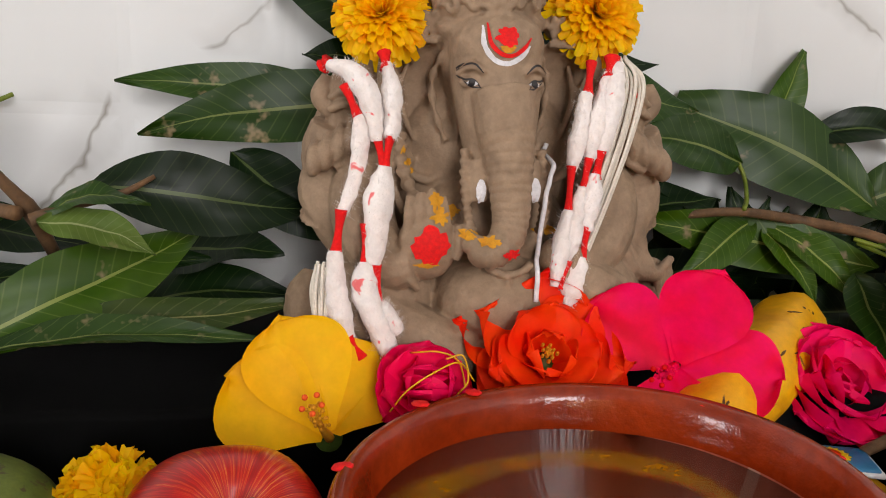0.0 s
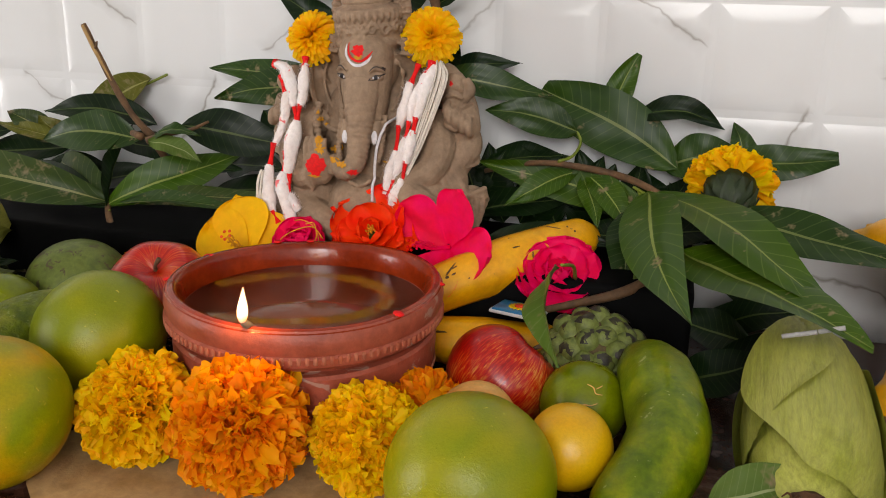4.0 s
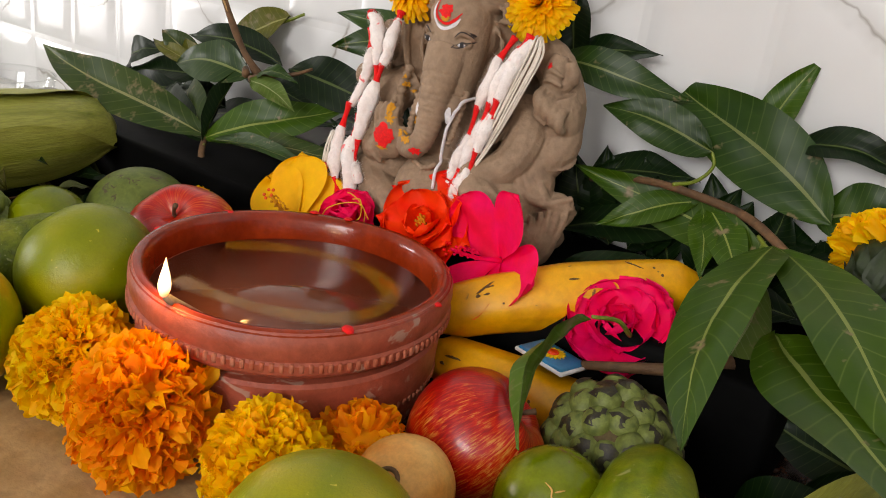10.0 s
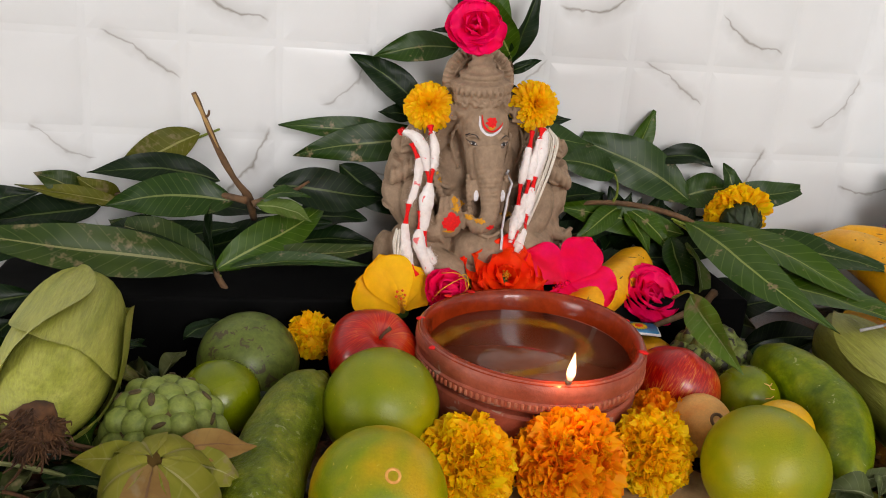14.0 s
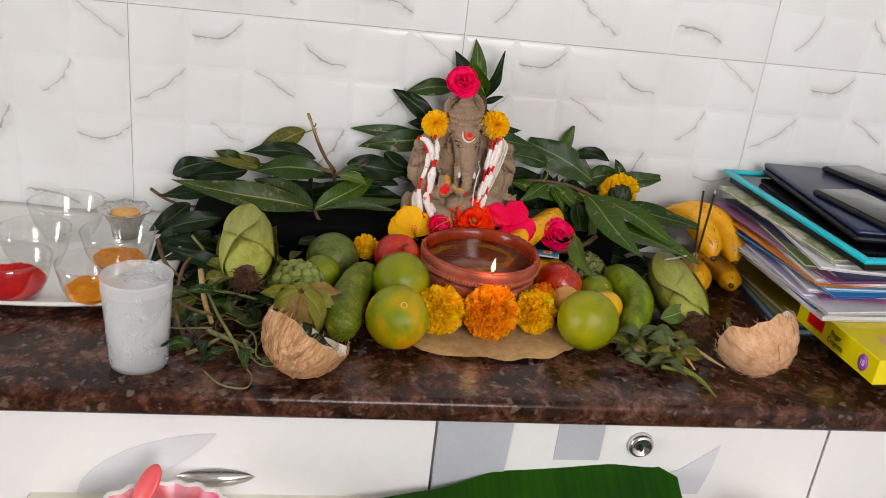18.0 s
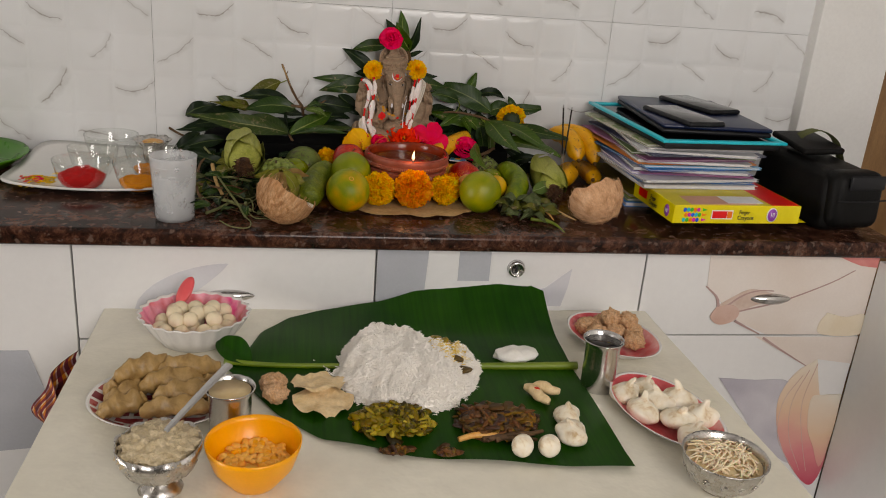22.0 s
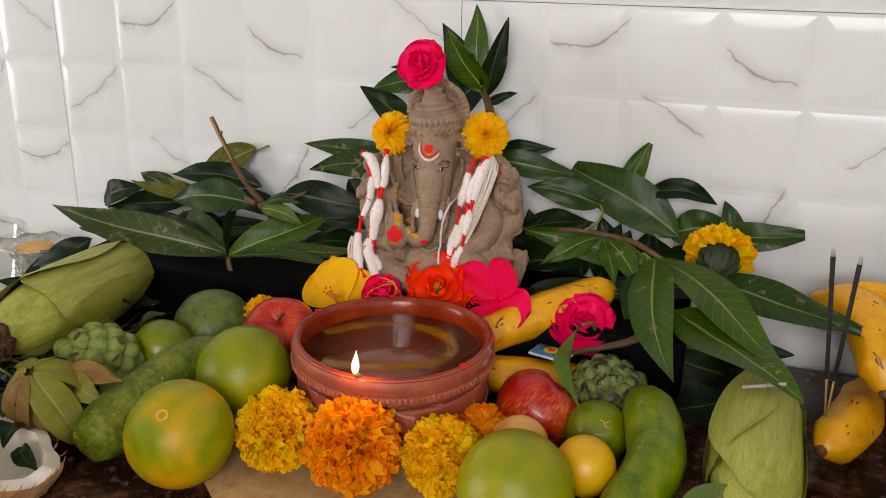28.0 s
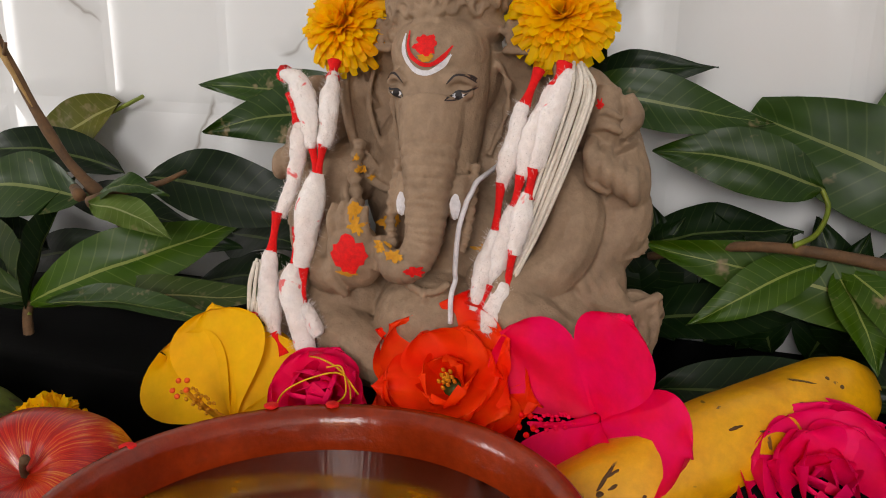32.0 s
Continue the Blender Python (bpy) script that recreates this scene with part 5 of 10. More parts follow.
    blobs.append(xf(lathe([(0.0205, -0.004), (0.0236, 0.0), (0.0240, 0.0025), (0.0216, 0.0045), (0.0222, 0.012), (0.0218, 0.0180), (0.0232, 0.0196), (0.0232, 0.0240), (0.0190, 0.0255), (0.0165, 0.0268), (0.0178, 0.0285), (0.0174, 0.0310), (0.0120, 0.0325), (0.0108, 0.0345), (0.0112, 0.0370), (0.0088, 0.0385), (0.0080, 0.0410), (0.0086, 0.0440), (0.0060, 0.0465), (0.0030, 0.0490), (0.0001, 0.0495)], 48), lean))
    for k in range(30):
        q = math.tau * k / 30
        blobs.append(xf(ball(0.0017, 0.0018, 0.0036, 10, 8), lean @ Matrix.Translation((0.0228 * math.cos(q), 0.0228 * math.sin(q), 0.0190))))
    for k in range(9):
        q = radians(-90 + 24 * (k - 4))
        spin = 1 if k > 4 else -1
        if k != 4:
            blobs.append(xf(tube([(spin * 0.0042 * math.cos(w) * (1 - w / 9), 0, 0.0042 * math.sin(w) * (1 - w / 9)) for w in np.linspace(0, 7, 14)], 0.00125, 6, 28), lean @ Matrix.Translation((0.0226 * math.cos(q), 0.0226 * math.sin(q), 0.0095 + 0.0016 * (k % 2))) @ Matrix.Rotation(q + math.pi / 2, 4, "Z")))
    for k in range(7):
        w = radians(90 + 38 * (k - 3))
        blobs.append(xf(ball(0.0015, 0.0018, 0.0036, 10, 8), lean @ pose(0, -0.0232, 0.0085) @ Matrix.Rotation(w - math.pi / 2, 4, "Y") @ Matrix.Translation((0, 0, 0.0034))))
    halo = [(-5 + 25.2 * math.cos(w) * 1.0, 3, 160 + 25.2 * math.sin(w)) for w in np.linspace(-0.55, math.pi + 0.55, 17)]
    shell(lambda u, v: (-5 + 26 * u * math.cos(math.tau * v), 4.0, 160 + 26 * u * math.sin(math.tau * v)), 6, 40, 4)
    limb(halo, lambda u: 3.9, 70, 12)
    limb([(-5 + (x + 5) * 0.80, 1.5, 160 + (z - 160) * 0.80) for x, y, z in halo], [1.5, 1.5], 70, 8)
    for k in range(28):
        w = -0.5 + (math.pi + 1.0) * k / 27
        limb([(-5 + 21.6 * math.cos(w), -0.2, 160 + 21.6 * math.sin(w)), (-5 + 25.5 * math.cos(w), -1.6, 160 + 25.5 * math.sin(w)), (-5 + 29 * math.cos(w), 2, 160 + 29 * math.sin(w))], [0.9, 1.25, 1.0], 8, 6)

    me = bpy.data.meshes.new("clay_idol_source")
    geo = join(*blobs)
    me.from_pydata([tuple(v) for v in geo[0]], [], geo[1])
    tmp = new("clay_idol_source", me)
    rm = tmp.modifiers.new("remesh", "REMESH")
    rm.mode, rm.voxel_size = "VOXEL", 0.00070
    sm = tmp.modifiers.new("smooth", "SMOOTH")
    sm.factor, sm.iterations = 0.5, 1
    got = bpy.data.meshes.new_from_object(tmp.evaluated_get(bpy.context.evaluated_depsgraph_get()))
    bpy.data.objects.remove(tmp)
    V = [v.co.copy() for v in got.vertices]
    F = [tuple(p.vertices) for p in got.polygons]
    V = [v + v.normalized() * 0.0005 * noise.noise(v / 0.004) for v in V]
    tree = BVHTree.FromPolygons(V, F)
    mats, slots = [CLAY, MARK_WHITE, PAINT_RED, MARK_OCHRE, MARK_BLACK], []

    def stick(x, z, y=-0.09, way=(0, 1, 0)):
        hit = tree.ray_cast(Vector((x, y, z)), Vector(way))
        return (hit[0] - Vector(way) * 0.0004) if hit[0] else Vector((x, -0.02, z))

    def stroke(pts, width, slot, lift=0.0, n=26):
        """A painted line laid on the clay."""
        P = spline([(x, 0, z) for x, z in pts], n)
        row = []
        for i, p in enumerate(P):
            d = (P[min(i + 1, n - 1)] - P[max(i - 1, 0)]).normalized()
            side = Vector((-d.z, 0, d.x))
            w = width * min(1, 0.35 + 4 * min(i, n - 1 - i) / n) * (1 + 0.22 * noise.noise(p / 0.003))
            row.append([stick((p + side * w * s).x, (p + side * w * s).z) - Vector((0, lift, 0)) for s in (-0.5, 0, 0.5)])
        o = len(V)
        V.extend(v for r in row for v in r)
        for i in range(n - 1):
            for k in range(2):
                F.append((o + 3 * i + k, o + 3 * i + k + 1, o + 3 * i + 4 + k, o + 3 * i + 3 + k))
                slots.append(slot)

    def dab(x, z, rx, rz, slot, rough=0.25, lift=0.0, seed=0.0):
        """A painted or smeared spot laid on the clay."""
        n = 26
        o = len(V)
        mid = stick(x, z)
        V.append(mid - Vector((0, lift, 0)))
        for ring in (0.5, 1.0):
            for i in range(n):
                a = math.tau * i / n
                r = ring * (1 + rough * noise.noise(Vector((math.cos(a) * 2.2 + seed, math.sin(a) * 2.2, seed))) * 2)
                p = stick(x + rx * r * math.cos(a), z + rz * r * math.sin(a))
                V.append(Vector((p.x, min(max(p.y, mid.y - 0.0022), mid.y + 0.0022), p.z)) - Vector((0, lift, 0)))
        for i in range(n):
            j = (i + 1) % n
            F.append((o, o + 1 + j, o + 1 + i))
            F.append((o + 1 + i, o + 1 + j, o + 1 + n + j, o + 1 + n + i))
            slots.extend((slot, slot))
    count = len(F)
    # forehead mark, eyes, tusks, thread, palm and smears of paste
    stroke([(-10.0e-3, 0.1385), (-9.6e-3, 0.1315), (-5.6e-3, 0.1262), (-0.2e-3, 0.1250), (5.0e-3, 0.1278), (8.0e-3, 0.1315)], 0.0019, 1, 0.0, 36)
    stroke([(-8.4e-3, 0.1395), (-7.4e-3, 0.1325), (-3.8e-3, 0.1287), (0.6e-3, 0.1278), (5.0e-3, 0.1302), (8.4e-3, 0.1345)], 0.0015, 2, 0.0002, 36)
    dab(-0.0012, 0.1348, 0.0040, 0.0036, 2, 0.35, 0.0003, 1.0)
    dab(-0.0008, 0.1305, 0.0028, 0.0018, 3, 0.3, 0.0001, 5.0)
    for s in (-1, 1):
        mx = -0.0014
        stroke([(mx + s * 0.0082, 0.1212), (mx + s * 0.0115, 0.1244), (mx + s * 0.0148, 0.1240), (mx + s * 0.0175, 0.1216)], 0.0007, 4)
        stroke([(mx + s * 0.0088, 0.1158), (mx + s * 0.0114, 0.1186), (mx + s * 0.0146, 0.1186), (mx + s * 0.0168, 0.1196)], 0.0008, 4)
        stroke([(mx + s * 0.0088, 0.1158), (mx + s * 0.0122, 0.1160), (mx + s * 0.0154, 0.1182)], 0.0005, 4)
        dab(mx + s * 0.0120, 0.1172, 0.0022, 0.0010, 1, 0.05)
        dab(mx + s * 0.0121, 0.1174, 0.0013, 0.0013, 4, 0.05, 0.0002)
    dab(-0.0092, 0.0775, 0.0019, 0.0046, 1, 0.1, 0.0006)
    dab(0.0120, 0.0780, 0.0020, 0.0048, 1, 0.1, 0.0006)
    # white thread from shoulder to lap, lying just clear of the clay
    line = [stick(p.x, p.z) for p in spline([(0.0225, 0, 0.0930), (0.0190, 0, 0.0850), (0.0163, 0, 0.0760), (0.0147, 0, 0.0640), (0.0140, 0, 0.0500), (0.0138, 0, 0.0360)], 24)]
    line = [Vector((p.x, min(q.y for q in line[max(0, i - 3):i + 4]) - 0.0010, p.z)) for i, p in enumerate(line)]
    dab(-0.0285, 0.0575, 0.0070, 0.0072, 2, 0.3, 0.0003, 3.0)
    dab(0.0010, 0.0560, 0.0030, 0.0020, 2, 0.4, 0.0002, 4.0)
    for i, (x, z, rx, rz) in enumerate(((-0.0268, 0.0745, 0.0026, 0.0030), (-0.0250, 0.0690, 0.0030, 0.0034), (-0.0205, 0.0660, 0.0040, 0.0024), (-0.0150, 0.0625, 0.0034, 0.0018), (-0.0175, 0.0670, 0.0022, 0.0020), (-0.0070, 0.0610, 0.0040, 0.0018), (0.0200, 0.0600, 0.0046, 0.0016), (-0.0350, 0.0850, 0.0014, 0.0018), (-0.0370, 0.0900, 0.0010, 0.0012), (-0.0330, 0.0810, 0.0010, 0.0010), (-0.0300, 0.0500, 0.0040, 0.0012))):
        dab(x, z, rx, rz, 3, 0.5, 0.0002, i * 2.0)
    dab(0.0580, 0.1140, 0.0013, 0.0018, 2, 0.5, 0.0, 7.0)
    ob = part("clay_idol", (V, F), mats)
    ob.data.polygons.foreach_set("material_index", [0] * count + slots)
    ob.matrix_basis = Matrix.Translation(IDOL_AT) @ pose(0, 0, 0, 0, 0, 1)
    cord = thing("white_thread", IDOL_AT, "white cotton thread across the idol's chest", "thread")
    part("strand", tube(line, 0.0010, 7, 60), MARK_WHITE, cord)
    return tagged(ob, "seated grey clay elephant-headed idol with painted red and white marks", "statue")


idol()

# ---- flowers on the idol and along the lamp ----
COTTON = surface("cotton_wool", [(0.82, 0.74, 0.71), (0.90, 0.86, 0.84)], 70, 0.95, 0.04, 0.6, 420, 0.0012, grain=0.12, sheen=0.4, sss=0.3, marks=(85, 0.655, (0.80, 0.16, 0.16)))
THREAD_RED = surface("red_stained_cotton", [(0.60, 0.012, 0.02), (0.74, 0.03, 0.035)], 120, 0.9, 0.05, 0.6, 700, 0.0008, grain=0.25)
THREAD_PALE = surface("pale_cotton_thread", [(0.72, 0.66, 0.58), (0.82, 0.77, 0.70)], 200, 0.9, 0.05, 0.5, 900, 0.0005, grain=0.2)


def fuzz(V, F, count, size):
    """Short loose fibres that stand off a cotton puff."""
    out = []
    for _ in range(count):
        f = F[random.randrange(len(F) - 2)]
        p = (V[f[0]] + V[f[2]]) / 2
        n = (V[f[1]] - V[f[0]]).cross(V[f[3]] - V[f[0]]).normalized()
        q = p + n * size * (0.4 + random.random()) * (1 if n.length else 0) + Vector((random.random() - 0.5, random.random() - 0.5, random.random() - 0.5)) * size * 1.6
        w = Vector((0.00009, 0.00004, 0.0))
        k = len(out) * 3
        out.append(([p - w, p + w, q], [(0, 1, 2)]))
    return join(*out)


def garland(name, loc, label, puffs, necks, threads, back, tail=None):
    """Cotton garland: fat white puffs, thin red-stained necks between them and loose threads."""
    t = thing(name, loc, label, "garland", "cotton garlands")
    o = Vector(loc) - Vector(back)
    for pts, r in puffs:
        ph = random.random() * 9
        V, F = tube([Vector(p) - o for p in pts], lambda u: r * (0.36 + 0.66 * math.sin(math.pi * (0.03 + 0.94 * u)) ** 0.62) * (1 + 0.10 * math.sin(u * 9 + ph)), 18, 44)
        V = [v + Vector((0.0008 * noise.noise(v / 0.0035), 0.0008 * noise.noise(v / 0.003 + Vector((9, 0, 0))), 0)) for v in V]
        part("cotton_puff", join((V, F), fuzz(V, F, 620, 0.0017)), COTTON, t)
    for pts, r in necks:
        part("red_neck", tube([Vector(p) - o for p in pts], lambda u: r * (1.35 - 0.55 * math.sin(math.pi * u)), 8, 14), THREAD_RED, t, "neck stained red")
    line, spread = threads
    for i in range(10):
        f = i / 9
        part("thread", tube([Vector(p) - o + Vector((spread[j] * f, 0.0012 * math.sin(i * 2.1 + j), 0.001 * math.sin(i * 1.3 + j))) for j, p in enumerate(line)], 0.0007, 5, 20), THREAD_PALE, t)
    if tail:
        for i, (x, mat) in enumerate(((-0.0030, THREAD_RED), (-0.0012, MARK_OCHRE), (0.0006, THREAD_RED), (0.0024, THREAD_RED))):
            part("tassel_strand", tube([Vector(tail) - o + Vector((x, 0, 0)), Vector(tail) - o + Vector((x * 1.2, -0.001, -0.009)), Vector(tail) - o + Vector((x * 1.3, 0, -0.018))], [0.0010, 0.0013], 6, 8), mat, t, "red and ochre tassel strand")
    return t


garland("cotton_garland", (0.012, 0.325, 0.93), "white cotton garland with red stained necks over one arm", [
    ([(0.000, 0.317, 0.991), (0.008, 0.313, 0.989), (0.014, 0.308, 0.982), (0.017, 0.306, 0.972), (0.018, 0.305, 0.964)], 0.0042),
    ([(0.022, 0.317, 0.992), (0.0235, 0.310, 0.982), (0.024, 0.307, 0.972), (0.023, 0.305, 0.965)], 0.0036),
    ([(0.021, 0.303, 0.955), (0.019, 0.301, 0.944), (0.018, 0.298, 0.932), (0.017, 0.295, 0.919)], 0.0052),
    ([(0.014, 0.295, 0.920), (0.014, 0.292, 0.909), (0.019, 0.289, 0.897), (0.024, 0.286, 0.886)], 0.0050),
    ([(0.019, 0.291, 0.905), (0.023, 0.290, 0.900), (0.027, 0.289, 0.894)], 0.0034),
    ([(0.011, 0.307, 0.974), (0.012, 0.305, 0.964), (0.010, 0.303, 0.950), (0.005, 0.300, 0.937)], 0.0032),
    ([(0.0025, 0.296, 0.924), (0.003, 0.293, 0.912), (0.005, 0.290, 0.901), (0.008, 0.288, 0.892)], 0.0042)],
    [([(0.018, 0.305, 0.966), (0.021, 0.303, 0.953)], 0.0016), ([(0.023, 0.305, 0.966), (0.021, 0.303, 0.953)], 0.0016), ([(0.021, 0.320, 0.996), (0.022, 0.316, 0.990)], 0.0022), ([(0.000, 0.318, 0.992), (-0.002, 0.320, 0.990)], 0.0024), ([(0.014, 0.298, 0.934), (0.014, 0.295, 0.919)], 0.0016), ([(0.018, 0.295, 0.919), (0.019, 0.291, 0.904)], 0.0017), ([(0.006, 0.311, 0.984), (0.011, 0.307, 0.973)], 0.0017), ([(0.005, 0.299, 0.939), (0.003, 0.296, 0.923)], 0.0018), ([(0.008, 0.288, 0.893), (0.013, 0.286, 0.885)], 0.0018)],
    ([(-0.004, 0.295, 0.919), (-0.006, 0.292, 0.909), (-0.005, 0.290, 0.899)], (0.004, 0.007, 0.005)), (0.0, 0.010, -0.003), (-0.003, 0.289, 0.900))
garland("cotton_garland", (0.100, 0.325, 0.94), "white cotton garland with red stained necks over the other arm", [
    ([(0.0955, 0.309, 0.985), (0.093, 0.306, 0.970), (0.090, 0.303, 0.955)], 0.0036),
    ([(0.089, 0.300, 0.940), (0.086, 0.296, 0.925), (0.084, 0.293, 0.911)], 0.0034),
    ([(0.106, 0.315, 0.992), (0.1005, 0.307, 0.975), (0.097, 0.304, 0.958)], 0.0038),
    ([(0.095, 0.302, 0.949), (0.092, 0.299, 0.934), (0.089, 0.295, 0.920)], 0.0036),
    ([(0.110, 0.317, 0.996), (0.1055, 0.307, 0.979), (0.102, 0.304, 0.962)], 0.0040),
    ([(0.100, 0.303, 0.954), (0.098, 0.301, 0.943), (0.0965, 0.298, 0.932)], 0.0038),
    ([(0.0945, 0.296, 0.922), (0.092, 0.293, 0.912), (0.089, 0.291, 0.904)], 0.0042)],
    [([(0.099, 0.317, 0.996), (0.096, 0.309, 0.984)], 0.0018), ([(0.090, 0.303, 0.957), (0.089, 0.300, 0.938)], 0.0016), ([(0.108, 0.319, 0.998), (0.106, 0.314, 0.990)], 0.0026), ([(0.097, 0.304, 0.960), (0.095, 0.302, 0.947)], 0.0017), ([(0.089, 0.295, 0.921), (0.086, 0.293, 0.910)], 0.0016), ([(0.1015, 0.304, 0.963), (0.100, 0.303, 0.952)], 0.0019), ([(0.0965, 0.298, 0.934), (0.095, 0.296, 0.920)], 0.0016)],
    ([(0.110, 0.320, 0.998), (0.110, 0.312, 0.989), (0.105, 0.306, 0.968), (0.097, 0.302, 0.940), (0.091, 0.297, 0.918)], (0.005, 0.010, 0.010, 0.008, 0.004)), (0.004, 0.013, -0.004))


def petal_material(name, cols, rough=0.6, sss=0.15):
    return glow_through(surface(name, cols, 26, rough, 0.08, 0.25, 130, 0.0007, sss=sss, grain=0.12, piece=0.10, sssr=0.002, spec=0.18), 0.16)


CHRYS = frill_material("yellow_chrysanthemum_petal", [(1.0, 0.52, 0.012), (1.0, 0.61, 0.025), (1.0, 0.70, 0.050)], 0.55)
HIB_YELLOW = petal_material("yellow_hibiscus_petal", [(1.0, 0.52, 0.045), (1.0, 0.62, 0.095)])
HIB_PINK = petal_material("magenta_hibiscus_petal", [(0.66, 0.004, 0.062), (0.92, 0.012, 0.115), (1.0, 0.030, 0.170), (0.80, 0.006, 0.085)])
ROSE_PINK = petal_material("magenta_rose_petal", [(0.86, 0.014, 0.105), (0.97, 0.040, 0.185), (0.90, 0.020, 0.130)])
ROSE_MAG = petal_material("deep_magenta_rose_petal", [(0.72, 0.006, 0.10), (0.88, 0.018, 0.17)])
ROSE_ORANGE = petal_material("orange_red_rose_petal", [(1.0, 0.085, 0.014), (1.0, 0.130, 0.020), (1.0, 0.070, 0.010)])
HIB_RED = petal_material("crimson_stamen", [(0.55, 0.004, 0.03), (0.68, 0.01, 0.05)])
POLLEN = surface("golden_anthers", [(0.62, 0.28, 0.03), (0.78, 0.42, 0.06)], 200, 0.8, 0.1, 0.4, 600)
POLLEN_RED = surface("orange_red_stamen", [(0.75, 0.12, 0.01), (0.80, 0.20, 0.02)], 200, 0.7, 0.1, 0.2, 600)


def chrysanthemum(loc, size, label, tilt, count=190):
    t = thing("chrysanthemum", loc, label, "flower", "chrysanthemums on the idol")
    t.matrix_basis = pose(*loc, *tilt)
    geos = []
    for i in range(count):
        u = (i + 0.5) / count
        lean = radians(6 + 92 * u ** 0.72 + 9 * (random.random() - 0.5))
        a = i * 2.39996
        L = size * (0.66 + 0.32 * u + 0.10 * random.random())

        def blade(p, q):
            s = (q - 0.5) * 2
            w = size * 0.120 * math.sin(math.pi * (0.16 + 0.70 * p)) ** 0.7
            bend = lean * (0.55 + 0.55 * p)
            r = L * p
            return math.sin(bend) * r, s * w, 0.82 * math.cos(bend) * r + 0.55 * w * s * s
        geos.append(xf(grid(6, 4, blade), Matrix.Rotation(a, 4, "Z") @ pose(0, 0, size * 0.05 * (1 - u), 0, 14 * (random.random() - 0.5), 9 * (random.random() - 0.5))))
    tagged(part("petals", join(*geos), CHRYS, t), kind="stuff")
    part("heart", ball(size * 0.22, size * 0.22, size * 0.16, 14, 8), POLLEN, t, m=Matrix.Translation((0, 0, size * 0.08)))
    part("sepal_cup", lathe([(0.002, -size * 0.28), (size * 0.22, -size * 0.2), (size * 0.3, -0.001)], 14), SEPAL, t)
    return t


chrysanthemum((0.021, 0.343, 1.006), 0.0205, "bright yellow chrysanthemum on the idol's ear", (62, -22, 0))
chrysanthemum((0.107, 0.346, 1.010), 0.0215, "bright yellow chrysanthemum on the idol's other ear", (68, 18, 0))


def wide_petal(base, tip, width, face, cup=0.30, curl=0.12, wave=0.05, seed=0.0, point=0.0):
    """A broad rounded petal from base to tip, given in the flower's own metres; face: where its inner side looks."""
    a, b = Vector(base), Vector(tip)
    d = b - a
    L = d.length
    d.normalize()
    nrm = Vector(face)
    nrm = (nrm - d * nrm.dot(d)).normalized()
    side = d.cross(nrm)

    def at(p, v):
        s = (v - 0.5) * 2
        u = 1 - (1 - p) ** 1.5
        w = width / 2 * ((0.15 + 0.85 * math.sin(math.pi / 2 * u / 0.66) ** 1.25) if u < 0.66 else math.sqrt(max(0.0, 1 - ((u - 0.66) / 0.34) ** 2.2)))
        ruffled = wave * L * (math.sin(s * 4 + seed) + 0.5 * math.sin(s * 8 + 2 * seed)) * u ** 3
        h = cup * width * s * s * (0.35 + 0.3 * u) - curl * L * (u * u - 0.6 * u) + ruffled + 0.010 * L * math.sin(s * 24 + seed) * u * (1 - u)
        return a + d * L * (u * (1 + 0.035 * math.sin(s * 3.1 + seed) * u) + point * (1 - abs(s)) * u ** 4) + side * w * s + nrm * h
    return grid(15, 15, at)


def open_hibiscus(name, loc, mat, label, petals, stamen, face, mat_stamen, mat_dots):
    """Petals reach from the throat to their tips; a long column carries the anthers."""
    t = thing(name, loc, label, "flower")
    o = Vector(loc)
    for i, (tip, width, cup, curl) in enumerate(petals):
        d = (Vector(tip) - o).normalized()
        part("petal", wide_petal(d * 0.002, Vector(tip) - o, width, face, cup, curl, 0.030, i * 1.7), mat, t)
    end = Vector(stamen) - o
    part("stamen_column", tube([(0, 0, 0), end * 0.5 + Vector((0, 0, -0.0015)), end], [0.0019, 0.0012, 0.0009], 8, 14), mat_stamen, t)
    q = end.to_track_quat("Z", "Y").to_matrix().to_4x4()
    dot = None
    for k in range(26):
        a, u = k * 2.4, 0.45 + 0.52 * k / 26
        m = Matrix.Translation(end * u) @ q @ pose(0, 0, 0, 0, 0, math.degrees(a)) @ Matrix.Translation((0.0024, 0, 0))
        p = part("anther", None if dot else ball(0.0007, 0.0007, 0.0009, 7, 5), mat_stamen, t, m=m, mesh=dot)
        dot = dot or p.data
    for k in range(5):
        m = Matrix.Translation(end) @ q @ pose(0, 0, 0, 0, 0, 72 * k) @ Matrix.Translation((0.0034, 0, 0.0022))
        part("stigma", ball(0.0011, 0.0011, 0.0010, 8, 6), mat_dots, t, "orange-red stigma dot", m=m)
    part("calyx", xf(lathe([(0.0015, -0.016), (0.0042, -0.010), (0.0050, -0.001)], 12), Vector(face).normalized().to_track_quat("Z", "Y").to_matrix().to_4x4()), SEPAL, t)
    return t


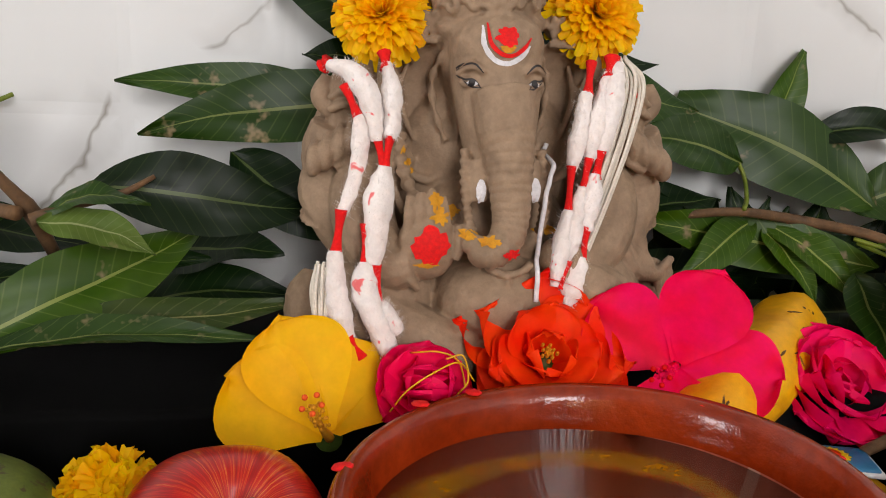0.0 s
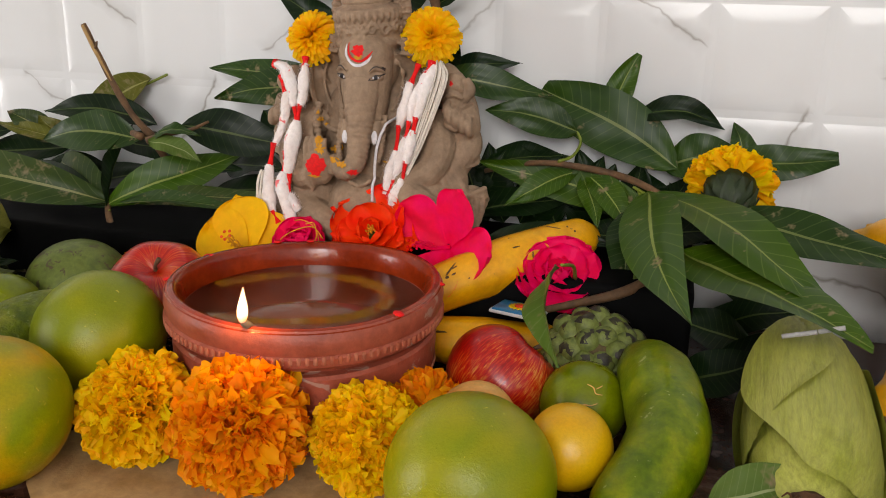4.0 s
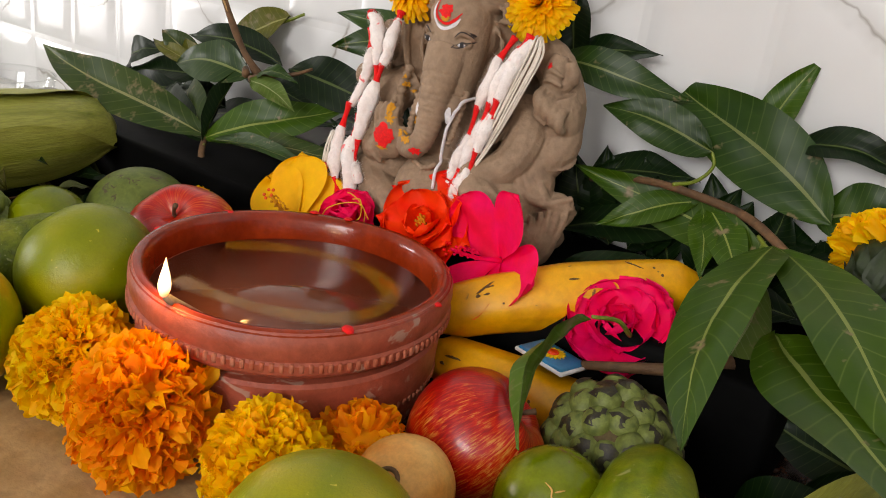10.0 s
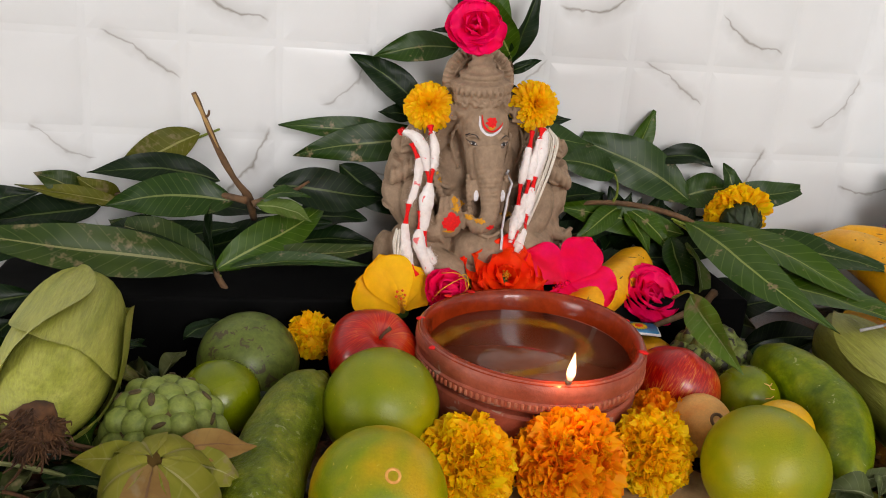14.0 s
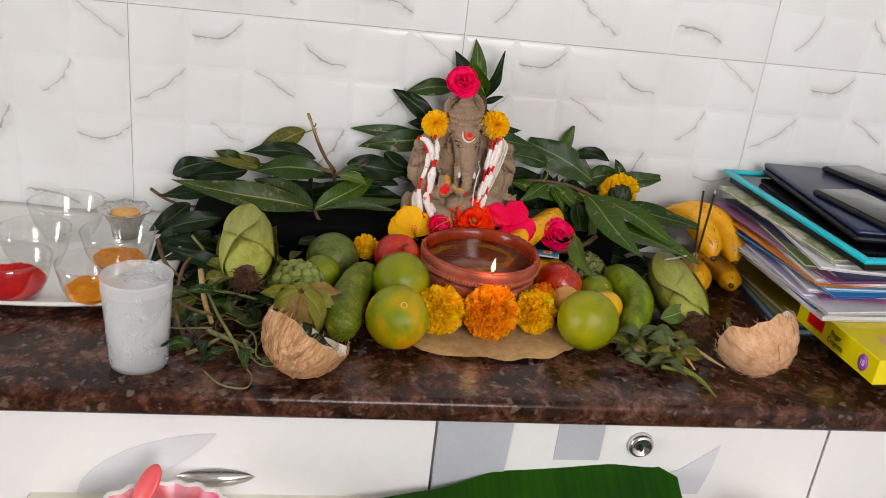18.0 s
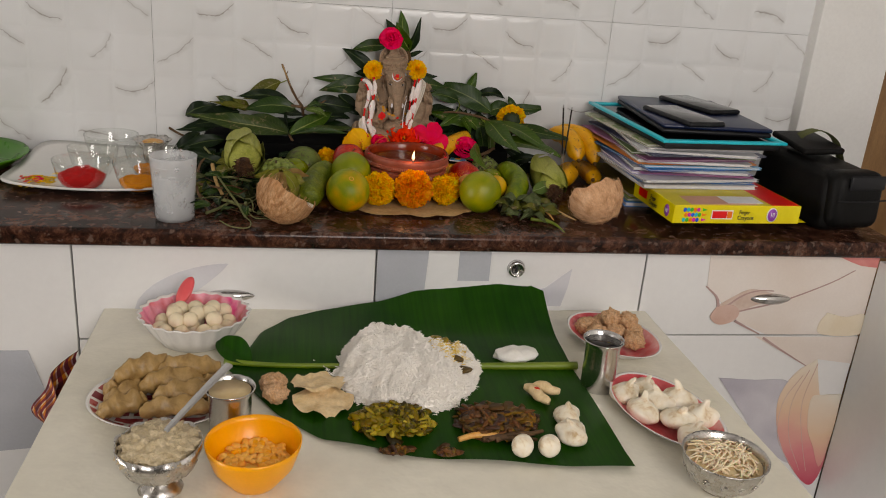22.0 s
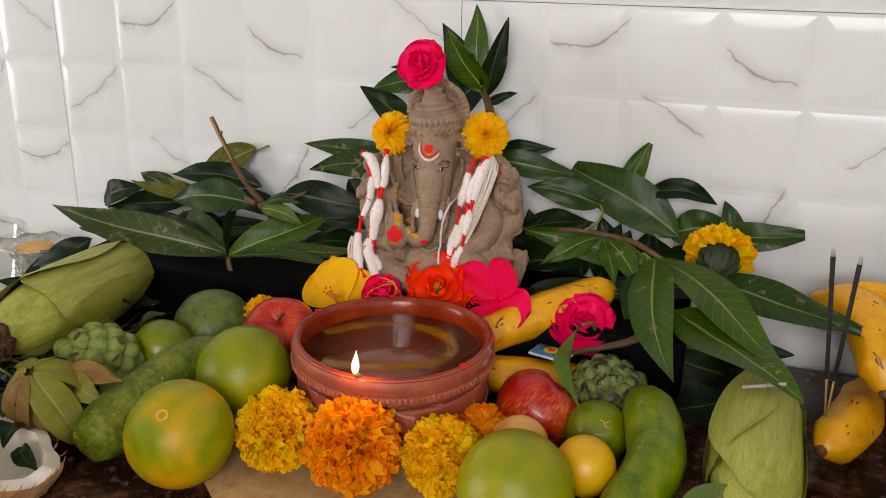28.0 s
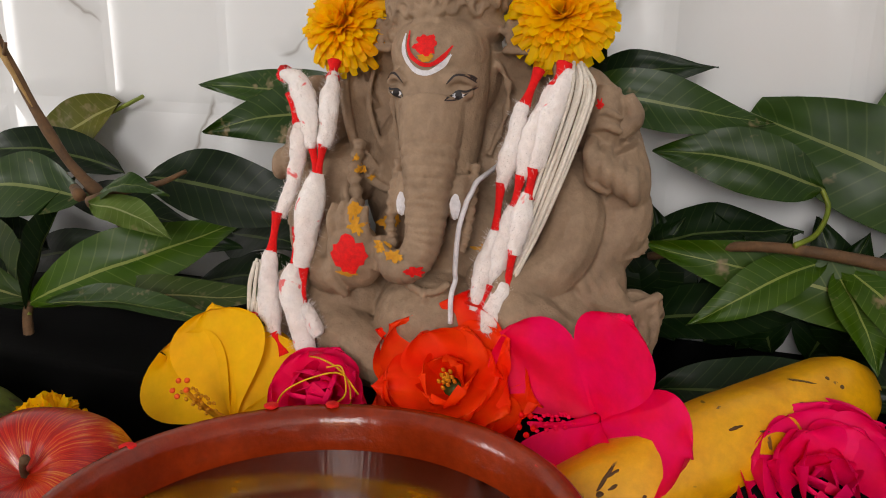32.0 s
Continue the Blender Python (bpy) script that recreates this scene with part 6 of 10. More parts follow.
open_hibiscus("yellow_hibiscus", (0.001, 0.276, 0.860), HIB_YELLOW, "large yellow hibiscus leaning on the lamp's rim", [((-0.035, 0.284, 0.880), 0.040, 0.16, 0.04), ((-0.017, 0.294, 0.899), 0.040, 0.14, 0.03), ((0.020, 0.298, 0.884), 0.038, 0.18, 0.06), ((0.003, 0.305, 0.886), 0.030, 0.18, 0.05)], (-0.0045, 0.2565, 0.8812), (0.1, -0.85, 0.5), POLLEN, POLLEN_RED)
open_hibiscus("pink_hibiscus", (0.1364, 0.296, 0.8772), HIB_PINK, "bright magenta hibiscus leaning on the lamp's rim", [((0.1010, 0.2990, 0.9020), 0.036, 0.12, 0.05), ((0.1460, 0.2850, 0.9190), 0.035, 0.12, 0.05), ((0.1690, 0.2740, 0.8800), 0.035, 0.12, 0.08), ((0.1440, 0.2620, 0.8540), 0.021, 0.10, 0.10), ((0.1120, 0.2700, 0.8570), 0.022, 0.10, 0.06)], (0.1195, 0.2700, 0.8845), (-0.38, -0.86, 0.34), HIB_PINK, HIB_RED)


def rose(name, loc, size, mat, label, tilt, rings, core, slim=1.0, point=0.0):
    """Rings of cupped, ruffled petals that open outwards from a tight heart."""
    t = thing(name, loc, label, "flower")
    t.matrix_basis = pose(*loc, *tilt)
    k = 0
    for n, lean, grow in rings:
        for i in range(n):
            a = math.tau * i / n + k * 0.65 + 0.35 * (random.random() - 0.5)
            e = radians(90 - lean + 16 * (random.random() - 0.5))
            L = size * grow * (0.9 + 0.2 * random.random())
            out = Vector((math.cos(a), math.sin(a), 0))
            base = out * size * 0.06 + Vector((0, 0, -0.10 * size))
            tip = base + L * (out * math.cos(e) + Vector((0, 0, math.sin(e))))
            face = Vector((0, 0, 1)) * math.cos(e) - out * math.sin(e)
            part("petal", wide_petal(base, tip, L * slim * (0.9 + 0.25 * random.random()), face, 0.20, 0.16 * (lean > 40) - 0.18 * (lean <= 40), 0.060, i * 2.1 + k, point * (lean > 50)), mat, t)
        k += 1
    if core:
        q = None
        for j in range(16):
            m = Matrix.Translation((0.004 * math.cos(j * 2.4) * (j / 16), 0.004 * math.sin(j * 2.4) * (j / 16), size * 0.30))
            p = part("stamen", None if q else ball(0.0008, 0.0008, 0.0017, 6, 5), POLLEN, t, "" if q else "golden stamen", m=m, mesh=q)
            q = q or p.data
    part("calyx", lathe([(0.0015, -0.010), (0.0045, -0.006), (0.005, 0.0)], 12), SEPAL, t)
    return t


rose("orange_rose", (0.083, 0.297, 0.880), 0.0290, ROSE_ORANGE, "vivid orange-red rose behind the lamp", (48, 0, 0), [(7, 80, 1.06), (7, 62, 1.0), (6, 44, 0.86), (5, 26, 0.62)], True, 0.95, 0.16)
rose("magenta_rose", (0.035, 0.286, 0.872), 0.0205, ROSE_MAG, "deep magenta rose tied with yellow thread", (48, 0, 8), [(5, 70, 0.95), (5, 46, 0.95), (4, 26, 0.85), (3, 10, 0.75)], False, 1.1)
rose("pink_rose", (0.209, 0.300, 0.864), 0.0262, ROSE_PINK, "open magenta-pink rose on the bananas", (38, 12, 0), [(7, 84, 1.02), (7, 68, 0.96), (6, 50, 0.80), (5, 32, 0.58), (3, 14, 0.42)], False, 1.30)
rose("pink_rose", (0.052, 0.338, 1.068), 0.0220, ROSE_PINK, "magenta-pink rose on top of the idol", (66, -20, 0), [(7, 80, 1.0), (6, 58, 0.9), (5, 36, 0.75), (3, 16, 0.6)], False, 1.1)
GOLD = surface("golden_thread", [(0.72, 0.40, 0.03), (0.80, 0.50, 0.06)], 200, 0.5, 0.1, 0.2, 600)
t = thing("golden_thread", (0.036, 0.283, 0.877), "loose golden thread over the magenta rose", "thread")
for pts in ([(-0.014, -0.010, -0.006), (-0.008, -0.012, 0.003), (0.002, -0.010, 0.009), (0.011, -0.005, 0.010), (0.017, -0.003, 0.002)], [(-0.006, 0.003, 0.011), (0.003, -0.004, 0.014), (0.010, -0.004, 0.011), (0.013, -0.002, 0.004), (0.015, -0.006, -0.010)], [(0.006, -0.006, 0.012), (0.012, -0.006, 0.013), (0.014, -0.007, 0.004), (0.010, -0.008, -0.001)]):
    part("strand", tube(pts, 0.00034, 5, 24), GOLD, t)

# ---- mango leaves, branches and twigs ----
MANGO = leaf_material("mango_leaf", (0.0110, 0.0290, 0.0055), (0.0260, 0.0520, 0.0100), (0.17, 0.20, 0.06), 0.40, 16, 0.3, 0.28)
MANGO_LIGHT = leaf_material("mango_leaf_light", (0.028, 0.060, 0.009), (0.052, 0.090, 0.016), (0.24, 0.28, 0.07), 0.42, 15, 0.3, 0.26)
# near-black copy of the mango leaf, with shade put into its colour
MANGO_DARK = leaf_material("mango_leaf_shaded", (0.0028, 0.0090, 0.0024), (0.0070, 0.0175, 0.0044), (0.08, 0.11, 0.03), 0.40, 16, 0, 0.20)
MANGO_WORN = leaf_material("mango_leaf_worn", (0.0150, 0.0320, 0.0060), (0.0340, 0.0520, 0.0100), (0.22, 0.22, 0.08), 0.44, 15, 0.9, 0.32)
MANGO_OLIVE = leaf_material("mango_leaf_yellowing", (0.0625, 0.0682, 0.0155), (0.1042, 0.0992, 0.0279), (0.26, 0.25, 0.09), 0.5, 14, 1.2)
LEAF_PALE = leaf_material("pale_underside_leaf", (0.085, 0.125, 0.04), (0.14, 0.18, 0.065), (0.28, 0.31, 0.15), 0.55, 14, 0.8)
STALK = surface("green_leaf_stalk", [(0.13, 0.17, 0.04), (0.22, 0.26, 0.07)], 80, 0.5, 0.1, 0.2, 300)


def blade(base, tip, width, face=(0, -0.8, 0.6), bend=0.10, fold=0.30, wave=0.10, twist=0.0, seed=None, cut=0.0, nu=19, nv=11):
    """A pointed leaf from base to tip; face: where its upper side looks; bend: how far it arches; fold: the V along its midrib."""
    a, b = Vector(base), Vector(tip)
    d = b - a
    L = d.length
    d.normalize()
    nrm = Vector(face)
    nrm = (nrm - d * nrm.dot(d)).normalized()
    side = d.cross(nrm)
    seed = random.random() * 50 if seed is None else seed
    V, UV = [], []
    for i in range(nu):
        u = i / (nu - 1)
        uu = u * (1 - cut)
        w = 0.84 * width / 2 * max(0.012, math.sin(math.pi * min(1, uu ** 0.82)) ** 0.85 * (1 - 0.25 * uu ** 3))
        c = a + d * L * u + nrm * L * bend * math.sin(math.pi * u) + side * L * 0.03 * math.sin(math.pi * u * 1.3 + seed)
        t = twist * (u - 0.3)
        s2, n2 = side * math.cos(t) + nrm * math.sin(t), nrm * math.cos(t) - side * math.sin(t)
        for j in range(nv):
            v = j / (nv - 1)
            s = (v - 0.5) * 2
            h = abs(s) * fold * w * (1 - 0.3 * abs(s)) + wave * width * math.sin(u * 8 + seed + (s > 0) * 1.7) * s * s * 0.5 + 0.0022 * noise.noise(Vector((u * 5, s * 1.5, seed)))
            V.append(c + s2 * w * s + n2 * h)
            UV.append((u, v))
    F = [(i * nv + j, i * nv + j + 1, (i + 1) * nv + j + 1, (i + 1) * nv + j) for i in range(nu - 1) for j in range(nv - 1)]
    return V, F, UV


def leaf(on, base, tip, width, mat=None, stalk=0.0, **how):
    o = on.location
    g = blade(Vector(base) - o, Vector(tip) - o, width, **how)
    ob = part("leaf", g, mat or MANGO, on)
    if stalk:
        a, d = Vector(base) - o, (Vector(tip) - Vector(base)).normalized()
        part("midrib", tube([a - d * stalk, a, a + d * 0.02], [0.0011, 0.0012, 0.0007], 6, 8), STALK, on)
    return ob


def branch(name, loc, label, group="mango sprigs"):
    return thing(name, loc, label, "leaves", group)


def twig(on, pts, radii, mat=None, name="stem"):
    return part(name, tube([Vector(p) - on.location for p in pts], radii, 9), mat or STEM, on)


# the sprig at one side of the idol
s = branch("mango_sprig", (-0.139, 0.313, 0.870), "mango sprig with long dark green leaves on the board")
H1 = (-0.139, 0.315, 0.874)
twig(s, [(-0.120, 0.296, 0.846), (-0.127, 0.303, 0.858), H1, (-0.139, 0.325, 0.88)], [0.0030, 0.0026, 0.0024, 0.0018])
leaf(s, H1, (-0.330, 0.303, 0.914), 0.046, MANGO_WORN, 0, face=(0.1, -0.75, 0.66), bend=0.07, fold=0.22, seed=2)
leaf(s, H1, (-0.055, 0.384, 0.914), 0.040, MANGO_LIGHT, 0, face=(0.2, -0.85, 0.5), bend=0.10, fold=0.25, seed=5)
leaf(s, H1, (-0.226, 0.378, 0.899), 0.038, MANGO_WORN, 0.004, face=(-0.1, -0.8, 0.55), bend=0.12, seed=7)
leaf(s, H1, (-0.140, 0.356, 0.934), 0.022, MANGO_DARK, 0, face=(-1, -0.25, 0.1), bend=0.06, fold=0.8, seed=8)
leaf(s, H1, (-0.250, 0.372, 0.892), 0.030, MANGO_DARK, 0, face=(0, -0.7, 0.7), bend=0.10, seed=9)
leaf(s, H1, (-0.012, 0.318, 0.884), 0.016, MANGO, 0, face=(0, -0.5, 0.85), bend=0.05, fold=0.9, seed=10)
leaf(s, (-0.125, 0.322, 0.876), (-0.005, 0.345, 0.892), 0.024, MANGO_WORN, 0, face=(0, -0.6, 0.8), bend=0.03, seed=11)
# the broken branch with its leaves
s = branch("mango_branch", (-0.106, 0.335, 0.905), "broken mango branch standing up among leaves")
twig(s, [(-0.155, 0.328, 1.010), (-0.149, 0.330, 0.995), (-0.139, 0.334, 0.968), (-0.127, 0.338, 0.944), (-0.117, 0.344, 0.928), (-0.113, 0.358, 0.906)], lambda u: 0.0019 + 0.0010 * u + 0.0004 * math.sin(u * 23) * math.sin(u * 9) + 0.0012 * math.exp(-((u - 0.80) / 0.05) ** 2))
part("split_wood", tube([Vector(p) - s.location for p in ((-0.1545, 0.3262, 1.009), (-0.147, 0.3285, 0.990), (-0.138, 0.3325, 0.968))], [0.0013, 0.0014, 0.0004], 7), BAMBOO, s, "pale split wood of the broken end")
twig(s, [(-0.149, 0.330, 0.992), (-0.145, 0.327, 0.994), (-0.144, 0.327, 0.998)], [0.0012, 0.0008], name="spur")
twig(s, [(-0.113, 0.334, 0.925), (-0.100, 0.338, 0.930), (-0.082, 0.345, 0.934), (-0.070, 0.352, 0.940)], [0.003, 0.0018, 0.001])
twig(s, [(-0.118, 0.334, 0.928), (-0.15, 0.36, 0.926), (-0.20, 0.385, 0.916), (-0.27, 0.39, 0.915)], [0.003, 0.0022, 0.0018, 0.0012])
leaf(s, (-0.127, 0.348, 0.925), (-0.226, 0.358, 0.915), 0.044, MANGO, 0.01, face=(0, -0.85, 0.5), bend=0.08, fold=0.2, seed=12)
leaf(s, (-0.142, 0.392, 0.926), (-0.244, 0.385, 0.936), 0.034, MANGO_DARK, 0, face=(0, -0.75, 0.65), bend=0.10, seed=13)
leaf(s, (-0.158, 0.414, 0.960), (-0.234, 0.412, 0.926), 0.040, MANGO_OLIVE, 0.016, face=(0.1, -0.9, 0.4), bend=0.05, fold=0.25, seed=14)
leaf(s, (-0.110, 0.332, 0.926), (-0.067, 0.334, 0.912), 0.020, LEAF_PALE, 0, face=(0, -0.7, 0.7), bend=0.10, seed=15)
leaf(s, (-0.108, 0.334, 0.928), (-0.069, 0.338, 0.932), 0.015, MANGO, 0, face=(0, -0.5, 0.85), bend=0.15, seed=16)
leaf(s, (-0.098, 0.355, 0.932), (-0.004, 0.378, 0.924), 0.042, MANGO_DARK, 0, face=(0, -0.92, 0.4), bend=0.04, fold=0.2, seed=17)
leaf(s, (-0.045, 0.392, 0.944), (0.012, 0.372, 0.905), 0.034, MANGO_DARK, 0, face=(0.2, -0.9, 0.3), bend=0.08, seed=18)
leaf(s, (-0.245, 0.395, 0.905), (-0.285, 0.388, 0.932), 0.030, MANGO_WORN, 0, face=(0.2, -0.8, 0.5), bend=0.15, wave=0.15, seed=19)
leaf(s, (-0.222, 0.392, 0.906), (-0.252, 0.386, 0.930), 0.026, MANGO_OLIVE, 0, face=(-0.3, -0.8, 0.5), bend=0.2, wave=0.2, seed=20)
leaf(s, (-0.210, 0.372, 0.908), (-0.300, 0.388, 0.921), 0.018, MANGO_OLIVE, 0, face=(0, -0.6, 0.8), bend=0.06, seed=21)
leaf(s, (-0.345, 0.396, 0.888), (-0.282, 0.388, 0.917), 0.034, MANGO_DARK, 0, face=(0, -0.9, 0.45), bend=0.15, seed=22)
leaf(s, (-0.250, 0.380, 0.890), (-0.340, 0.372, 0.868), 0.032, MANGO_DARK, 0, face=(0, -0.8, 0.5), bend=0.08, seed=23)
# leaves spread on the board behind; their near-black colour carries the shade
s = branch("leaf_bed", (-0.16, 0.380, 0.868), "heap of mango leaves lying on the board, shade put into their colour")
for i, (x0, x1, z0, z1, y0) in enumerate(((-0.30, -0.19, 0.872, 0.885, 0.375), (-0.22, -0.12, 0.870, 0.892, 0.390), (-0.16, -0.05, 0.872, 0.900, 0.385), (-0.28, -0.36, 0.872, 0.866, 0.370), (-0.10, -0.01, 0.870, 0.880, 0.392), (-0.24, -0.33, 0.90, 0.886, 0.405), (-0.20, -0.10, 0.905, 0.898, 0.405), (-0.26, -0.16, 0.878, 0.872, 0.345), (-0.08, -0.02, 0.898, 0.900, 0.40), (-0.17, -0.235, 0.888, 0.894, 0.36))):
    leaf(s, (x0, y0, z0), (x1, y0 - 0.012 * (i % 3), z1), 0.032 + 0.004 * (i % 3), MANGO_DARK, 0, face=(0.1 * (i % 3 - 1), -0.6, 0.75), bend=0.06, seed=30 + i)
# leaves behind the idol
s = branch("mango_sprig", (0.08, 0.402, 0.990), "mango sprig standing behind the idol")
twig(s, [(0.100, 0.404, 0.900), (0.100, 0.404, 0.985), (0.097, 0.395, 1.026), (0.092, 0.388, 1.042)], [0.005, 0.0045, 0.004, 0.003])
leaf(s, (0.000, 0.408, 0.976), (-0.095, 0.399, 0.973), 0.025, MANGO, 0, face=(0, -0.9, 0.4), bend=0.06, seed=41)
leaf(s, (0.030, 0.398, 0.976), (-0.082, 0.384, 0.950), 0.040, MANGO, 0, face=(0, -0.95, 0.3), bend=0.06, fold=0.2, seed=42)
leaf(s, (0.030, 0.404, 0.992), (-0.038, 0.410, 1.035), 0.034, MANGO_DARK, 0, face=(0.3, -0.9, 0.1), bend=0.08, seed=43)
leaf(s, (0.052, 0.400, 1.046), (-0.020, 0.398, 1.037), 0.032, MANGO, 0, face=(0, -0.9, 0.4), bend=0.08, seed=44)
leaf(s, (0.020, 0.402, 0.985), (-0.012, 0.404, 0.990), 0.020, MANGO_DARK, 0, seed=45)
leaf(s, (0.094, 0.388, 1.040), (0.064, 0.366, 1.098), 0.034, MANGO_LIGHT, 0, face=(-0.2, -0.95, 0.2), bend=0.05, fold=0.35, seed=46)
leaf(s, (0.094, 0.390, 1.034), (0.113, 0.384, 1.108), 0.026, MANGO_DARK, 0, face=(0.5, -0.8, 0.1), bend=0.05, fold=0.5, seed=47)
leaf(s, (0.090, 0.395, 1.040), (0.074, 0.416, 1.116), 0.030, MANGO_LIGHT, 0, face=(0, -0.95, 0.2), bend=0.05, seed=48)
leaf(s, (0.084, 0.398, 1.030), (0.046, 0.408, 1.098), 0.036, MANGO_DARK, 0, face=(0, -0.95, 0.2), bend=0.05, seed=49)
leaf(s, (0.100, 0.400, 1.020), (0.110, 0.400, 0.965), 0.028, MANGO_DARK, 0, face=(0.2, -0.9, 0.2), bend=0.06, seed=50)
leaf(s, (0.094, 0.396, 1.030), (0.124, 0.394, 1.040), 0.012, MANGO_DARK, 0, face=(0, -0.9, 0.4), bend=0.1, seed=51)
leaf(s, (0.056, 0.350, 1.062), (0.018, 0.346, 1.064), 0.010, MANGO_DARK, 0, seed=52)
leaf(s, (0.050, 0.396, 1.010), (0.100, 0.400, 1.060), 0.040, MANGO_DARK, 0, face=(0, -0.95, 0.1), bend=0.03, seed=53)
# the branch on the other side
s = branch("mango_branch", (0.209, 0.375, 0.905), "mango branch with large fresh green leaves on the board")
twig(s, [(0.140, 0.384, 0.912), (0.165, 0.378, 0.920), (0.194, 0.372, 0.924), (0.233, 0.380, 0.918), (0.260, 0.357, 0.915), (0.292, 0.345, 0.900), (0.325, 0.335, 0.890)], [0.0018, 0.0020, 0.0022, 0.0028, 0.0024, 0.0018, 0.0014])
leaf(s, (0.095, 0.402, 0.975), (0.160, 0.406, 0.992), 0.022, MANGO_DARK, 0, bend=0.08, seed=60)
leaf(s, (0.098, 0.386, 0.976), (0.184, 0.406, 0.970), 0.030, MANGO, 0, face=(0.1, -0.9, 0.4), bend=0.10, fold=0.2, seed=61)
twig(s, [(0.196, 0.370, 0.926), (0.204, 0.384, 0.928), (0.208, 0.396, 0.936), (0.204, 0.398, 0.945)], [0.0012, 0.0011, 0.0010], STALK, "leaf_stalk")
leaf(s, (0.206, 0.398, 0.945), (0.138, 0.386, 0.957), 0.034, MANGO, 0, face=(0, -0.92, 0.4), bend=0.08, fold=0.2, seed=62)
leaf(s, (0.278, 0.392, 0.922), (0.176, 0.416, 0.974), 0.056, MANGO, 0, face=(-0.05, -0.93, 0.35), bend=0.05, fold=0.12, wave=0.14, cut=0.14, seed=63)
leaf(s, (0.218, 0.408, 0.946), (0.245, 0.418, 0.999), 0.026, MANGO_LIGHT, 0, face=(0.1, -0.95, 0.2), bend=0.04, seed=64, cut=0.08)
leaf(s, (0.244, 0.410, 0.958), (0.308, 0.412, 0.950), 0.026, MANGO_DARK, 0, face=(0, -0.8, 0.6), bend=0.18, fold=0.7, seed=65)
leaf(s, (0.268, 0.396, 0.922), (0.318, 0.398, 0.936), 0.040, MANGO, 0, face=(0.1, -0.9, 0.4), bend=0.1, wave=0.15, cut=0.15, seed=66)
leaf(s, (0.330, 0.392, 0.918), (0.312, 0.404, 0.956), 0.026, MANGO, 0, face=(0.1, -0.95, 0.3), bend=0.05, seed=67)
leaf(s, (0.302, 0.388, 0.924), (0.380, 0.378, 0.940), 0.031, MANGO, 0, face=(0, -0.85, 0.5), bend=0.10, cut=0.14, seed=68)
leaf(s, (0.262, 0.360, 0.900), (0.138, 0.364, 0.926), 0.036, MANGO_LIGHT, 0, face=(0.05, -0.9, 0.42), bend=-0.13, fold=0.25, seed=69)
leaf(s, (0.210, 0.384, 0.916), (0.158, 0.358, 0.894), 0.024, MANGO_LIGHT, 0, face=(0, -0.85, 0.5), bend=0.08, seed=70)
leaf(s, (0.214, 0.382, 0.915), (0.228, 0.352, 0.884), 0.020, MANGO_LIGHT, 0, face=(0, -0.9, 0.5), bend=0.05, seed=71)
leaf(s, (0.216, 0.382, 0.916), (0.252, 0.352, 0.884), 0.026, MANGO_LIGHT, 0, face=(0.2, -0.85, 0.5), bend=0.06, seed=72)
leaf(s, (0.256, 0.355, 0.912), (0.372, 0.208, 0.887), 0.045, MANGO_LIGHT, 0.01, face=(0.1, -0.55, 0.85), bend=0.05, fold=0.16, seed=73)
leaf(s, (0.255, 0.354, 0.910), (0.291, 0.165, 0.893), 0.047, MANGO_LIGHT, 0.01, face=(-0.3, -0.6, 0.75), bend=0.05, fold=0.16, seed=74)
leaf(s, (0.300, 0.350, 0.900), (0.436, 0.290, 0.887), 0.042, MANGO, 0.01, face=(0, -0.6, 0.8), bend=0.08, fold=0.2, seed=75)
leaf(s, (0.285, 0.300, 0.890), (0.368, 0.178, 0.884), 0.056, MANGO_LIGHT, 0, face=(0.1, -0.5, 0.86), bend=0.03, seed=76)
leaf(s, (0.250, 0.356, 0.898), (0.248, 0.312, 0.850), 0.034, MANGO, 0, face=(0, -0.95, 0.4), bend=0.05, seed=77)
leaf(s, (0.262, 0.350, 0.895), (0.256, 0.296, 0.846), 0.028, LEAF_PALE, 0, face=(0.5, -0.8, 0.4), bend=0.1, seed=78)
# upright leaves fill the gap behind the branch, shade painted into their colour
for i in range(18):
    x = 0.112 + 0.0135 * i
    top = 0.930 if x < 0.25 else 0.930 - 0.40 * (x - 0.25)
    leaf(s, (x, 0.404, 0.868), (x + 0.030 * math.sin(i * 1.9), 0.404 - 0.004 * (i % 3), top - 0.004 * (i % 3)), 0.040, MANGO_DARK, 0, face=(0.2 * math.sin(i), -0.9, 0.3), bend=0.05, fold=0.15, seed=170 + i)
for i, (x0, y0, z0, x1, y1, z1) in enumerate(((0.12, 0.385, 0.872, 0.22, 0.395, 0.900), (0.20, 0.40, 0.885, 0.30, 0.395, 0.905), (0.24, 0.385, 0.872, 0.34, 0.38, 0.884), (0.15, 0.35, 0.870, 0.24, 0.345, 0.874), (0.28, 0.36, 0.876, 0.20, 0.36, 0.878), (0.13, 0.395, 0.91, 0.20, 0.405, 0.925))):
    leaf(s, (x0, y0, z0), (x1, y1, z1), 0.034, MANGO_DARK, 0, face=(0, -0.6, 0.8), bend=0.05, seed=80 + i)
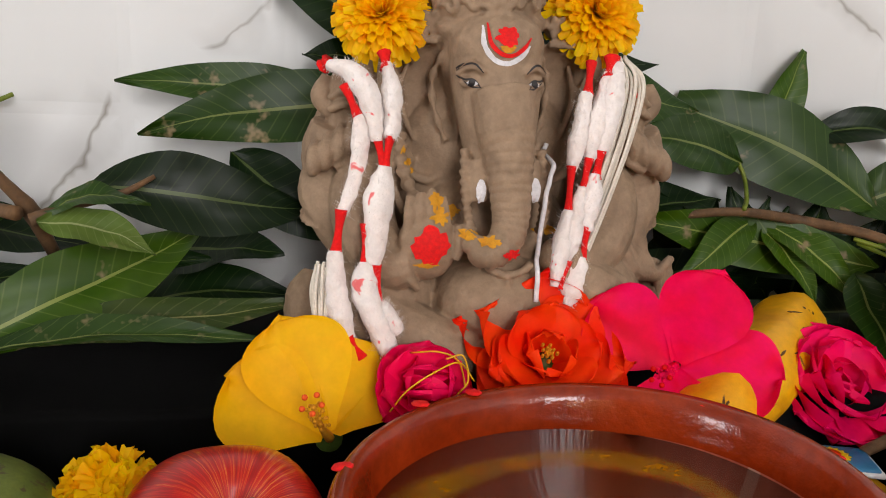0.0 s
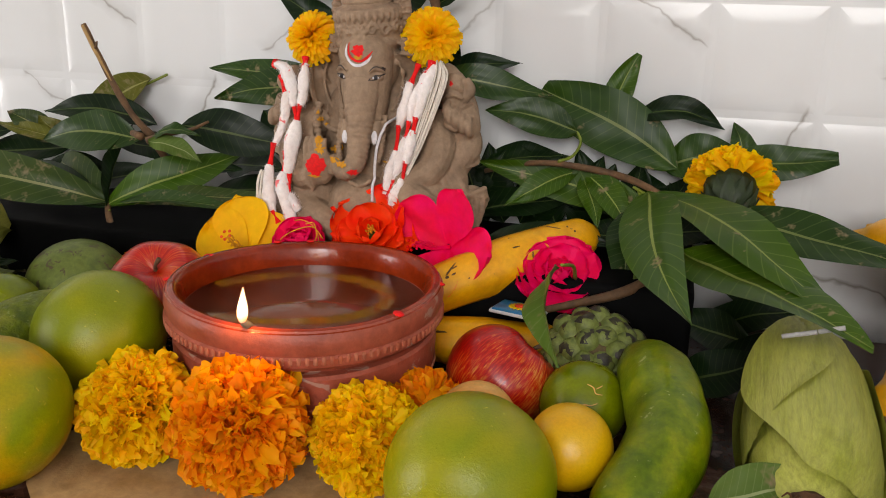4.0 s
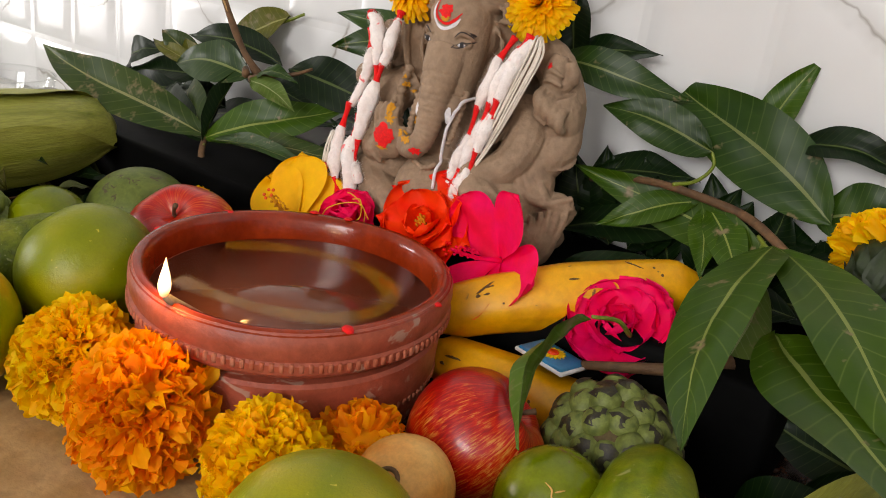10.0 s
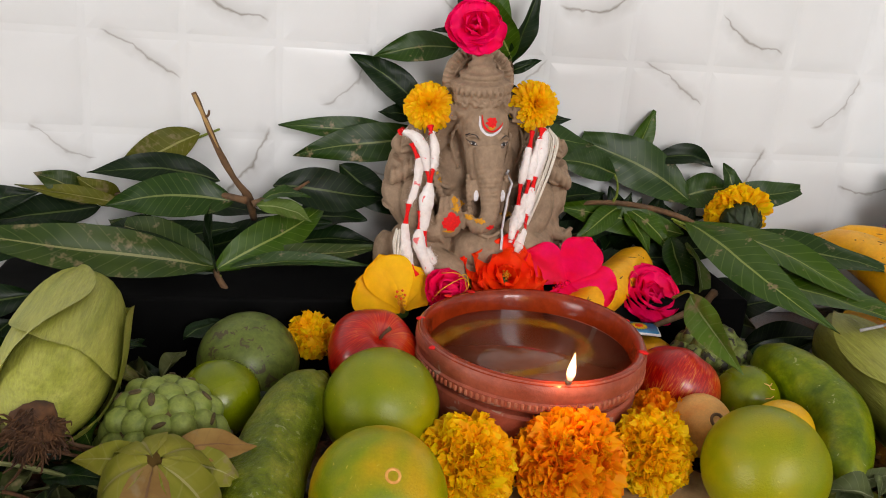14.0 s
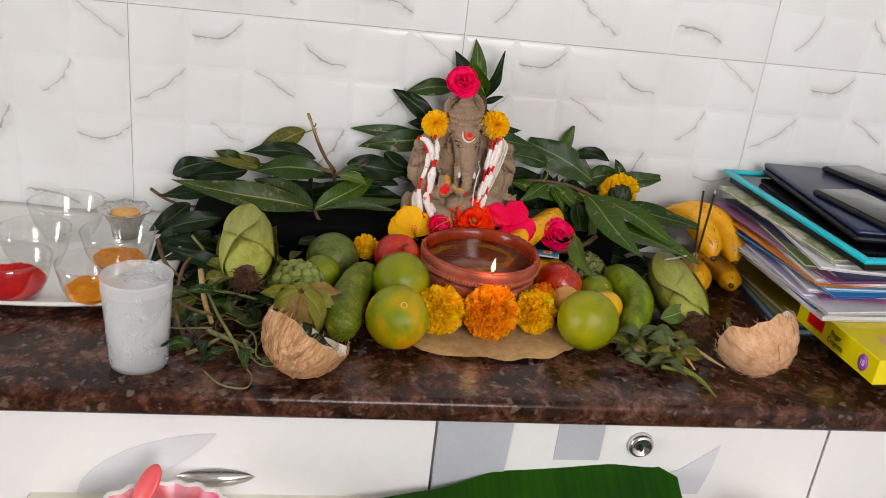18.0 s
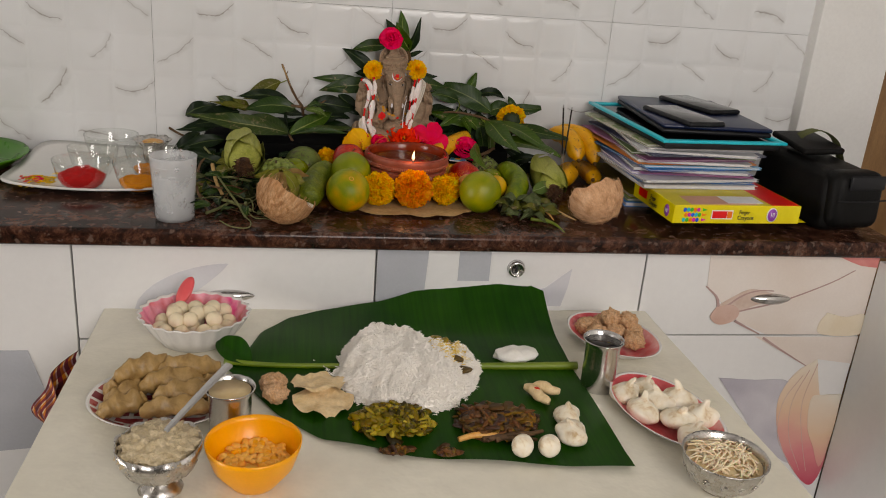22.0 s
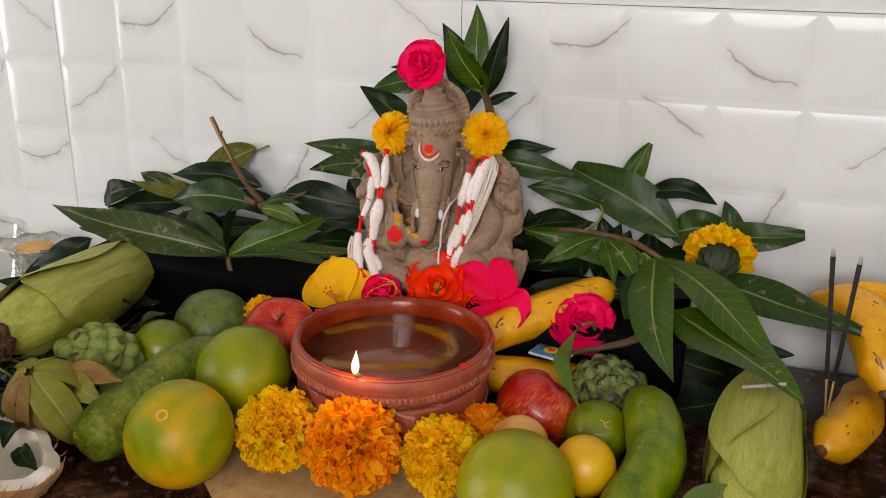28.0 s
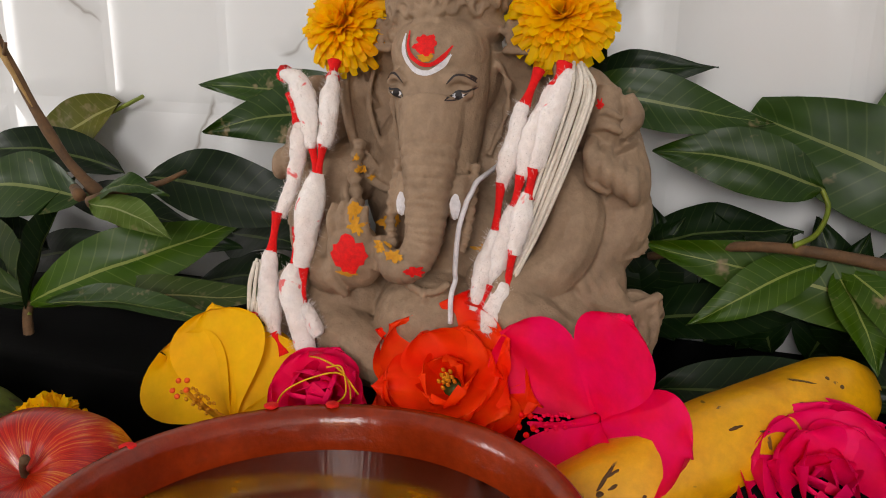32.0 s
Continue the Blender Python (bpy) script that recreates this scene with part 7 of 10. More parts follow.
# low fill leaves past the board's end, coloured as if in shade
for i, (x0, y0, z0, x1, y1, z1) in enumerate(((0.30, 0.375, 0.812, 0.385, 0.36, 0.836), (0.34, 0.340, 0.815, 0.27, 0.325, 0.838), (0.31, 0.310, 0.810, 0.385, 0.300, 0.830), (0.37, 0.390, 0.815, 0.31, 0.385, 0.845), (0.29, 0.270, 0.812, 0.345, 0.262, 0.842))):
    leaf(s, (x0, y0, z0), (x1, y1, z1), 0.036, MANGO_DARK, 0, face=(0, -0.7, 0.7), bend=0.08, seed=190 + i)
twig(s, [(0.268, 0.300, 0.868), (0.250, 0.285, 0.862), (0.228, 0.278, 0.856), (0.205, 0.272, 0.850)], [0.0036, 0.0034, 0.0028, 0.0022], name="loose_twig")

SEPAL_DARK = surface("blackish_sepal", [(0.010, 0.018, 0.006), (0.028, 0.042, 0.014)], 90, 0.6, 0.1, 0.2, 300)
# marigold seen from behind, on its stalk, among the leaves
b = marigold((0.313, 0.361, 0.918), 0.0285, MARI_YELLOW, "orange-yellow marigold seen from its dark sepals on a stalk", (-62, 4, 0), 0.8, 330, reach=0.98)
part("dark_base", lathe([(0.003, -0.024), (0.010, -0.018), (0.0165, -0.006), (0.0175, 0.0), (0.004, 0.003)], 18), SEPAL_DARK, b)
part("stalk", tube([(0, 0, -0.016), (0.001, 0.001, -0.035), (0.004, -0.002, -0.052)], [0.0028, 0.002, 0.002], 8), STALK, b)
for k in range(14):
    a = math.tau * k / 14
    part("sepal", blade((0.003 * math.cos(a), 0.003 * math.sin(a), -0.026), (0.0185 * math.cos(a), 0.0185 * math.sin(a), -0.006), 0.011, (math.cos(a), math.sin(a), -0.6), 0.1, 0.2, 0, 0, k, 0, 7, 5), SEPAL_DARK, b)

# bananas under the rose and in a bunch, with the sticks of incense
def banana(loc, pts, r, label, marks, group="bananas", name="banana"):
    t = thing(name, loc, label, "banana", group)
    o = Vector(loc)
    P = [Vector(p) - o for p in pts]

    def rad(u):
        return r * float(np.interp(u, [0, 0.06, 0.16, 0.5, 0.85, 0.96, 1], [0.30, 0.42, 0.80, 1.0, 0.88, 0.45, 0.22]))
    V, F = tube(P, rad, 20, 36)
    c = spline(P, 36)
    V = [c[min(i // 20, 35)] + (v - c[min(i // 20, 35)]) * (1 + 0.05 * math.cos(5 * (i % 20) / 20 * math.tau)) if i < 720 else v for i, v in enumerate(V)]
    part("peel", (V, F), BANANA_SKIN, t)
    part("tip", tube([P[-1], P[-1] + (P[-1] - P[-2]).normalized() * 0.004], [r * 0.24, r * 0.16], 8), BANANA_MARK, t)
    tree = BVHTree.FromPolygons(V, F)
    for k in range(marks):
        i = random.randrange(5, 31)
        d = Vector((random.random() - 0.5, -0.9, 0.3 + 0.5 * random.random())).normalized()
        hit = tree.ray_cast(c[i] + d * 0.1, -d)
        if hit[0]:
            along = (c[min(i + 1, 35)] - c[i]).normalized()
            q = hit[1].to_track_quat("Z", "Y").to_matrix().to_4x4()
            part("bruise", ball(0.0008 + 0.0055 * random.random() ** 2, 0.0004 + 0.0005 * random.random(), 0.00035, 12, 5, wobble(0.5, 0.0012, k)), BANANA_MARK, t, m=Matrix.Translation(hit[0]) @ q @ Matrix.Rotation(math.atan2(*reversed((q.inverted().to_3x3() @ along).xy)) + (1.2 if k % 4 == 3 else 0.3) * (random.random() - 0.5), 4, "Z"))
    return t


banana((0.17, 0.29, 0.868), [(0.108, 0.254, 0.842), (0.142, 0.278, 0.858), (0.176, 0.306, 0.868), (0.206, 0.338, 0.874), (0.228, 0.366, 0.876)], 0.0185, "ripe yellow banana with brown bruises under the rose", 12)
banana((0.17, 0.255, 0.822), [(0.115, 0.262, 0.826), (0.150, 0.262, 0.826), (0.190, 0.266, 0.825), (0.226, 0.280, 0.824)], 0.0175, "ripe yellow banana lying under another", 6)
banana((0.43, 0.32, 0.87), [(0.395, 0.372, 0.888), (0.424, 0.340, 0.892), (0.436, 0.300, 0.880), (0.438, 0.268, 0.858)], 0.0205, "ripe yellow banana of the bunch", 8)
banana((0.46, 0.32, 0.86), [(0.405, 0.378, 0.892), (0.452, 0.346, 0.896), (0.474, 0.306, 0.880), (0.474, 0.270, 0.852)], 0.0205, "ripe yellow banana at the side of the bunch", 8)
banana((0.41, 0.26, 0.83), [(0.440, 0.350, 0.826), (0.430, 0.300, 0.824), (0.416, 0.255, 0.830), (0.394, 0.218, 0.830)], 0.0195, "greenish banana holding the incense sticks", 5)
banana((0.47, 0.30, 0.82), [(0.462, 0.372, 0.824), (0.478, 0.330, 0.822), (0.480, 0.290, 0.821), (0.470, 0.255, 0.821)], 0.0185, "shaded banana at the bottom of the bunch", 3)
INCENSE = surface("incense_paste", [(0.012, 0.010, 0.009), (0.03, 0.025, 0.022)], 200, 0.95, 0.03, 0.5, 900)
ASH = surface("grey_ash", [(0.36, 0.35, 0.34), (0.48, 0.47, 0.46)], 300, 0.95, 0.03, 0.5, 900)
for top, foot in (((0.381, 0.233, 0.975), (0.396, 0.240, 0.846)), ((0.399, 0.234, 0.971), (0.397, 0.240, 0.846))):
    t = thing("incense_stick", foot, "burning black incense stick stuck in a banana", "incense", "incense sticks")
    d = Vector(top) - Vector(foot)
    part("stick", tube([(0, 0, 0), d * 0.3], 0.0008, 6, smooth=False), BAMBOO, t)
    part("paste", tube([d * 0.24, d * 0.96], [0.0015, 0.0017], 8, smooth=False), INCENSE, t)
    part("ash_tip", tube([d * 0.96, d], [0.0016, 0.0011], 8, smooth=False), ASH, t)

# the leaf that hangs over the custard apple
ROSE_LEAF = leaf_material("spotted_rose_leaf", (0.075, 0.120, 0.030), (0.13, 0.19, 0.055), (0.22, 0.28, 0.12), 0.4, 9, 1.4)
s = branch("rose_leaf", (0.217, 0.205, 0.872), "green rose leaf lying on the custard apple", "")
leaf(s, (0.217, 0.243, 0.890), (0.226, 0.172, 0.858), 0.030, ROSE_LEAF, 0, face=(-0.86, -0.2, 0.45), bend=0.12, fold=0.75, seed=90)
twig(s, [(0.217, 0.243, 0.890), (0.222, 0.262, 0.884), (0.222, 0.282, 0.870)], [0.0009, 0.0011, 0.0013], STALK)

# two pieces of fallen incense ash on the leaf over the corn
t = thing("incense_ash", (0.3347, 0.203, 0.8775), "two pale grey pieces of fallen incense ash", "ash")
part("ash_piece", tube([(0, 0, 0), (0.0075, -0.0022, 0.003), (0.0150, -0.0046, 0.0062)], 0.0013, 8, smooth=False), ASH, t)
part("ash_piece", tube([(0.0156, -0.0047, 0.0064), (0.0265, -0.0080, 0.0112)], 0.0013, 8, smooth=False), ASH, t)

# small printed packet between the bananas and the lamp
INK_WHITE = surface("white_foil_edge", [(0.70, 0.70, 0.70), (0.80, 0.80, 0.80)], 60, 0.3, 0.05, 0.2, 200)
PK_BLUE = surface("packet_blue", [(0.03, 0.13, 0.27), (0.06, 0.20, 0.36)], 60, 0.3, 0.05, 0.1, 200)
PK_YELLOW = surface("packet_yellow", [(0.75, 0.50, 0.05), (0.80, 0.60, 0.12)], 60, 0.3, 0.05, 0.1, 200)
PK_RED = surface("packet_red", [(0.55, 0.06, 0.03), (0.66, 0.10, 0.05)], 60, 0.3, 0.05, 0.1, 200)
t = thing("printed_packet", (0.190, 0.268, 0.8475), "small blue foil packet with a yellow sun emblem", "packet", rz=-14, rx=-2)
part("white_edge", box(0.0325, 0.0215, 0.0022, 0.0008, (0, 0, 0.0006)), INK_WHITE, t)
part("pouch", box(0.030, 0.020, 0.004, 0.0012), PK_BLUE, t)
star = [((0.0068 if k % 2 else 0.0050) * math.cos(math.tau * k / 32), (0.0068 if k % 2 else 0.0050) * math.sin(math.tau * k / 32)) for k in range(32)]
part("sun_emblem", sheet(star, 0.0047, 0.0006, "z"), PK_YELLOW, t, smooth=False)
part("emblem_heart", lathe([(0.0033, 0.0047), (0.0031, 0.0052), (0.0001, 0.0053)], 20), PK_RED, t)

# split husk pod, twigs and creeper around the coconut
s = branch("leaf_pod", (-0.147, 0.082, 0.840), "half-dried olive pod with brown-edged leaves", "")
POD = leaf_material("half_dry_leaf", (0.15, 0.155, 0.04), (0.25, 0.23, 0.075), (0.30, 0.27, 0.12), 0.55, 6, 0.7)
PODB = leaf_material("browned_leaf", (0.16, 0.09, 0.04), (0.27, 0.19, 0.09), (0.12, 0.06, 0.03), 0.6, 8, 0.8)
P0 = (-0.149, 0.088, 0.858)


def bract(k, wide, reach, lift):
    """A husk bract that wraps the pod from its stalk downwards."""
    def at(u, v):
        th = 0.12 + reach * u
        ph = k * 1.2566 + 0.4 + (v - 0.5) * 2 * wide * math.sin(math.pi * (0.10 + 0.86 * u)) ** 0.8 / max(0.35, math.sin(th))
        r = 0.0255 * (1 + lift * u ** 3 + 0.05 * (2 * abs(v - 0.5)) ** 2 - 0.06 * math.exp(-((v - 0.5) / 0.04) ** 2))
        return r * math.sin(th) * math.cos(ph), r * math.sin(th) * math.sin(ph), 1.22 * r * math.cos(th)
    V, F = grid(14, 13, at)
    return V, F, [(i // 13 / 13, i % 13 / 12) for i in range(len(V))]


POD_M = pose(-0.003, 0.000, -0.002, 24, -8, 20) @ Matrix.Scale(1.15, 4)
part("pod", ball(0.0235, 0.0235, 0.028, 24, 14, wobble(0.08, 0.02, 4)), PODB, s, m=POD_M)
for k in range(5):
    part("bract", bract(k, 0.46, 2.1, 0.10 + 0.08 * (k % 2)), POD if k != 3 else PODB, s, "olive bract with a pale seam", m=POD_M @ Matrix.Scale(1.01 + 0.012 * (k % 2), 4))
leaf(s, P0, (-0.106, 0.086, 0.842), 0.026, POD, 0, face=(0.2, -0.7, 0.7), bend=0.14, fold=-0.1, seed=103)
leaf(s, P0, (-0.102, 0.106, 0.854), 0.024, PODB, 0, face=(0, -0.6, 0.8), bend=0.14, fold=-0.1, seed=104)
leaf(s, P0, (-0.196, 0.098, 0.850), 0.024, POD, 0, face=(-0.3, -0.7, 0.6), bend=0.14, fold=-0.1, seed=105)
twig(s, [(-0.158, 0.100, 0.858), (-0.155, 0.094, 0.866), (-0.148, 0.090, 0.870)], [0.0014, 0.0018], STEM)

HUSK_LEAF = leaf_material("withered_grey_leaf", (0.030, 0.036, 0.014), (0.075, 0.080, 0.036), (0.16, 0.16, 0.08), 0.55, 10, 0.6)
VINE = surface("green_creeper_stem", [(0.10, 0.11, 0.045), (0.22, 0.22, 0.11)], 90, 0.6, 0.1, 0.3, 300)
s = branch("creeper_cuttings", (-0.245, 0.06, 0.806), "tangle of creeper stems and leaves beside the coconut", "")
for i in range(70):
    x, y = -0.252 + 0.070 * random.random(), 0.045 + 0.19 * random.random()
    a, L = random.random() * math.tau, 0.04 + 0.05 * random.random()
    pts, z = [], 0.804 + 0.045 * random.random() * min(1, (y + 0.02) / 0.12)
    for k in range(5):
        pts.append((x, y, z))
        a += 1.3 * (random.random() - 0.5)
        x, y, z = x + L / 4 * math.cos(a), max(0.005, y + L / 4 * math.sin(a)), max(0.8025, z + 0.012 * (random.random() - 0.5))
    if i % 2:
        twig(s, pts, [0.0012, 0.0010, 0.0006], (VINE, STEM, HUSK_DRY)[i % 3], "creeper_stem")
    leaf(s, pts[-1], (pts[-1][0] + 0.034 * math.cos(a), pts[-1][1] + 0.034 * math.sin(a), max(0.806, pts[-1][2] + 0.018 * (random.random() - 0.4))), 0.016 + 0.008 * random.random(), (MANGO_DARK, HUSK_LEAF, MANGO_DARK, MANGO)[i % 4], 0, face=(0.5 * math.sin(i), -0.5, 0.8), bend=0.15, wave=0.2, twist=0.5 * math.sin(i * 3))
# more leaves in the tangle; the near-black ones have shade in their colour
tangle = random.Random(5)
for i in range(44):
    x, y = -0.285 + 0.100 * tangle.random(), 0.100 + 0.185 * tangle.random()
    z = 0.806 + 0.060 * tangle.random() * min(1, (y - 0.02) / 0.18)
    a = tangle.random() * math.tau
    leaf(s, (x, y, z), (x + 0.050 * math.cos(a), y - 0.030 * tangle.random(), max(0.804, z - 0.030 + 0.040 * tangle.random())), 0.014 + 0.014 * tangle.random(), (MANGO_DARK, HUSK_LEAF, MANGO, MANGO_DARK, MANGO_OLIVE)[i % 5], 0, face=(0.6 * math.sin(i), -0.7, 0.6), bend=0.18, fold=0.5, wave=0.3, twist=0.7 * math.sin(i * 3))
for pts, r, m in (([(-0.268, 0.040, 0.806), (-0.290, 0.090, 0.830), (-0.290, 0.150, 0.858), (-0.270, 0.180, 0.866)], 0.0024, STEM), ([(-0.268, 0.130, 0.862), (-0.258, 0.090, 0.842), (-0.246, 0.060, 0.830)], 0.0034, BAMBOO), ([(-0.270, 0.030, 0.806), (-0.250, 0.040, 0.812), (-0.228, 0.052, 0.822)], 0.0026, VINE), ([(-0.250, 0.050, 0.826), (-0.215, 0.034, 0.820), (-0.196, 0.030, 0.812)], 0.0030, VINE), ([(-0.205, 0.040, 0.806), (-0.206, 0.030, 0.826)], 0.0034, VINE), ([(-0.290, 0.210, 0.872), (-0.268, 0.195, 0.850), (-0.262, 0.160, 0.836)], 0.0020, VINE), ([(-0.310, 0.170, 0.812), (-0.296, 0.110, 0.822), (-0.268, 0.060, 0.816)], 0.0018, STEM)):
    twig(s, pts, [r, r * 0.9, r * 0.8], m, "cut_stem")
twig(s, [(-0.255, 0.095, 0.850), (-0.240, 0.060, 0.842), (-0.218, 0.030, 0.822), (-0.205, 0.008, 0.808)], [0.0016, 0.0020, 0.0022], VINE, "creeper_stem")
twig(s, [(-0.285, 0.090, 0.838), (-0.268, 0.068, 0.842), (-0.245, 0.060, 0.840)], [0.0022, 0.0018], STEM, "creeper_stem")
twig(s, [(-0.245, -0.005, 0.806), (-0.225, -0.025, 0.803), (-0.200, -0.030, 0.803), (-0.195, -0.012, 0.806), (-0.205, 0.000, 0.812)], [0.0011, 0.0008], VINE, "tendril")
twig(s, [(-0.330, 0.20, 0.868), (-0.315, 0.17, 0.850), (-0.290, 0.15, 0.838)], [0.0030, 0.0018], STEM, "creeper_stem")
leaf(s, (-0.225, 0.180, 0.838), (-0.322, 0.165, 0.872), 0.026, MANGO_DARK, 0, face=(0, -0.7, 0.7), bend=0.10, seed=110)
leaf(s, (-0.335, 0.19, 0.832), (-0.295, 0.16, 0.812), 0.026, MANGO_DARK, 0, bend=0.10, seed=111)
# leaves added to fill the dark gap, their colour standing in for shade
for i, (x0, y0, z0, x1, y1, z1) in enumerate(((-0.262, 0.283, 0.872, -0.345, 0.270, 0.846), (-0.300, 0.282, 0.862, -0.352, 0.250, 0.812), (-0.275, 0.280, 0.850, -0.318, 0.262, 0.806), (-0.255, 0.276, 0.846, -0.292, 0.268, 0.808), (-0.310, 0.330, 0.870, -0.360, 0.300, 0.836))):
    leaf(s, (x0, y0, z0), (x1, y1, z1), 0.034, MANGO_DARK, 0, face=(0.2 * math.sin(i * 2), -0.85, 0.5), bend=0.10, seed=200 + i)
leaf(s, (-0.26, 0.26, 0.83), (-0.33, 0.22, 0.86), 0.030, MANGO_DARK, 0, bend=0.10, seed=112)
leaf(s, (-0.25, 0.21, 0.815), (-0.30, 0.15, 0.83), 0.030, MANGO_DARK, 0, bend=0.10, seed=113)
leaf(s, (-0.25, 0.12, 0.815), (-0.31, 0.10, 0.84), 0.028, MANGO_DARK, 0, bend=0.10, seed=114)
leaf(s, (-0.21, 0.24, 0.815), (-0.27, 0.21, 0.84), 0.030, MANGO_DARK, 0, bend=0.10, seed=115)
twig(s, [(-0.379, 0.412, 0.858), (-0.355, 0.400, 0.848), (-0.330, 0.385, 0.846), (-0.300, 0.37, 0.85)], [0.0026, 0.002, 0.002], STEM, "dark_twig")

# limp herb bunch beside the coconut, with dry strips
s = branch("herb_bunch", (0.275, 0.075, 0.806), "bunch of limp grey-green leaves and dry strips on the counter", "")
HERB = leaf_material("limp_herb_leaf", (0.050, 0.064, 0.028), (0.125, 0.140, 0.072), (0.24, 0.25, 0.15), 0.6, 9, 0.6)
for i in range(30):
    a = random.random() * math.tau
    x, y, z = 0.235 + 0.075 * random.random(), 0.045 + 0.055 * random.random(), 0.804 + 0.020 * random.random()
    leaf(s, (x, y, z), (x + 0.044 * math.cos(a), y + 0.036 * math.sin(a), max(0.803, z + 0.024 * (random.random() - 0.45))), 0.013 + 0.010 * random.random(), (HERB, MANGO_OLIVE, HERB)[i % 3], 0, face=(0.6 * math.cos(a * 2), -0.5, 0.8), bend=0.25, fold=0.7, wave=0.4, twist=0.6 * math.sin(i))
leaf(s, (0.300, 0.105, 0.838), (0.345, 0.112, 0.848), 0.030, LEAF_PALE, 0, face=(0, -0.7, 0.7), bend=0.15, wave=0.2, seed=120)
for pts, m in (([(0.300, 0.090, 0.822), (0.318, 0.060, 0.814), (0.326, 0.035, 0.806)], TAN_SKIN), ([(0.310, 0.040, 0.806), (0.325, 0.015, 0.804), (0.330, -0.020, 0.803)], STALK), ([(0.285, 0.040, 0.806), (0.310, 0.032, 0.805), (0.325, 0.018, 0.804)], STALK), ([(0.330, 0.110, 0.812), (0.350, 0.070, 0.808), (0.370, 0.045, 0.804)], DRY_LEAF), ([(0.395, 0.110, 0.84), (0.392, 0.095, 0.826), (0.395, 0.08, 0.81)], STALK)):
    twig(s, pts, [0.003, 0.0026, 0.0008], m, "dry_strip")
for i in range(24):
    a = random.random() * math.tau
    p = Vector((0.325 + 0.05 * (random.random() - 0.5), 0.095 + 0.04 * (random.random() - 0.5), 0.806 + 0.012 * random.random()))
    q = p + Vector((0.02 * math.cos(a), 0.02 * math.sin(a), 0.008 * (random.random() - 0.3)))
    twig(s, [p, (p + q) / 2 + Vector((0, 0, 0.004)), q], [0.0007, 0.0004], HUSK_DRY, "dry_fibre")

# ---- books, crayon box, tablet, phones and bag at the end of the counter ----
PAGE = surface("page_edges", [(0.66, 0.64, 0.62), (0.80, 0.78, 0.76)], 60, 0.8, 0.05, 0.4, 500, 0.0005, grain=0.2, stretch=(1, 1, 30))
COVERS = [surface("book_cover_" + n, c, 8, 0.35, 0.08, 0.05, 200, grain=0.08) for n, c in (
    ("white", [(0.66, 0.66, 0.68), (0.78, 0.78, 0.79)]), ("blue", [(0.01, 0.13, 0.42), (0.03, 0.22, 0.55)]),
    ("mauve", [(0.30, 0.11, 0.24), (0.42, 0.20, 0.34)]), ("orange", [(0.65, 0.22, 0.05), (0.72, 0.36, 0.14)]),
    ("green", [(0.13, 0.28, 0.09), (0.40, 0.42, 0.22)]), ("lilac", [(0.50, 0.45, 0.66), (0.62, 0.58, 0.74)]),
    ("olive", [(0.24, 0.20, 0.03), (0.34, 0.28, 0.07)]), ("sky", [(0.20, 0.44, 0.66), (0.34, 0.56, 0.72)]))]


def book(name, cx, cy, z, w, d, h, rz, cover, label, sag=0.0):
    """A soft book: a block of pages between two covers, with a folded spine."""
    t = thing(name, (cx, cy, z), label, "book", "books and papers in the stack", rz)

    def bent(geo):
        V = [Vector((v[0], v[1], v[2] + sag * (max(0, abs(v[0]) / w - 0.25) * 2) ** 2 * (1 if v[0] < 0 else 0.4))) for v in geo[0]]
        return V, geo[1]

    def block(sx, sy, z0, z1, ox=0.0):
        xs = [ox + (i / 8 - 0.5) * sx for i in range(9)]
        V = [(x, y, zz) for x in xs for y, zz in ((-sy / 2, z0), (sy / 2, z0), (sy / 2, z1), (-sy / 2, z1))]
        F = [(4 * i + k, 4 * i + (k + 1) % 4, 4 * i + 4 + (k + 1) % 4, 4 * i + 4 + k) for i in range(8) for k in range(4)] + [(0, 3, 2, 1), (32, 33, 34, 35)]
        return bent((V, F))
    part("page_block", block(w - 0.006, d - 0.008, 0.0005, h - 0.0005), PAGE, t, smooth=False)
    part("back_cover", block(w, d, 0, 0.0005), cover, t, smooth=False)
    part("front_cover", block(w, d, h - 0.0005, h), cover, t, smooth=False)
    return t


LOW = [(0.0085, 1, 2, "blue exercise book at the bottom of the stack"), (0.0055, 4, 5, "green printed workbook"), (0.0072, 6, 8, "olive covered workbook")]
zz = COUNTER
for h, c, rz, lab in LOW:
    book("exercise_book", 0.622, 0.250 + 0.004 * rz, zz, 0.225, 0.235, h, rz - 6, COVERS[c], lab if "stack" in lab else lab + " in the low stack")
    zz += h + 0.0002
BOX_Z = zz
COVERS.append(surface("book_cover_red", [(0.50, 0.04, 0.04), (0.62, 0.10, 0.09)], 8, 0.35, 0.08, 0.05, 200, grain=0.08))
COVERS.append(surface("book_cover_botanic", [(0.66, 0.62, 0.52), (0.74, 0.70, 0.60), (0.24, 0.30, 0.12), (0.70, 0.66, 0.56)], 26, 0.35, 0.08, 0.05, 200, grain=0.1))
COVERS.append(surface("book_cover_navy", [(0.010, 0.012, 0.06), (0.02, 0.03, 0.11)], 8, 0.35, 0.08, 0.05, 200, grain=0.08))
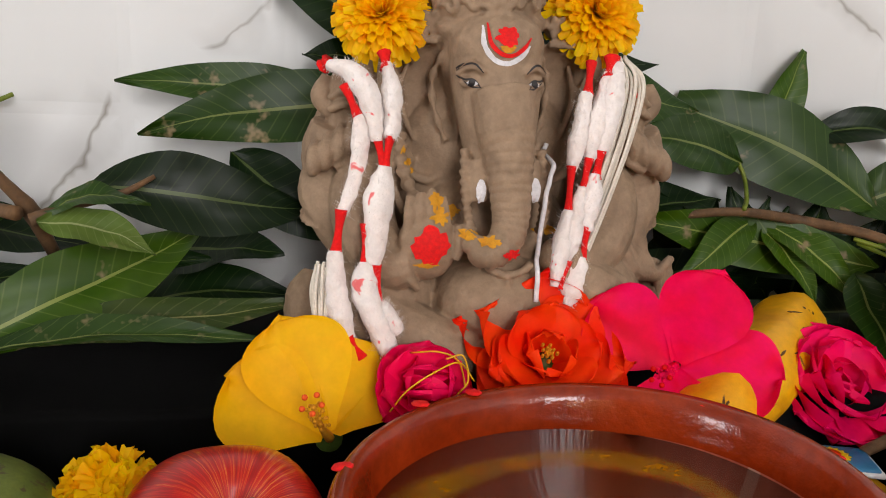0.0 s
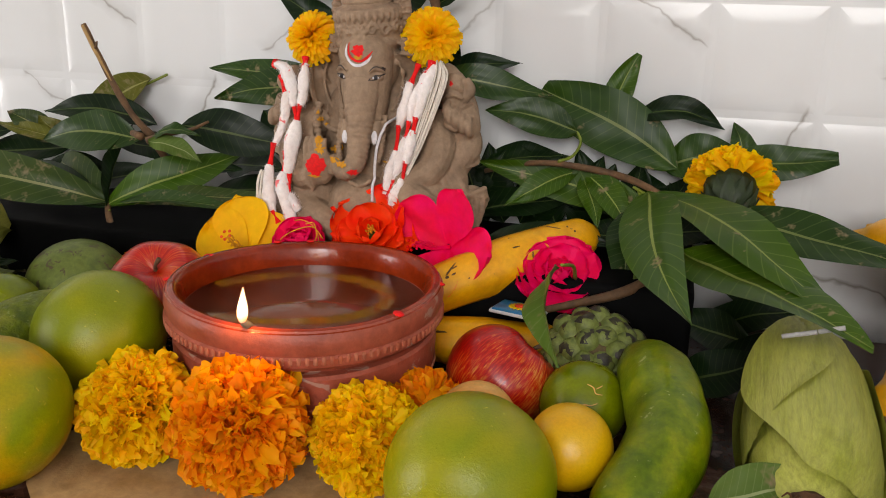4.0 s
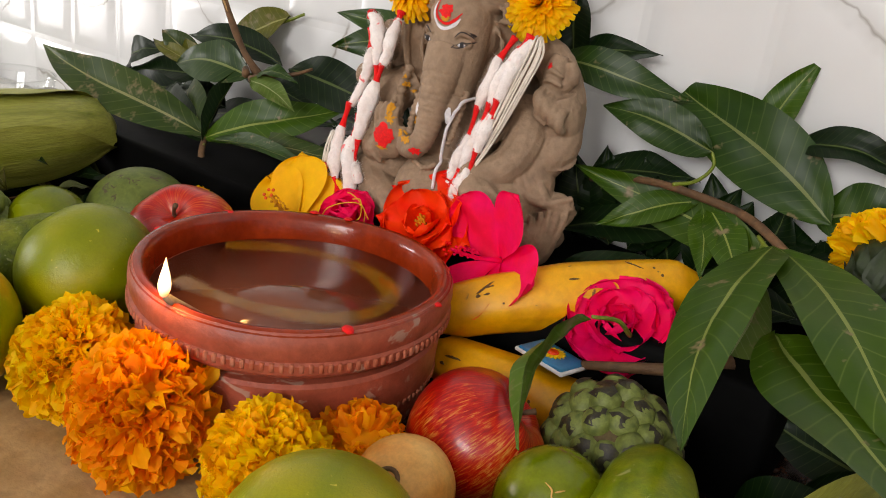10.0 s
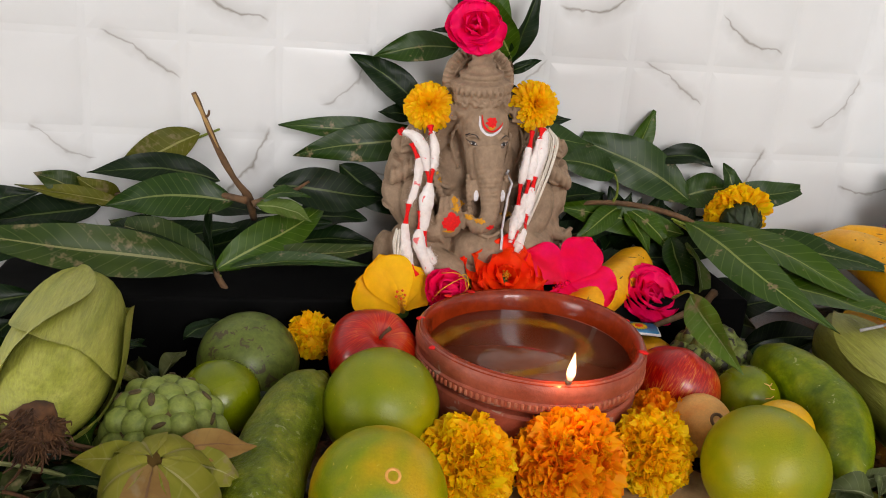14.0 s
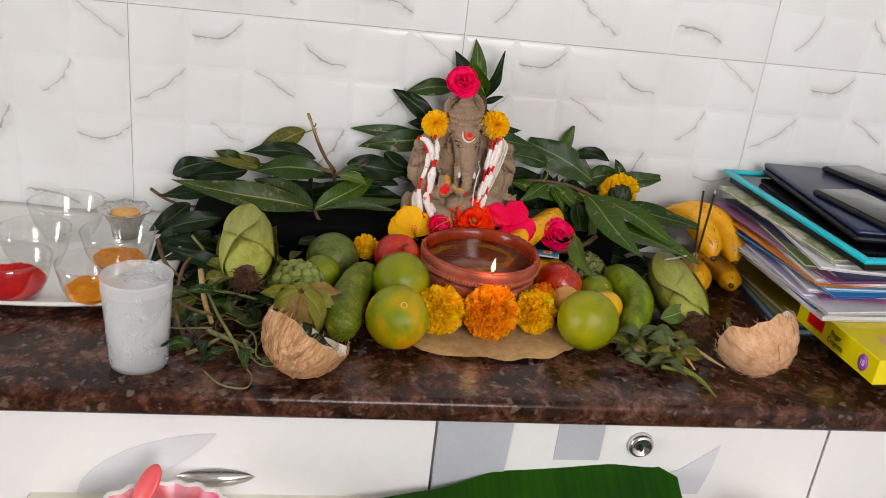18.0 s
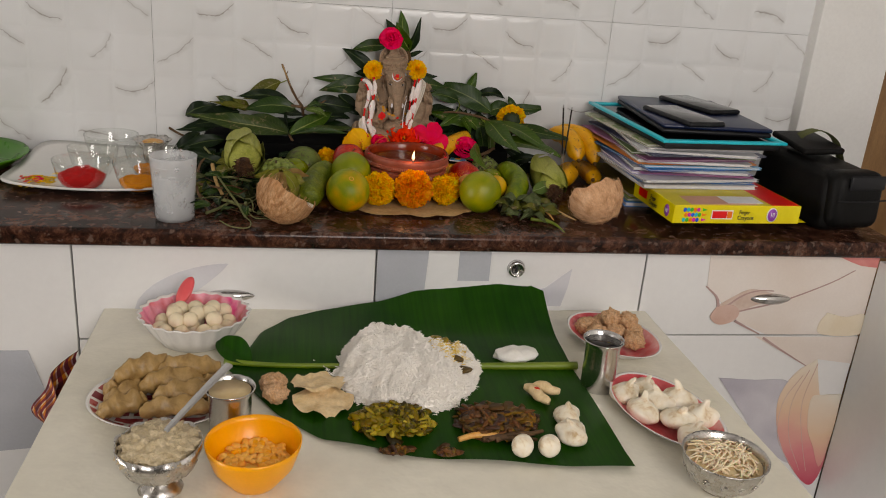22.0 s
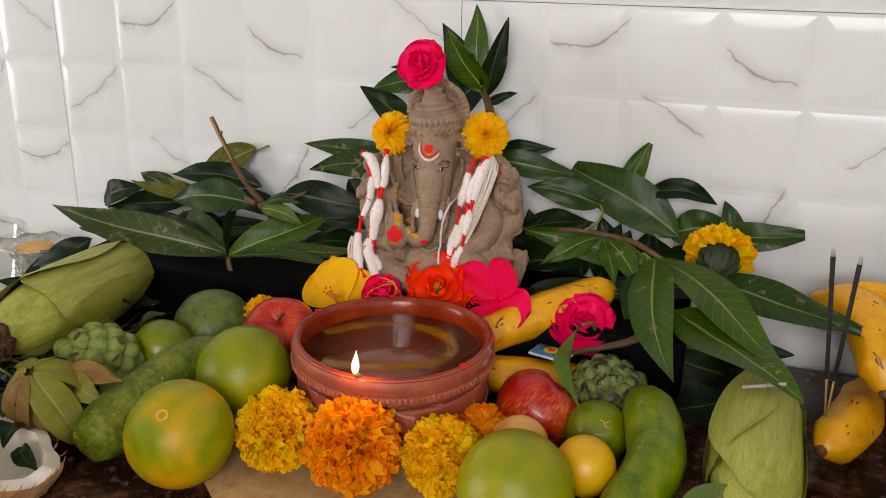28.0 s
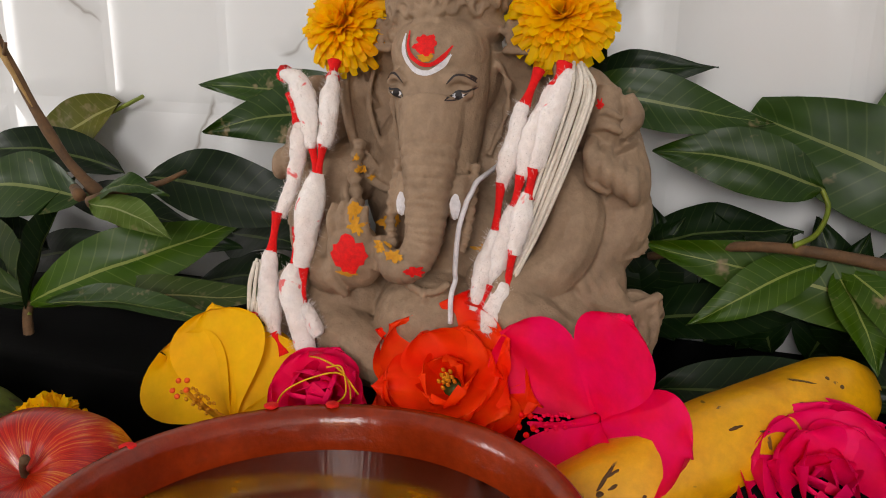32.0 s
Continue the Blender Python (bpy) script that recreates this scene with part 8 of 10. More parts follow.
# thickness in millimetres, cover, turn, shift in millimetres, label
TALL = ((7.5, 0, 3, 6, "thick white exercise book"), (3.5, 1, 1, 8, "blue edged exercise book"), (2.6, 3, 5, 10, "thin orange workbook"), (4.5, 0, 7, -4, "white stapled question paper"), (5.5, 5, 0, 2, "lilac exercise book"),
        (2.0, 2, -3, 10, "thin maroon workbook"), (5.0, 0, -5, 6, "white worksheet pad"), (3.2, 1, 9, 0, "blue exercise book turned askew"), (4.5, 7, 2, 12, "pale blue workbook"), (2.2, 3, 5, -4, "thin orange printed sheaf"), (5.5, 0, -3, 4, "white ruled sheaf"),
        (3.0, 2, 7, -6, "mauve covered magazine turned askew"), (4.5, 4, -4, 12, "green printed workbook"), (4.0, 0, 4, 8, "white exercise book with bent corners"), (2.6, 10, 6, 4, "thin navy workbook"), (4.8, 0, -6, 8, "white printed sheaf"), (4.4, 0, 2, 6, "white ruled exercise book"), (4.2, 9, 6, -8, "cream magazine printed with green leaves"))
shuffle = random.Random(11)
zz = BOX_Z + 0.0345
squeeze = (0.0805 - 0.0006 * len(TALL)) / sum(row[0] for row in TALL)
for mm, c, rz, dx, lab in TALL:
    h = mm * squeeze
    book("magazine" if "magazine" in lab else "exercise_book", 0.606 + dx / 1000, 0.234 + 0.026 * (shuffle.random() - 0.5), zz, 0.232 + 0.030 * (shuffle.random() - 0.5), 0.278 + 0.034 * (shuffle.random() - 0.5), h, rz, COVERS[c], lab + " in the tall stack", 0.010 * shuffle.random() ** 2)
    zz += h + 0.0006
STACK_TOP = zz

BOX_YELLOW = surface("printed_yellow_card", [(0.72, 0.62, 0.02), (0.78, 0.68, 0.04)], 12, 0.3, 0.06, 0.03, 200, grain=0.05, coat=0.2)
BOX_RED = surface("printed_red_card", [(0.62, 0.03, 0.025), (0.70, 0.05, 0.04)], 12, 0.3, 0.05, 0.0, grain=0.05)
INKS = [surface("ink_" + n, [c, tuple(q * 1.15 for q in c)], 30, 0.35, 0.05, 0.0, grain=0.05) for n, c in (("teal", (0.02, 0.42, 0.50)), ("green", (0.10, 0.42, 0.08)), ("orange", (0.75, 0.24, 0.03)), ("magenta", (0.55, 0.06, 0.32)), ("blue", (0.04, 0.10, 0.50)), ("black", (0.02, 0.02, 0.025)), ("white", (0.78, 0.78, 0.78)), ("purple", (0.25, 0.08, 0.34)), ("tan", (0.60, 0.36, 0.28)))]
bx = thing("crayon_box", (0.645, 0.075, BOX_Z), "yellow cardboard box of finger crayons under the books", "box", rz=3)
bx.matrix_basis = bx.matrix_basis @ Matrix.Diagonal((1, 1, 1.28, 1))
part("carton", box(0.250, 0.165, 0.0262, 0.0012), BOX_YELLOW, bx, smooth=False)
part("flap", box(0.020, 0.150, 0.0006, 0, (0.135, 0.0, 0.0002)), BOX_YELLOW, bx, smooth=False)
FRONT = -0.0826


def words(text, size, at, turn, mat, on, name="lettering"):
    c = bpy.data.curves.new(name, "FONT")
    c.body, c.size, c.extrude, c.align_x, c.align_y = text, size, 0.0002, "CENTER", "CENTER"
    tmp = new(name, c)
    me = bpy.data.meshes.new_from_object(tmp.evaluated_get(bpy.context.evaluated_depsgraph_get()))
    bpy.data.objects.remove(tmp)
    me.materials.append(mat)
    return part(name, None, None, on, mesh=me, m=Matrix.Translation(at) @ pose(0, 0, 0, *turn))


def patch(x0, x1, z0, z1, mat, on, y=FRONT, lift=0.0006, name="printed_panel"):
    return part(name, box(x1 - x0, 0.0006, z1 - z0, 0, ((x0 + x1) / 2, y - lift / 2, z0)), mat, on, smooth=False)


words("Finger", 0.0085, (0.012, FRONT - 0.0010, 0.0165), (90, 0, 0), INKS[5], bx)
words("Crayons", 0.0095, (0.016, FRONT - 0.0010, 0.0085), (90, 0, 0), INKS[5], bx)
patch(-0.052, -0.010, 0.0065, 0.0195, INKS[6], bx)
patch(-0.050, -0.022, 0.0080, 0.0180, BOX_RED, bx, lift=0.0016)
patch(-0.021, -0.012, 0.0080, 0.0180, INKS[2], bx, lift=0.0016)
part("badge", xf(lathe([(0.0105, 0), (0.0105, 0.0008), (0.0001, 0.0009)], 28), pose(0.068, FRONT, 0.0130, 90)), INKS[6], bx)
part("badge_ring", xf(lathe([(0.0088, 0.0006), (0.0088, 0.0014), (0.0001, 0.0015)], 28), pose(0.068, FRONT, 0.0130, 90)), INKS[7], bx)
words("10", 0.0095, (0.068, FRONT - 0.0020, 0.0130), (90, 0, 0), INKS[6], bx)
for r in range(3):
    for k in range(5):
        x = -0.104 + k * 0.0065 + (r % 2) * 0.003
        z = 0.0055 + r * 0.0072
        part("printed_crayon", xf(ball(0.0034, 0.0006, 0.0031, 12, 6), Matrix.Translation((x, FRONT - 0.0004, z))), INKS[(k + 2 * r) % 5], bx)
    part("printed_tip", sheet([(-0.070, 0.0035 + r * 0.0072), (-0.060, 0.0055 + r * 0.0072), (-0.070, 0.0078 + r * 0.0072)], FRONT - 0.0008, 0.0006), INKS[(3, 2, 1)[r]], bx, smooth=False)
# printing on the top and on the short side
part("top_panel", box(0.13, 0.05, 0.0005, 0, (-0.025, -0.052, 0.0260)), INKS[8], bx, smooth=False)
part("top_band", box(0.055, 0.16, 0.0005, 0, (0.094, 0.0, 0.0261)), BOX_RED, bx, smooth=False)
part("top_photo", box(0.07, 0.04, 0.0005, 0, (0.02, -0.050, 0.0265)), INKS[6], bx, smooth=False)
SIDE = -0.1253
words("Finger", 0.0085, (SIDE - 0.001, -0.002, 0.0165), (90, 0, -90), INKS[5], bx)
words("Crayons", 0.0095, (SIDE - 0.001, -0.004, 0.0085), (90, 0, -90), INKS[5], bx)
part("side_panel", box(0.0006, 0.034, 0.012, 0, (SIDE - 0.0002, 0.042, 0.008)), BOX_RED, bx, smooth=False)
part("side_badge", xf(lathe([(0.0085, 0), (0.0085, 0.0008), (0.0001, 0.0009)], 24), pose(SIDE, -0.058, 0.0130, 90, 0, -90)), INKS[7], bx)
words("10", 0.0085, (SIDE - 0.0016, -0.058, 0.0130), (90, 0, -90), INKS[6], bx)

TEAL = surface("teal_plastic", [(0.02, 0.42, 0.50), (0.03, 0.48, 0.56)], 10, 0.35, 0.05, 0.02, 200, grain=0.05)
BLACK_PLASTIC = surface("black_plastic", [(0.006, 0.006, 0.007), (0.013, 0.013, 0.015)], 30, 0.42, 0.1, 0.1, 500, grain=0.15, spec=0.3)
GLASS_BLACK = surface("dark_screen_glass", [(0.004, 0.004, 0.005), (0.008, 0.008, 0.010)], 10, 0.06, 0.02, 0.0, grain=0.05)
NAVY = surface("navy_laptop_shell", [(0.005, 0.009, 0.034), (0.008, 0.014, 0.046)], 10, 0.33, 0.06, 0.03, 500, grain=0.1)
t = thing("writing_tablet", (0.626, 0.234, STACK_TOP), "black writing tablet with a teal rim on the books", "tablet", rz=4)
part("body", box(0.232, 0.335, 0.013, 0.003), BLACK_PLASTIC, t)
for sx in (-1, 1):
    part("rim", box(0.012, 0.352, 0.0055, 0.0015, (sx * 0.119, 0, 0.0125)), TEAL, t)
    part("rim", box(0.226, 0.012, 0.0055, 0.0015, (0, sx * 0.170, 0.0125)), TEAL, t)
part("screen", box(0.226, 0.328, 0.0015, 0, (0, 0, 0.0128)), GLASS_BLACK, t, smooth=False)
TZ = STACK_TOP + 0.018
t = thing("laptop", (0.648, 0.245, TZ), "closed navy laptop with rounded corners", "laptop", rz=-3)
part("base", box(0.212, 0.285, 0.009, 0.004), BLACK_PLASTIC, t)
part("lid", box(0.212, 0.287, 0.008, 0.0036, (0, 0, 0.0095)), NAVY, t)
part("hinge", tube([(-0.10, 0.140, 0.009), (0.10, 0.140, 0.009)], 0.008, 12, smooth=False), NAVY, t)
TZ += 0.0177


def phone(x, y, rz, label):
    t = thing("mobile_phone", (x, y, TZ), label, "phone", "phones on the laptop", rz)
    part("case", box(0.078, 0.162, 0.0082, 0.0034), BLACK_PLASTIC, t)
    part("screen", box(0.072, 0.156, 0.0012, 0.0004, (0, 0, 0.0078)), GLASS_BLACK, t)
    part("port", box(0.009, 0.0012, 0.0028, 0.0004, (0, -0.0805, 0.0026)), BLACK_HOLE, t)
    part("button", box(0.0012, 0.018, 0.002, 0.0004, (0.0392, 0.02, 0.003)), CHROME, t)


phone(0.598, 0.170, 10, "black phone lying face up on the laptop")
phone(0.690, 0.300, 16, "black phone in a worn case lying across the laptop")

# black bag with an olive strap
LEATHER = surface("black_leatherette", [(0.003, 0.003, 0.003), (0.007, 0.0065, 0.006)], 30, 0.5, 0.12, 0.5, 260, 0.0012, grain=0.2, spec=0.16)
OLIVE = surface("olive_webbing", [(0.10, 0.11, 0.045), (0.15, 0.155, 0.07)], 60, 0.85, 0.05, 0.6, 500, 0.0008, grain=0.3)
t = thing("camera_bag", (0.868, 0.128, COUNTER), "black bag with an olive strap beside the books", "bag", rz=11)


def bagshape(v):
    k = v.z / 0.14
    return Vector((v.x * (1.04 - 0.16 * k) + 0.005 * noise.noise(v * 18), v.y * (1.03 - 0.12 * k), v.z * (0.95 + 0.55 * (v.y + 0.06))))


g = box(0.118, 0.215, 0.122, 0.024, (0, 0, 0), 5)
part("body", ([bagshape(v) for v in g[0]], g[1]), LEATHER, t)
part("front_pocket", xf(box(0.112, 0.060, 0.108, 0.022, (0.010, -0.098, 0.001), 4), pose(0, 0, 0, -4, 0, -3)), LEATHER, t)
part("glossy_panel", xf(box(0.078, 0.006, 0.026, 0.003, (0.014, -0.132, 0.078), 2), pose(0, 0, 0, -4, 0, -3)), BLACK_PLASTIC, t)
part("flap", xf(box(0.098, 0.100, 0.012, 0.005, (-0.006, 0.046, 0.128), 3), pose(0, 0, 0, 9, 0, 0)), LEATHER, t)
part("zip", tube([(-0.050, -0.122, 0.066), (0.010, -0.131, 0.066), (0.066, -0.126, 0.066)], 0.0018, 6), BLACK_PLASTIC, t)
strap = spline([(-0.022, 0.045, 0.136), (-0.010, 0.038, 0.154), (0.018, 0.030, 0.163), (0.046, 0.012, 0.148), (0.058, -0.006, 0.105)], 26)
part("strap", grid(26, 5, lambda u, v: strap[round(u * 25)] + Vector((0.006 * (v - 0.5), 0.028 * (v - 0.5), 0.0015 * math.sin(v * 6)))), OLIVE, t, "olive webbing strap")

# ---- plates, bowls and tumbler at the other end of the counter ----
PORCELAIN = surface("white_glazed_porcelain", [(0.74, 0.73, 0.70), (0.80, 0.79, 0.77)], 12, 0.14, 0.05, 0.03, 200, grain=0.04, coat=0.3)


def glass_material(name, tint):
    """Thin clear glass: what lies behind shows through, gloss grows towards the edges."""
    m, n, l, b = nodes(name)
    clear, gloss, mx, lw = n.new("ShaderNodeBsdfTransparent"), n.new("ShaderNodeBsdfGlossy"), n.new("ShaderNodeMixShader"), n.new("ShaderNodeLayerWeight")
    clear.inputs[0].default_value = (*tint, 1)
    vec = n.new("ShaderNodeTexCoord").outputs["Object"]
    rr = n.new("ShaderNodeMapRange")
    rr.inputs[3].default_value, rr.inputs[4].default_value = 0.02, 0.09
    l.new(noise_node(n, l, vec, 60, 3).outputs[0], rr.inputs[0])
    l.new(rr.outputs[0], gloss.inputs["Roughness"])
    edge = ramp(n, [(0.0, (0.07, 0.07, 0.07)), (0.6, (0.14, 0.14, 0.14)), (1.0, (0.75, 0.75, 0.75))])
    l.new(lw.outputs["Facing"], edge.inputs[0])
    l.new(edge.outputs[0], mx.inputs[0])
    l.new(clear.outputs[0], mx.inputs[1])
    l.new(gloss.outputs[0], mx.inputs[2])
    l.new(mx.outputs[0], n["Material Output"].inputs[0])
    return m


GLASS = glass_material("clear_bowl_glass", (0.97, 0.98, 0.97))
FROST = surface("frosted_plastic", [(0.80, 0.81, 0.82), (0.86, 0.87, 0.88)], 20, 0.28, 0.08, 0.04, 300, grain=0.04)
FROST.node_tree.nodes["Principled BSDF"].inputs["Alpha"].default_value = 0.30
WATER_CLOUDY = surface("clouded_water", [(0.72, 0.74, 0.75), (0.80, 0.82, 0.83)], 20, 0.25, 0.05, 0.0, 300, grain=0.04)
WATER_CLOUDY.node_tree.nodes["Principled BSDF"].inputs["Alpha"].default_value = 0.48
KUMKUM = surface("red_powder", [(0.44, 0.005, 0.012), (0.60, 0.010, 0.020)], 120, 0.95, 0.03, 0.9, 500, 0.0015, grain=0.35)
TURMERIC = surface("turmeric_powder", [(0.74, 0.29, 0.008), (0.84, 0.38, 0.016)], 120, 0.95, 0.03, 0.9, 500, 0.0015, grain=0.25)
RICES = surface("turmeric_rice", [(0.66, 0.42, 0.04), (0.74, 0.54, 0.12)], 90, 0.7, 0.1, 0.3, 500)
PLATE_GREEN = surface("green_enamel", [(0.05, 0.15, 0.02), (0.08, 0.20, 0.03)], 14, 0.28, 0.08, 0.05, 200, grain=0.1)


def square_plate(loc, half, depth):
    """A rounded square plate whose corners sweep up."""
    t = thing("square_plate", loc, "large white square porcelain plate with raised corners", "plate")

    def top(u, v):
        a = v * math.tau
        c, s = math.cos(a), math.sin(a)
        k = (abs(c) ** 7 + abs(s) ** 7) ** (-1 / 7)
        r = half * k * u
        corner = (k - 1) / 0.34
        lift = 0.0045 + 0.012 * max(0, (u - 0.62) / 0.38) ** 1.6 + corner * 0.009 * max(0, u - 0.3) ** 2 / 0.49
        return r * c, r * depth * s, lift
    V, F = grid(14, 96, top, cv=True)
    n = len(V)
    under = [v - Vector((0, 0, 0.0042)) for v in V]
    F2 = [tuple(reversed([i + n for i in f])) for f in F]
    rim = [(13 * 96 + j, 13 * 96 + (j + 1) % 96, n + 13 * 96 + (j + 1) % 96, n + 13 * 96 + j) for j in range(96)]
    part("dish", (V + under, [tuple(reversed(f)) for f in F] + [tuple(reversed(f)) for f in F2] + rim), PORCELAIN, t)
    return t


square_plate((-0.468, 0.268, COUNTER + 0.0002), 0.156, 0.98)
PLATE_Z = COUNTER + 0.0052


def glass_bowl(x, y, r, h, label, fill=None, name="glass_bowl", z=PLATE_Z):
    t = thing(name, (x, y, z), label, "bowl", "clear glass bowls on the plate")
    prof = [(r * 0.55, 0.0), (r * 0.62, 0.002), (r * 0.86, h * 0.45), (r * 0.97, h * 0.85), (r, h), (r - 0.0014, h + 0.0006), (r - 0.002, h - 0.001)]
    part("bowl", lathe(prof, 48, None, False), GLASS, t)
    part("foot", lathe([(0.0001, 0.001), (r * 0.5, 0.001)], 32, None, False), GLASS, t)
    if fill:
        mat, top, heap = fill
        fr = float(np.interp(top, [0.004, h * 0.42, h * 0.82, h], [r * 0.56, r * 0.82, r * 0.94, r])) - 0.001
        pr = [(r * 0.50, 0.0048), (fr * 0.9, top * 0.55), (fr, top), (fr * 0.7, top + heap * 0.5), (fr * 0.35, top + heap * 0.95), (0.0001, top + heap)]
        rings = [(q.x, q.y) for q in spline([(a, b, 0) for a, b in pr], 30)]
        part("powder", lathe([(max(a, 0.0001), b) for a, b in rings], 48, lambda p, a: p + Vector((0, 0, (0.0050 * noise.noise(Vector((p.x * 75, p.y * 75, r * 90))) + 0.0022 * noise.noise(Vector((p.x * 240, p.y * 240, 2)))) * (p.z > top * 0.9)))), mat, t)
    return t


glass_bowl(-0.488, 0.150, 0.047, 0.054, "clear glass bowl heaped with red kumkum powder", (KUMKUM, 0.024, 0.014))
glass_bowl(-0.392, 0.146, 0.044, 0.054, "clear glass bowl of yellow turmeric powder", (TURMERIC, 0.020, 0.004))
glass_bowl(-0.489, 0.245, 0.044, 0.052, "empty clear glass bowl behind the red one")
glass_bowl(-0.388, 0.248, 0.047, 0.053, "clear glass bowl with orange sandal paste", (TURMERIC, 0.014, 0.003))
glass_bowl(-0.477, 0.342, 0.050, 0.053, "empty clear glass bowl at the back of the plate")
t = thing("metal_saucer", (-0.401, 0.345, PLATE_Z + 0.005), "small metal saucer with ground paste", "saucer")
part("dish", lathe([(0.018, 0.0), (0.020, 0.016), (0.030, 0.036), (0.036, 0.040), (0.035, 0.041), (0.028, 0.037), (0.012, 0.030), (0.0001, 0.029)], 36, lambda p, a: p * (1 + 0.03 * math.sin(8 * a))), SILVER, t)
part("paste", ball(0.020, 0.020, 0.005, 20, 8), TAN_SKIN, t, m=Matrix.Translation((0, 0, 0.0345)))

t = thing("turmeric_rice_heap", (-0.578, 0.185, PLATE_Z), "small heap of yellow rice and petals on the plate", "rice")
grains = []
for i in range(230):
    a, r = random.random() * math.tau, 0.036 * math.sqrt(random.random())
    g = ball(0.0045, 0.0011, 0.0010, 6, 4)
    grains.append(xf(g, Matrix.Translation((r * math.cos(a), r * math.sin(a), 0.0012 + 0.010 * (1 - r / 0.036) * random.random())) @ pose(0, 0, 0, 20 * random.random(), 30 * (random.random() - 0.5), 360 * random.random())))
tagged(part("grains", join(*grains), RICES, t), kind="stuff")
for i in range(16):
    a, r = random.random() * math.tau, 0.034 * random.random()
    part("petal", xf(ruffle(0.013, 0.005, 0.4, i), Matrix.Translation((r * math.cos(a), r * math.sin(a), 0.008)) @ pose(0, 0, 0, 70, 0, 360 * random.random())), (PK_RED, MARI_YELLOW, ROSE_MAG)[i % 3], t)
# thin drawn lines and drips on the plate
for i in range(6):
    x = -0.352 + 0.011 * i * 0.9
    part("incense_ash_streak", tube([(x, 0.300 + 0.006 * (i % 2), PLATE_Z + 0.0016), (x + 0.012, 0.325, PLATE_Z + 0.002), (x + 0.016 + 0.004 * (i % 3), 0.350, PLATE_Z + 0.003)], 0.0007, 5), STEM, bpy.data.objects["square_plate"], m=Matrix.Translation((0.468, -0.268, -COUNTER - 0.0002)))

t = thing("green_plate", (-0.735, 0.290, COUNTER), "round green enamel plate with flowers on it", "plate")
part("dish", lathe([(0.07, 0.0), (0.085, 0.003), (0.112, 0.022), (0.119, 0.027), (0.117, 0.029), (0.108, 0.024), (0.084, 0.007), (0.0001, 0.0055)], 64), PLATE_GREEN, t)
for i in range(14):
    a, r = random.random() * math.tau, 0.06 * random.random()
    part("petal", xf(ruffle(0.02, 0.009, 0.4, i), Matrix.Translation((r * math.cos(a) + 0.02, r * math.sin(a) - 0.02, 0.009)) @ pose(0, 0, 0, 65, 0, 360 * random.random())), MARI_YELLOW if i % 3 else STEM, t)

t = thing("frosted_tumbler", (-0.317, 0.020, COUNTER), "frosted translucent plastic tumbler of water", "tumbler")
part("cup", lathe([(0.0270, 0.0), (0.0295, 0.0015), (0.0305, 0.006), (0.0345, 0.070), (0.0365, 0.101), (0.0372, 0.1045), (0.0362, 0.1055), (0.0352, 0.104), (0.0332, 0.070), (0.0292, 0.006), (0.0001, 0.004)], 56), FROST, t)
part("ring", lathe([(0.0352, 0.0885), (0.0362, 0.090), (0.0356, 0.092)], 56), FROST, t)
part("water", lathe([(0.0288, 0.006), (0.0328, 0.068), (0.0001, 0.0685)], 40), WATER_CLOUDY, t, "water seen through the frosted wall")

# ---- the meal on the low table ----
CLOTH = surface("cream_plastic_cloth", [(0.74, 0.71, 0.62), (0.81, 0.78, 0.69)], 5, 0.22, 0.10, 0.45, 26, 0.0030, grain=0.07)


def check_material():
    """Woven checks: crossing bands of maroon, orange and cream thread."""
    m, n, l, b = nodes("checked_cotton")
    tc = n.new("ShaderNodeTexCoord")
    col = None
    for turn, cols in ((0, [(0.0, (0.16, 0.020, 0.030)), (0.45, (0.18, 0.024, 0.030)), (0.5, (0.55, 0.22, 0.04)), (0.8, (0.55, 0.22, 0.04)), (0.86, (0.70, 0.58, 0.40))]), (1, [(0.0, (0.35, 0.25, 0.45)), (0.5, (0.45, 0.32, 0.5)), (0.55, (1, 1, 1)), (0.9, (1, 1, 1)), (0.95, (0.3, 0.1, 0.1))])):
        w = n.new("ShaderNodeTexWave")
        w.bands_direction, w.wave_profile = "YZ"[turn], "SAW"
        w.inputs["Scale"].default_value, w.inputs["Distortion"].default_value = 16.0, 0.3
        l.new(tc.outputs["Object"], w.inputs["Vector"])
        r = ramp(n, cols)
        l.new(w.outputs["Fac"], r.inputs[0])
        col = mix(n, l, 1.0, col, r.outputs[0], "MULTIPLY") if col else r.outputs[0]
    l.new(col, b.inputs["Base Color"])
    b.inputs["Roughness"].default_value = 0.9
    return m


CHECK = check_material()


def cloth(u, v):
    x, y = -0.428 + 0.930 * u, -0.018 - 0.60 * v
    z = TABLE + 0.0012 * noise.noise(Vector((x * 9, y * 9, 0))) + 0.0007 * noise.noise(Vector((x * 30, y * 12, 4)))
    x += 0.012 * (v - 0.3) * (1 - 2 * u) * -0.3
    return x, y, z


whole("table_cloth", grid(60, 40, cloth), CLOTH, "cream plastic table cloth on the low table", "tablecloth")
ov = lambda u, v: (-0.428 - 0.012 * v - 0.022 * math.sin(v * 2.2) * (0.5 + 0.5 * math.sin(u * 11)), -0.018 - 0.60 * u, TABLE - 0.001 - 0.20 * v)
whole("cloth_overhang", grid(40, 14, ov), CLOTH, "hanging edge of the cream plastic cloth", "tablecloth")
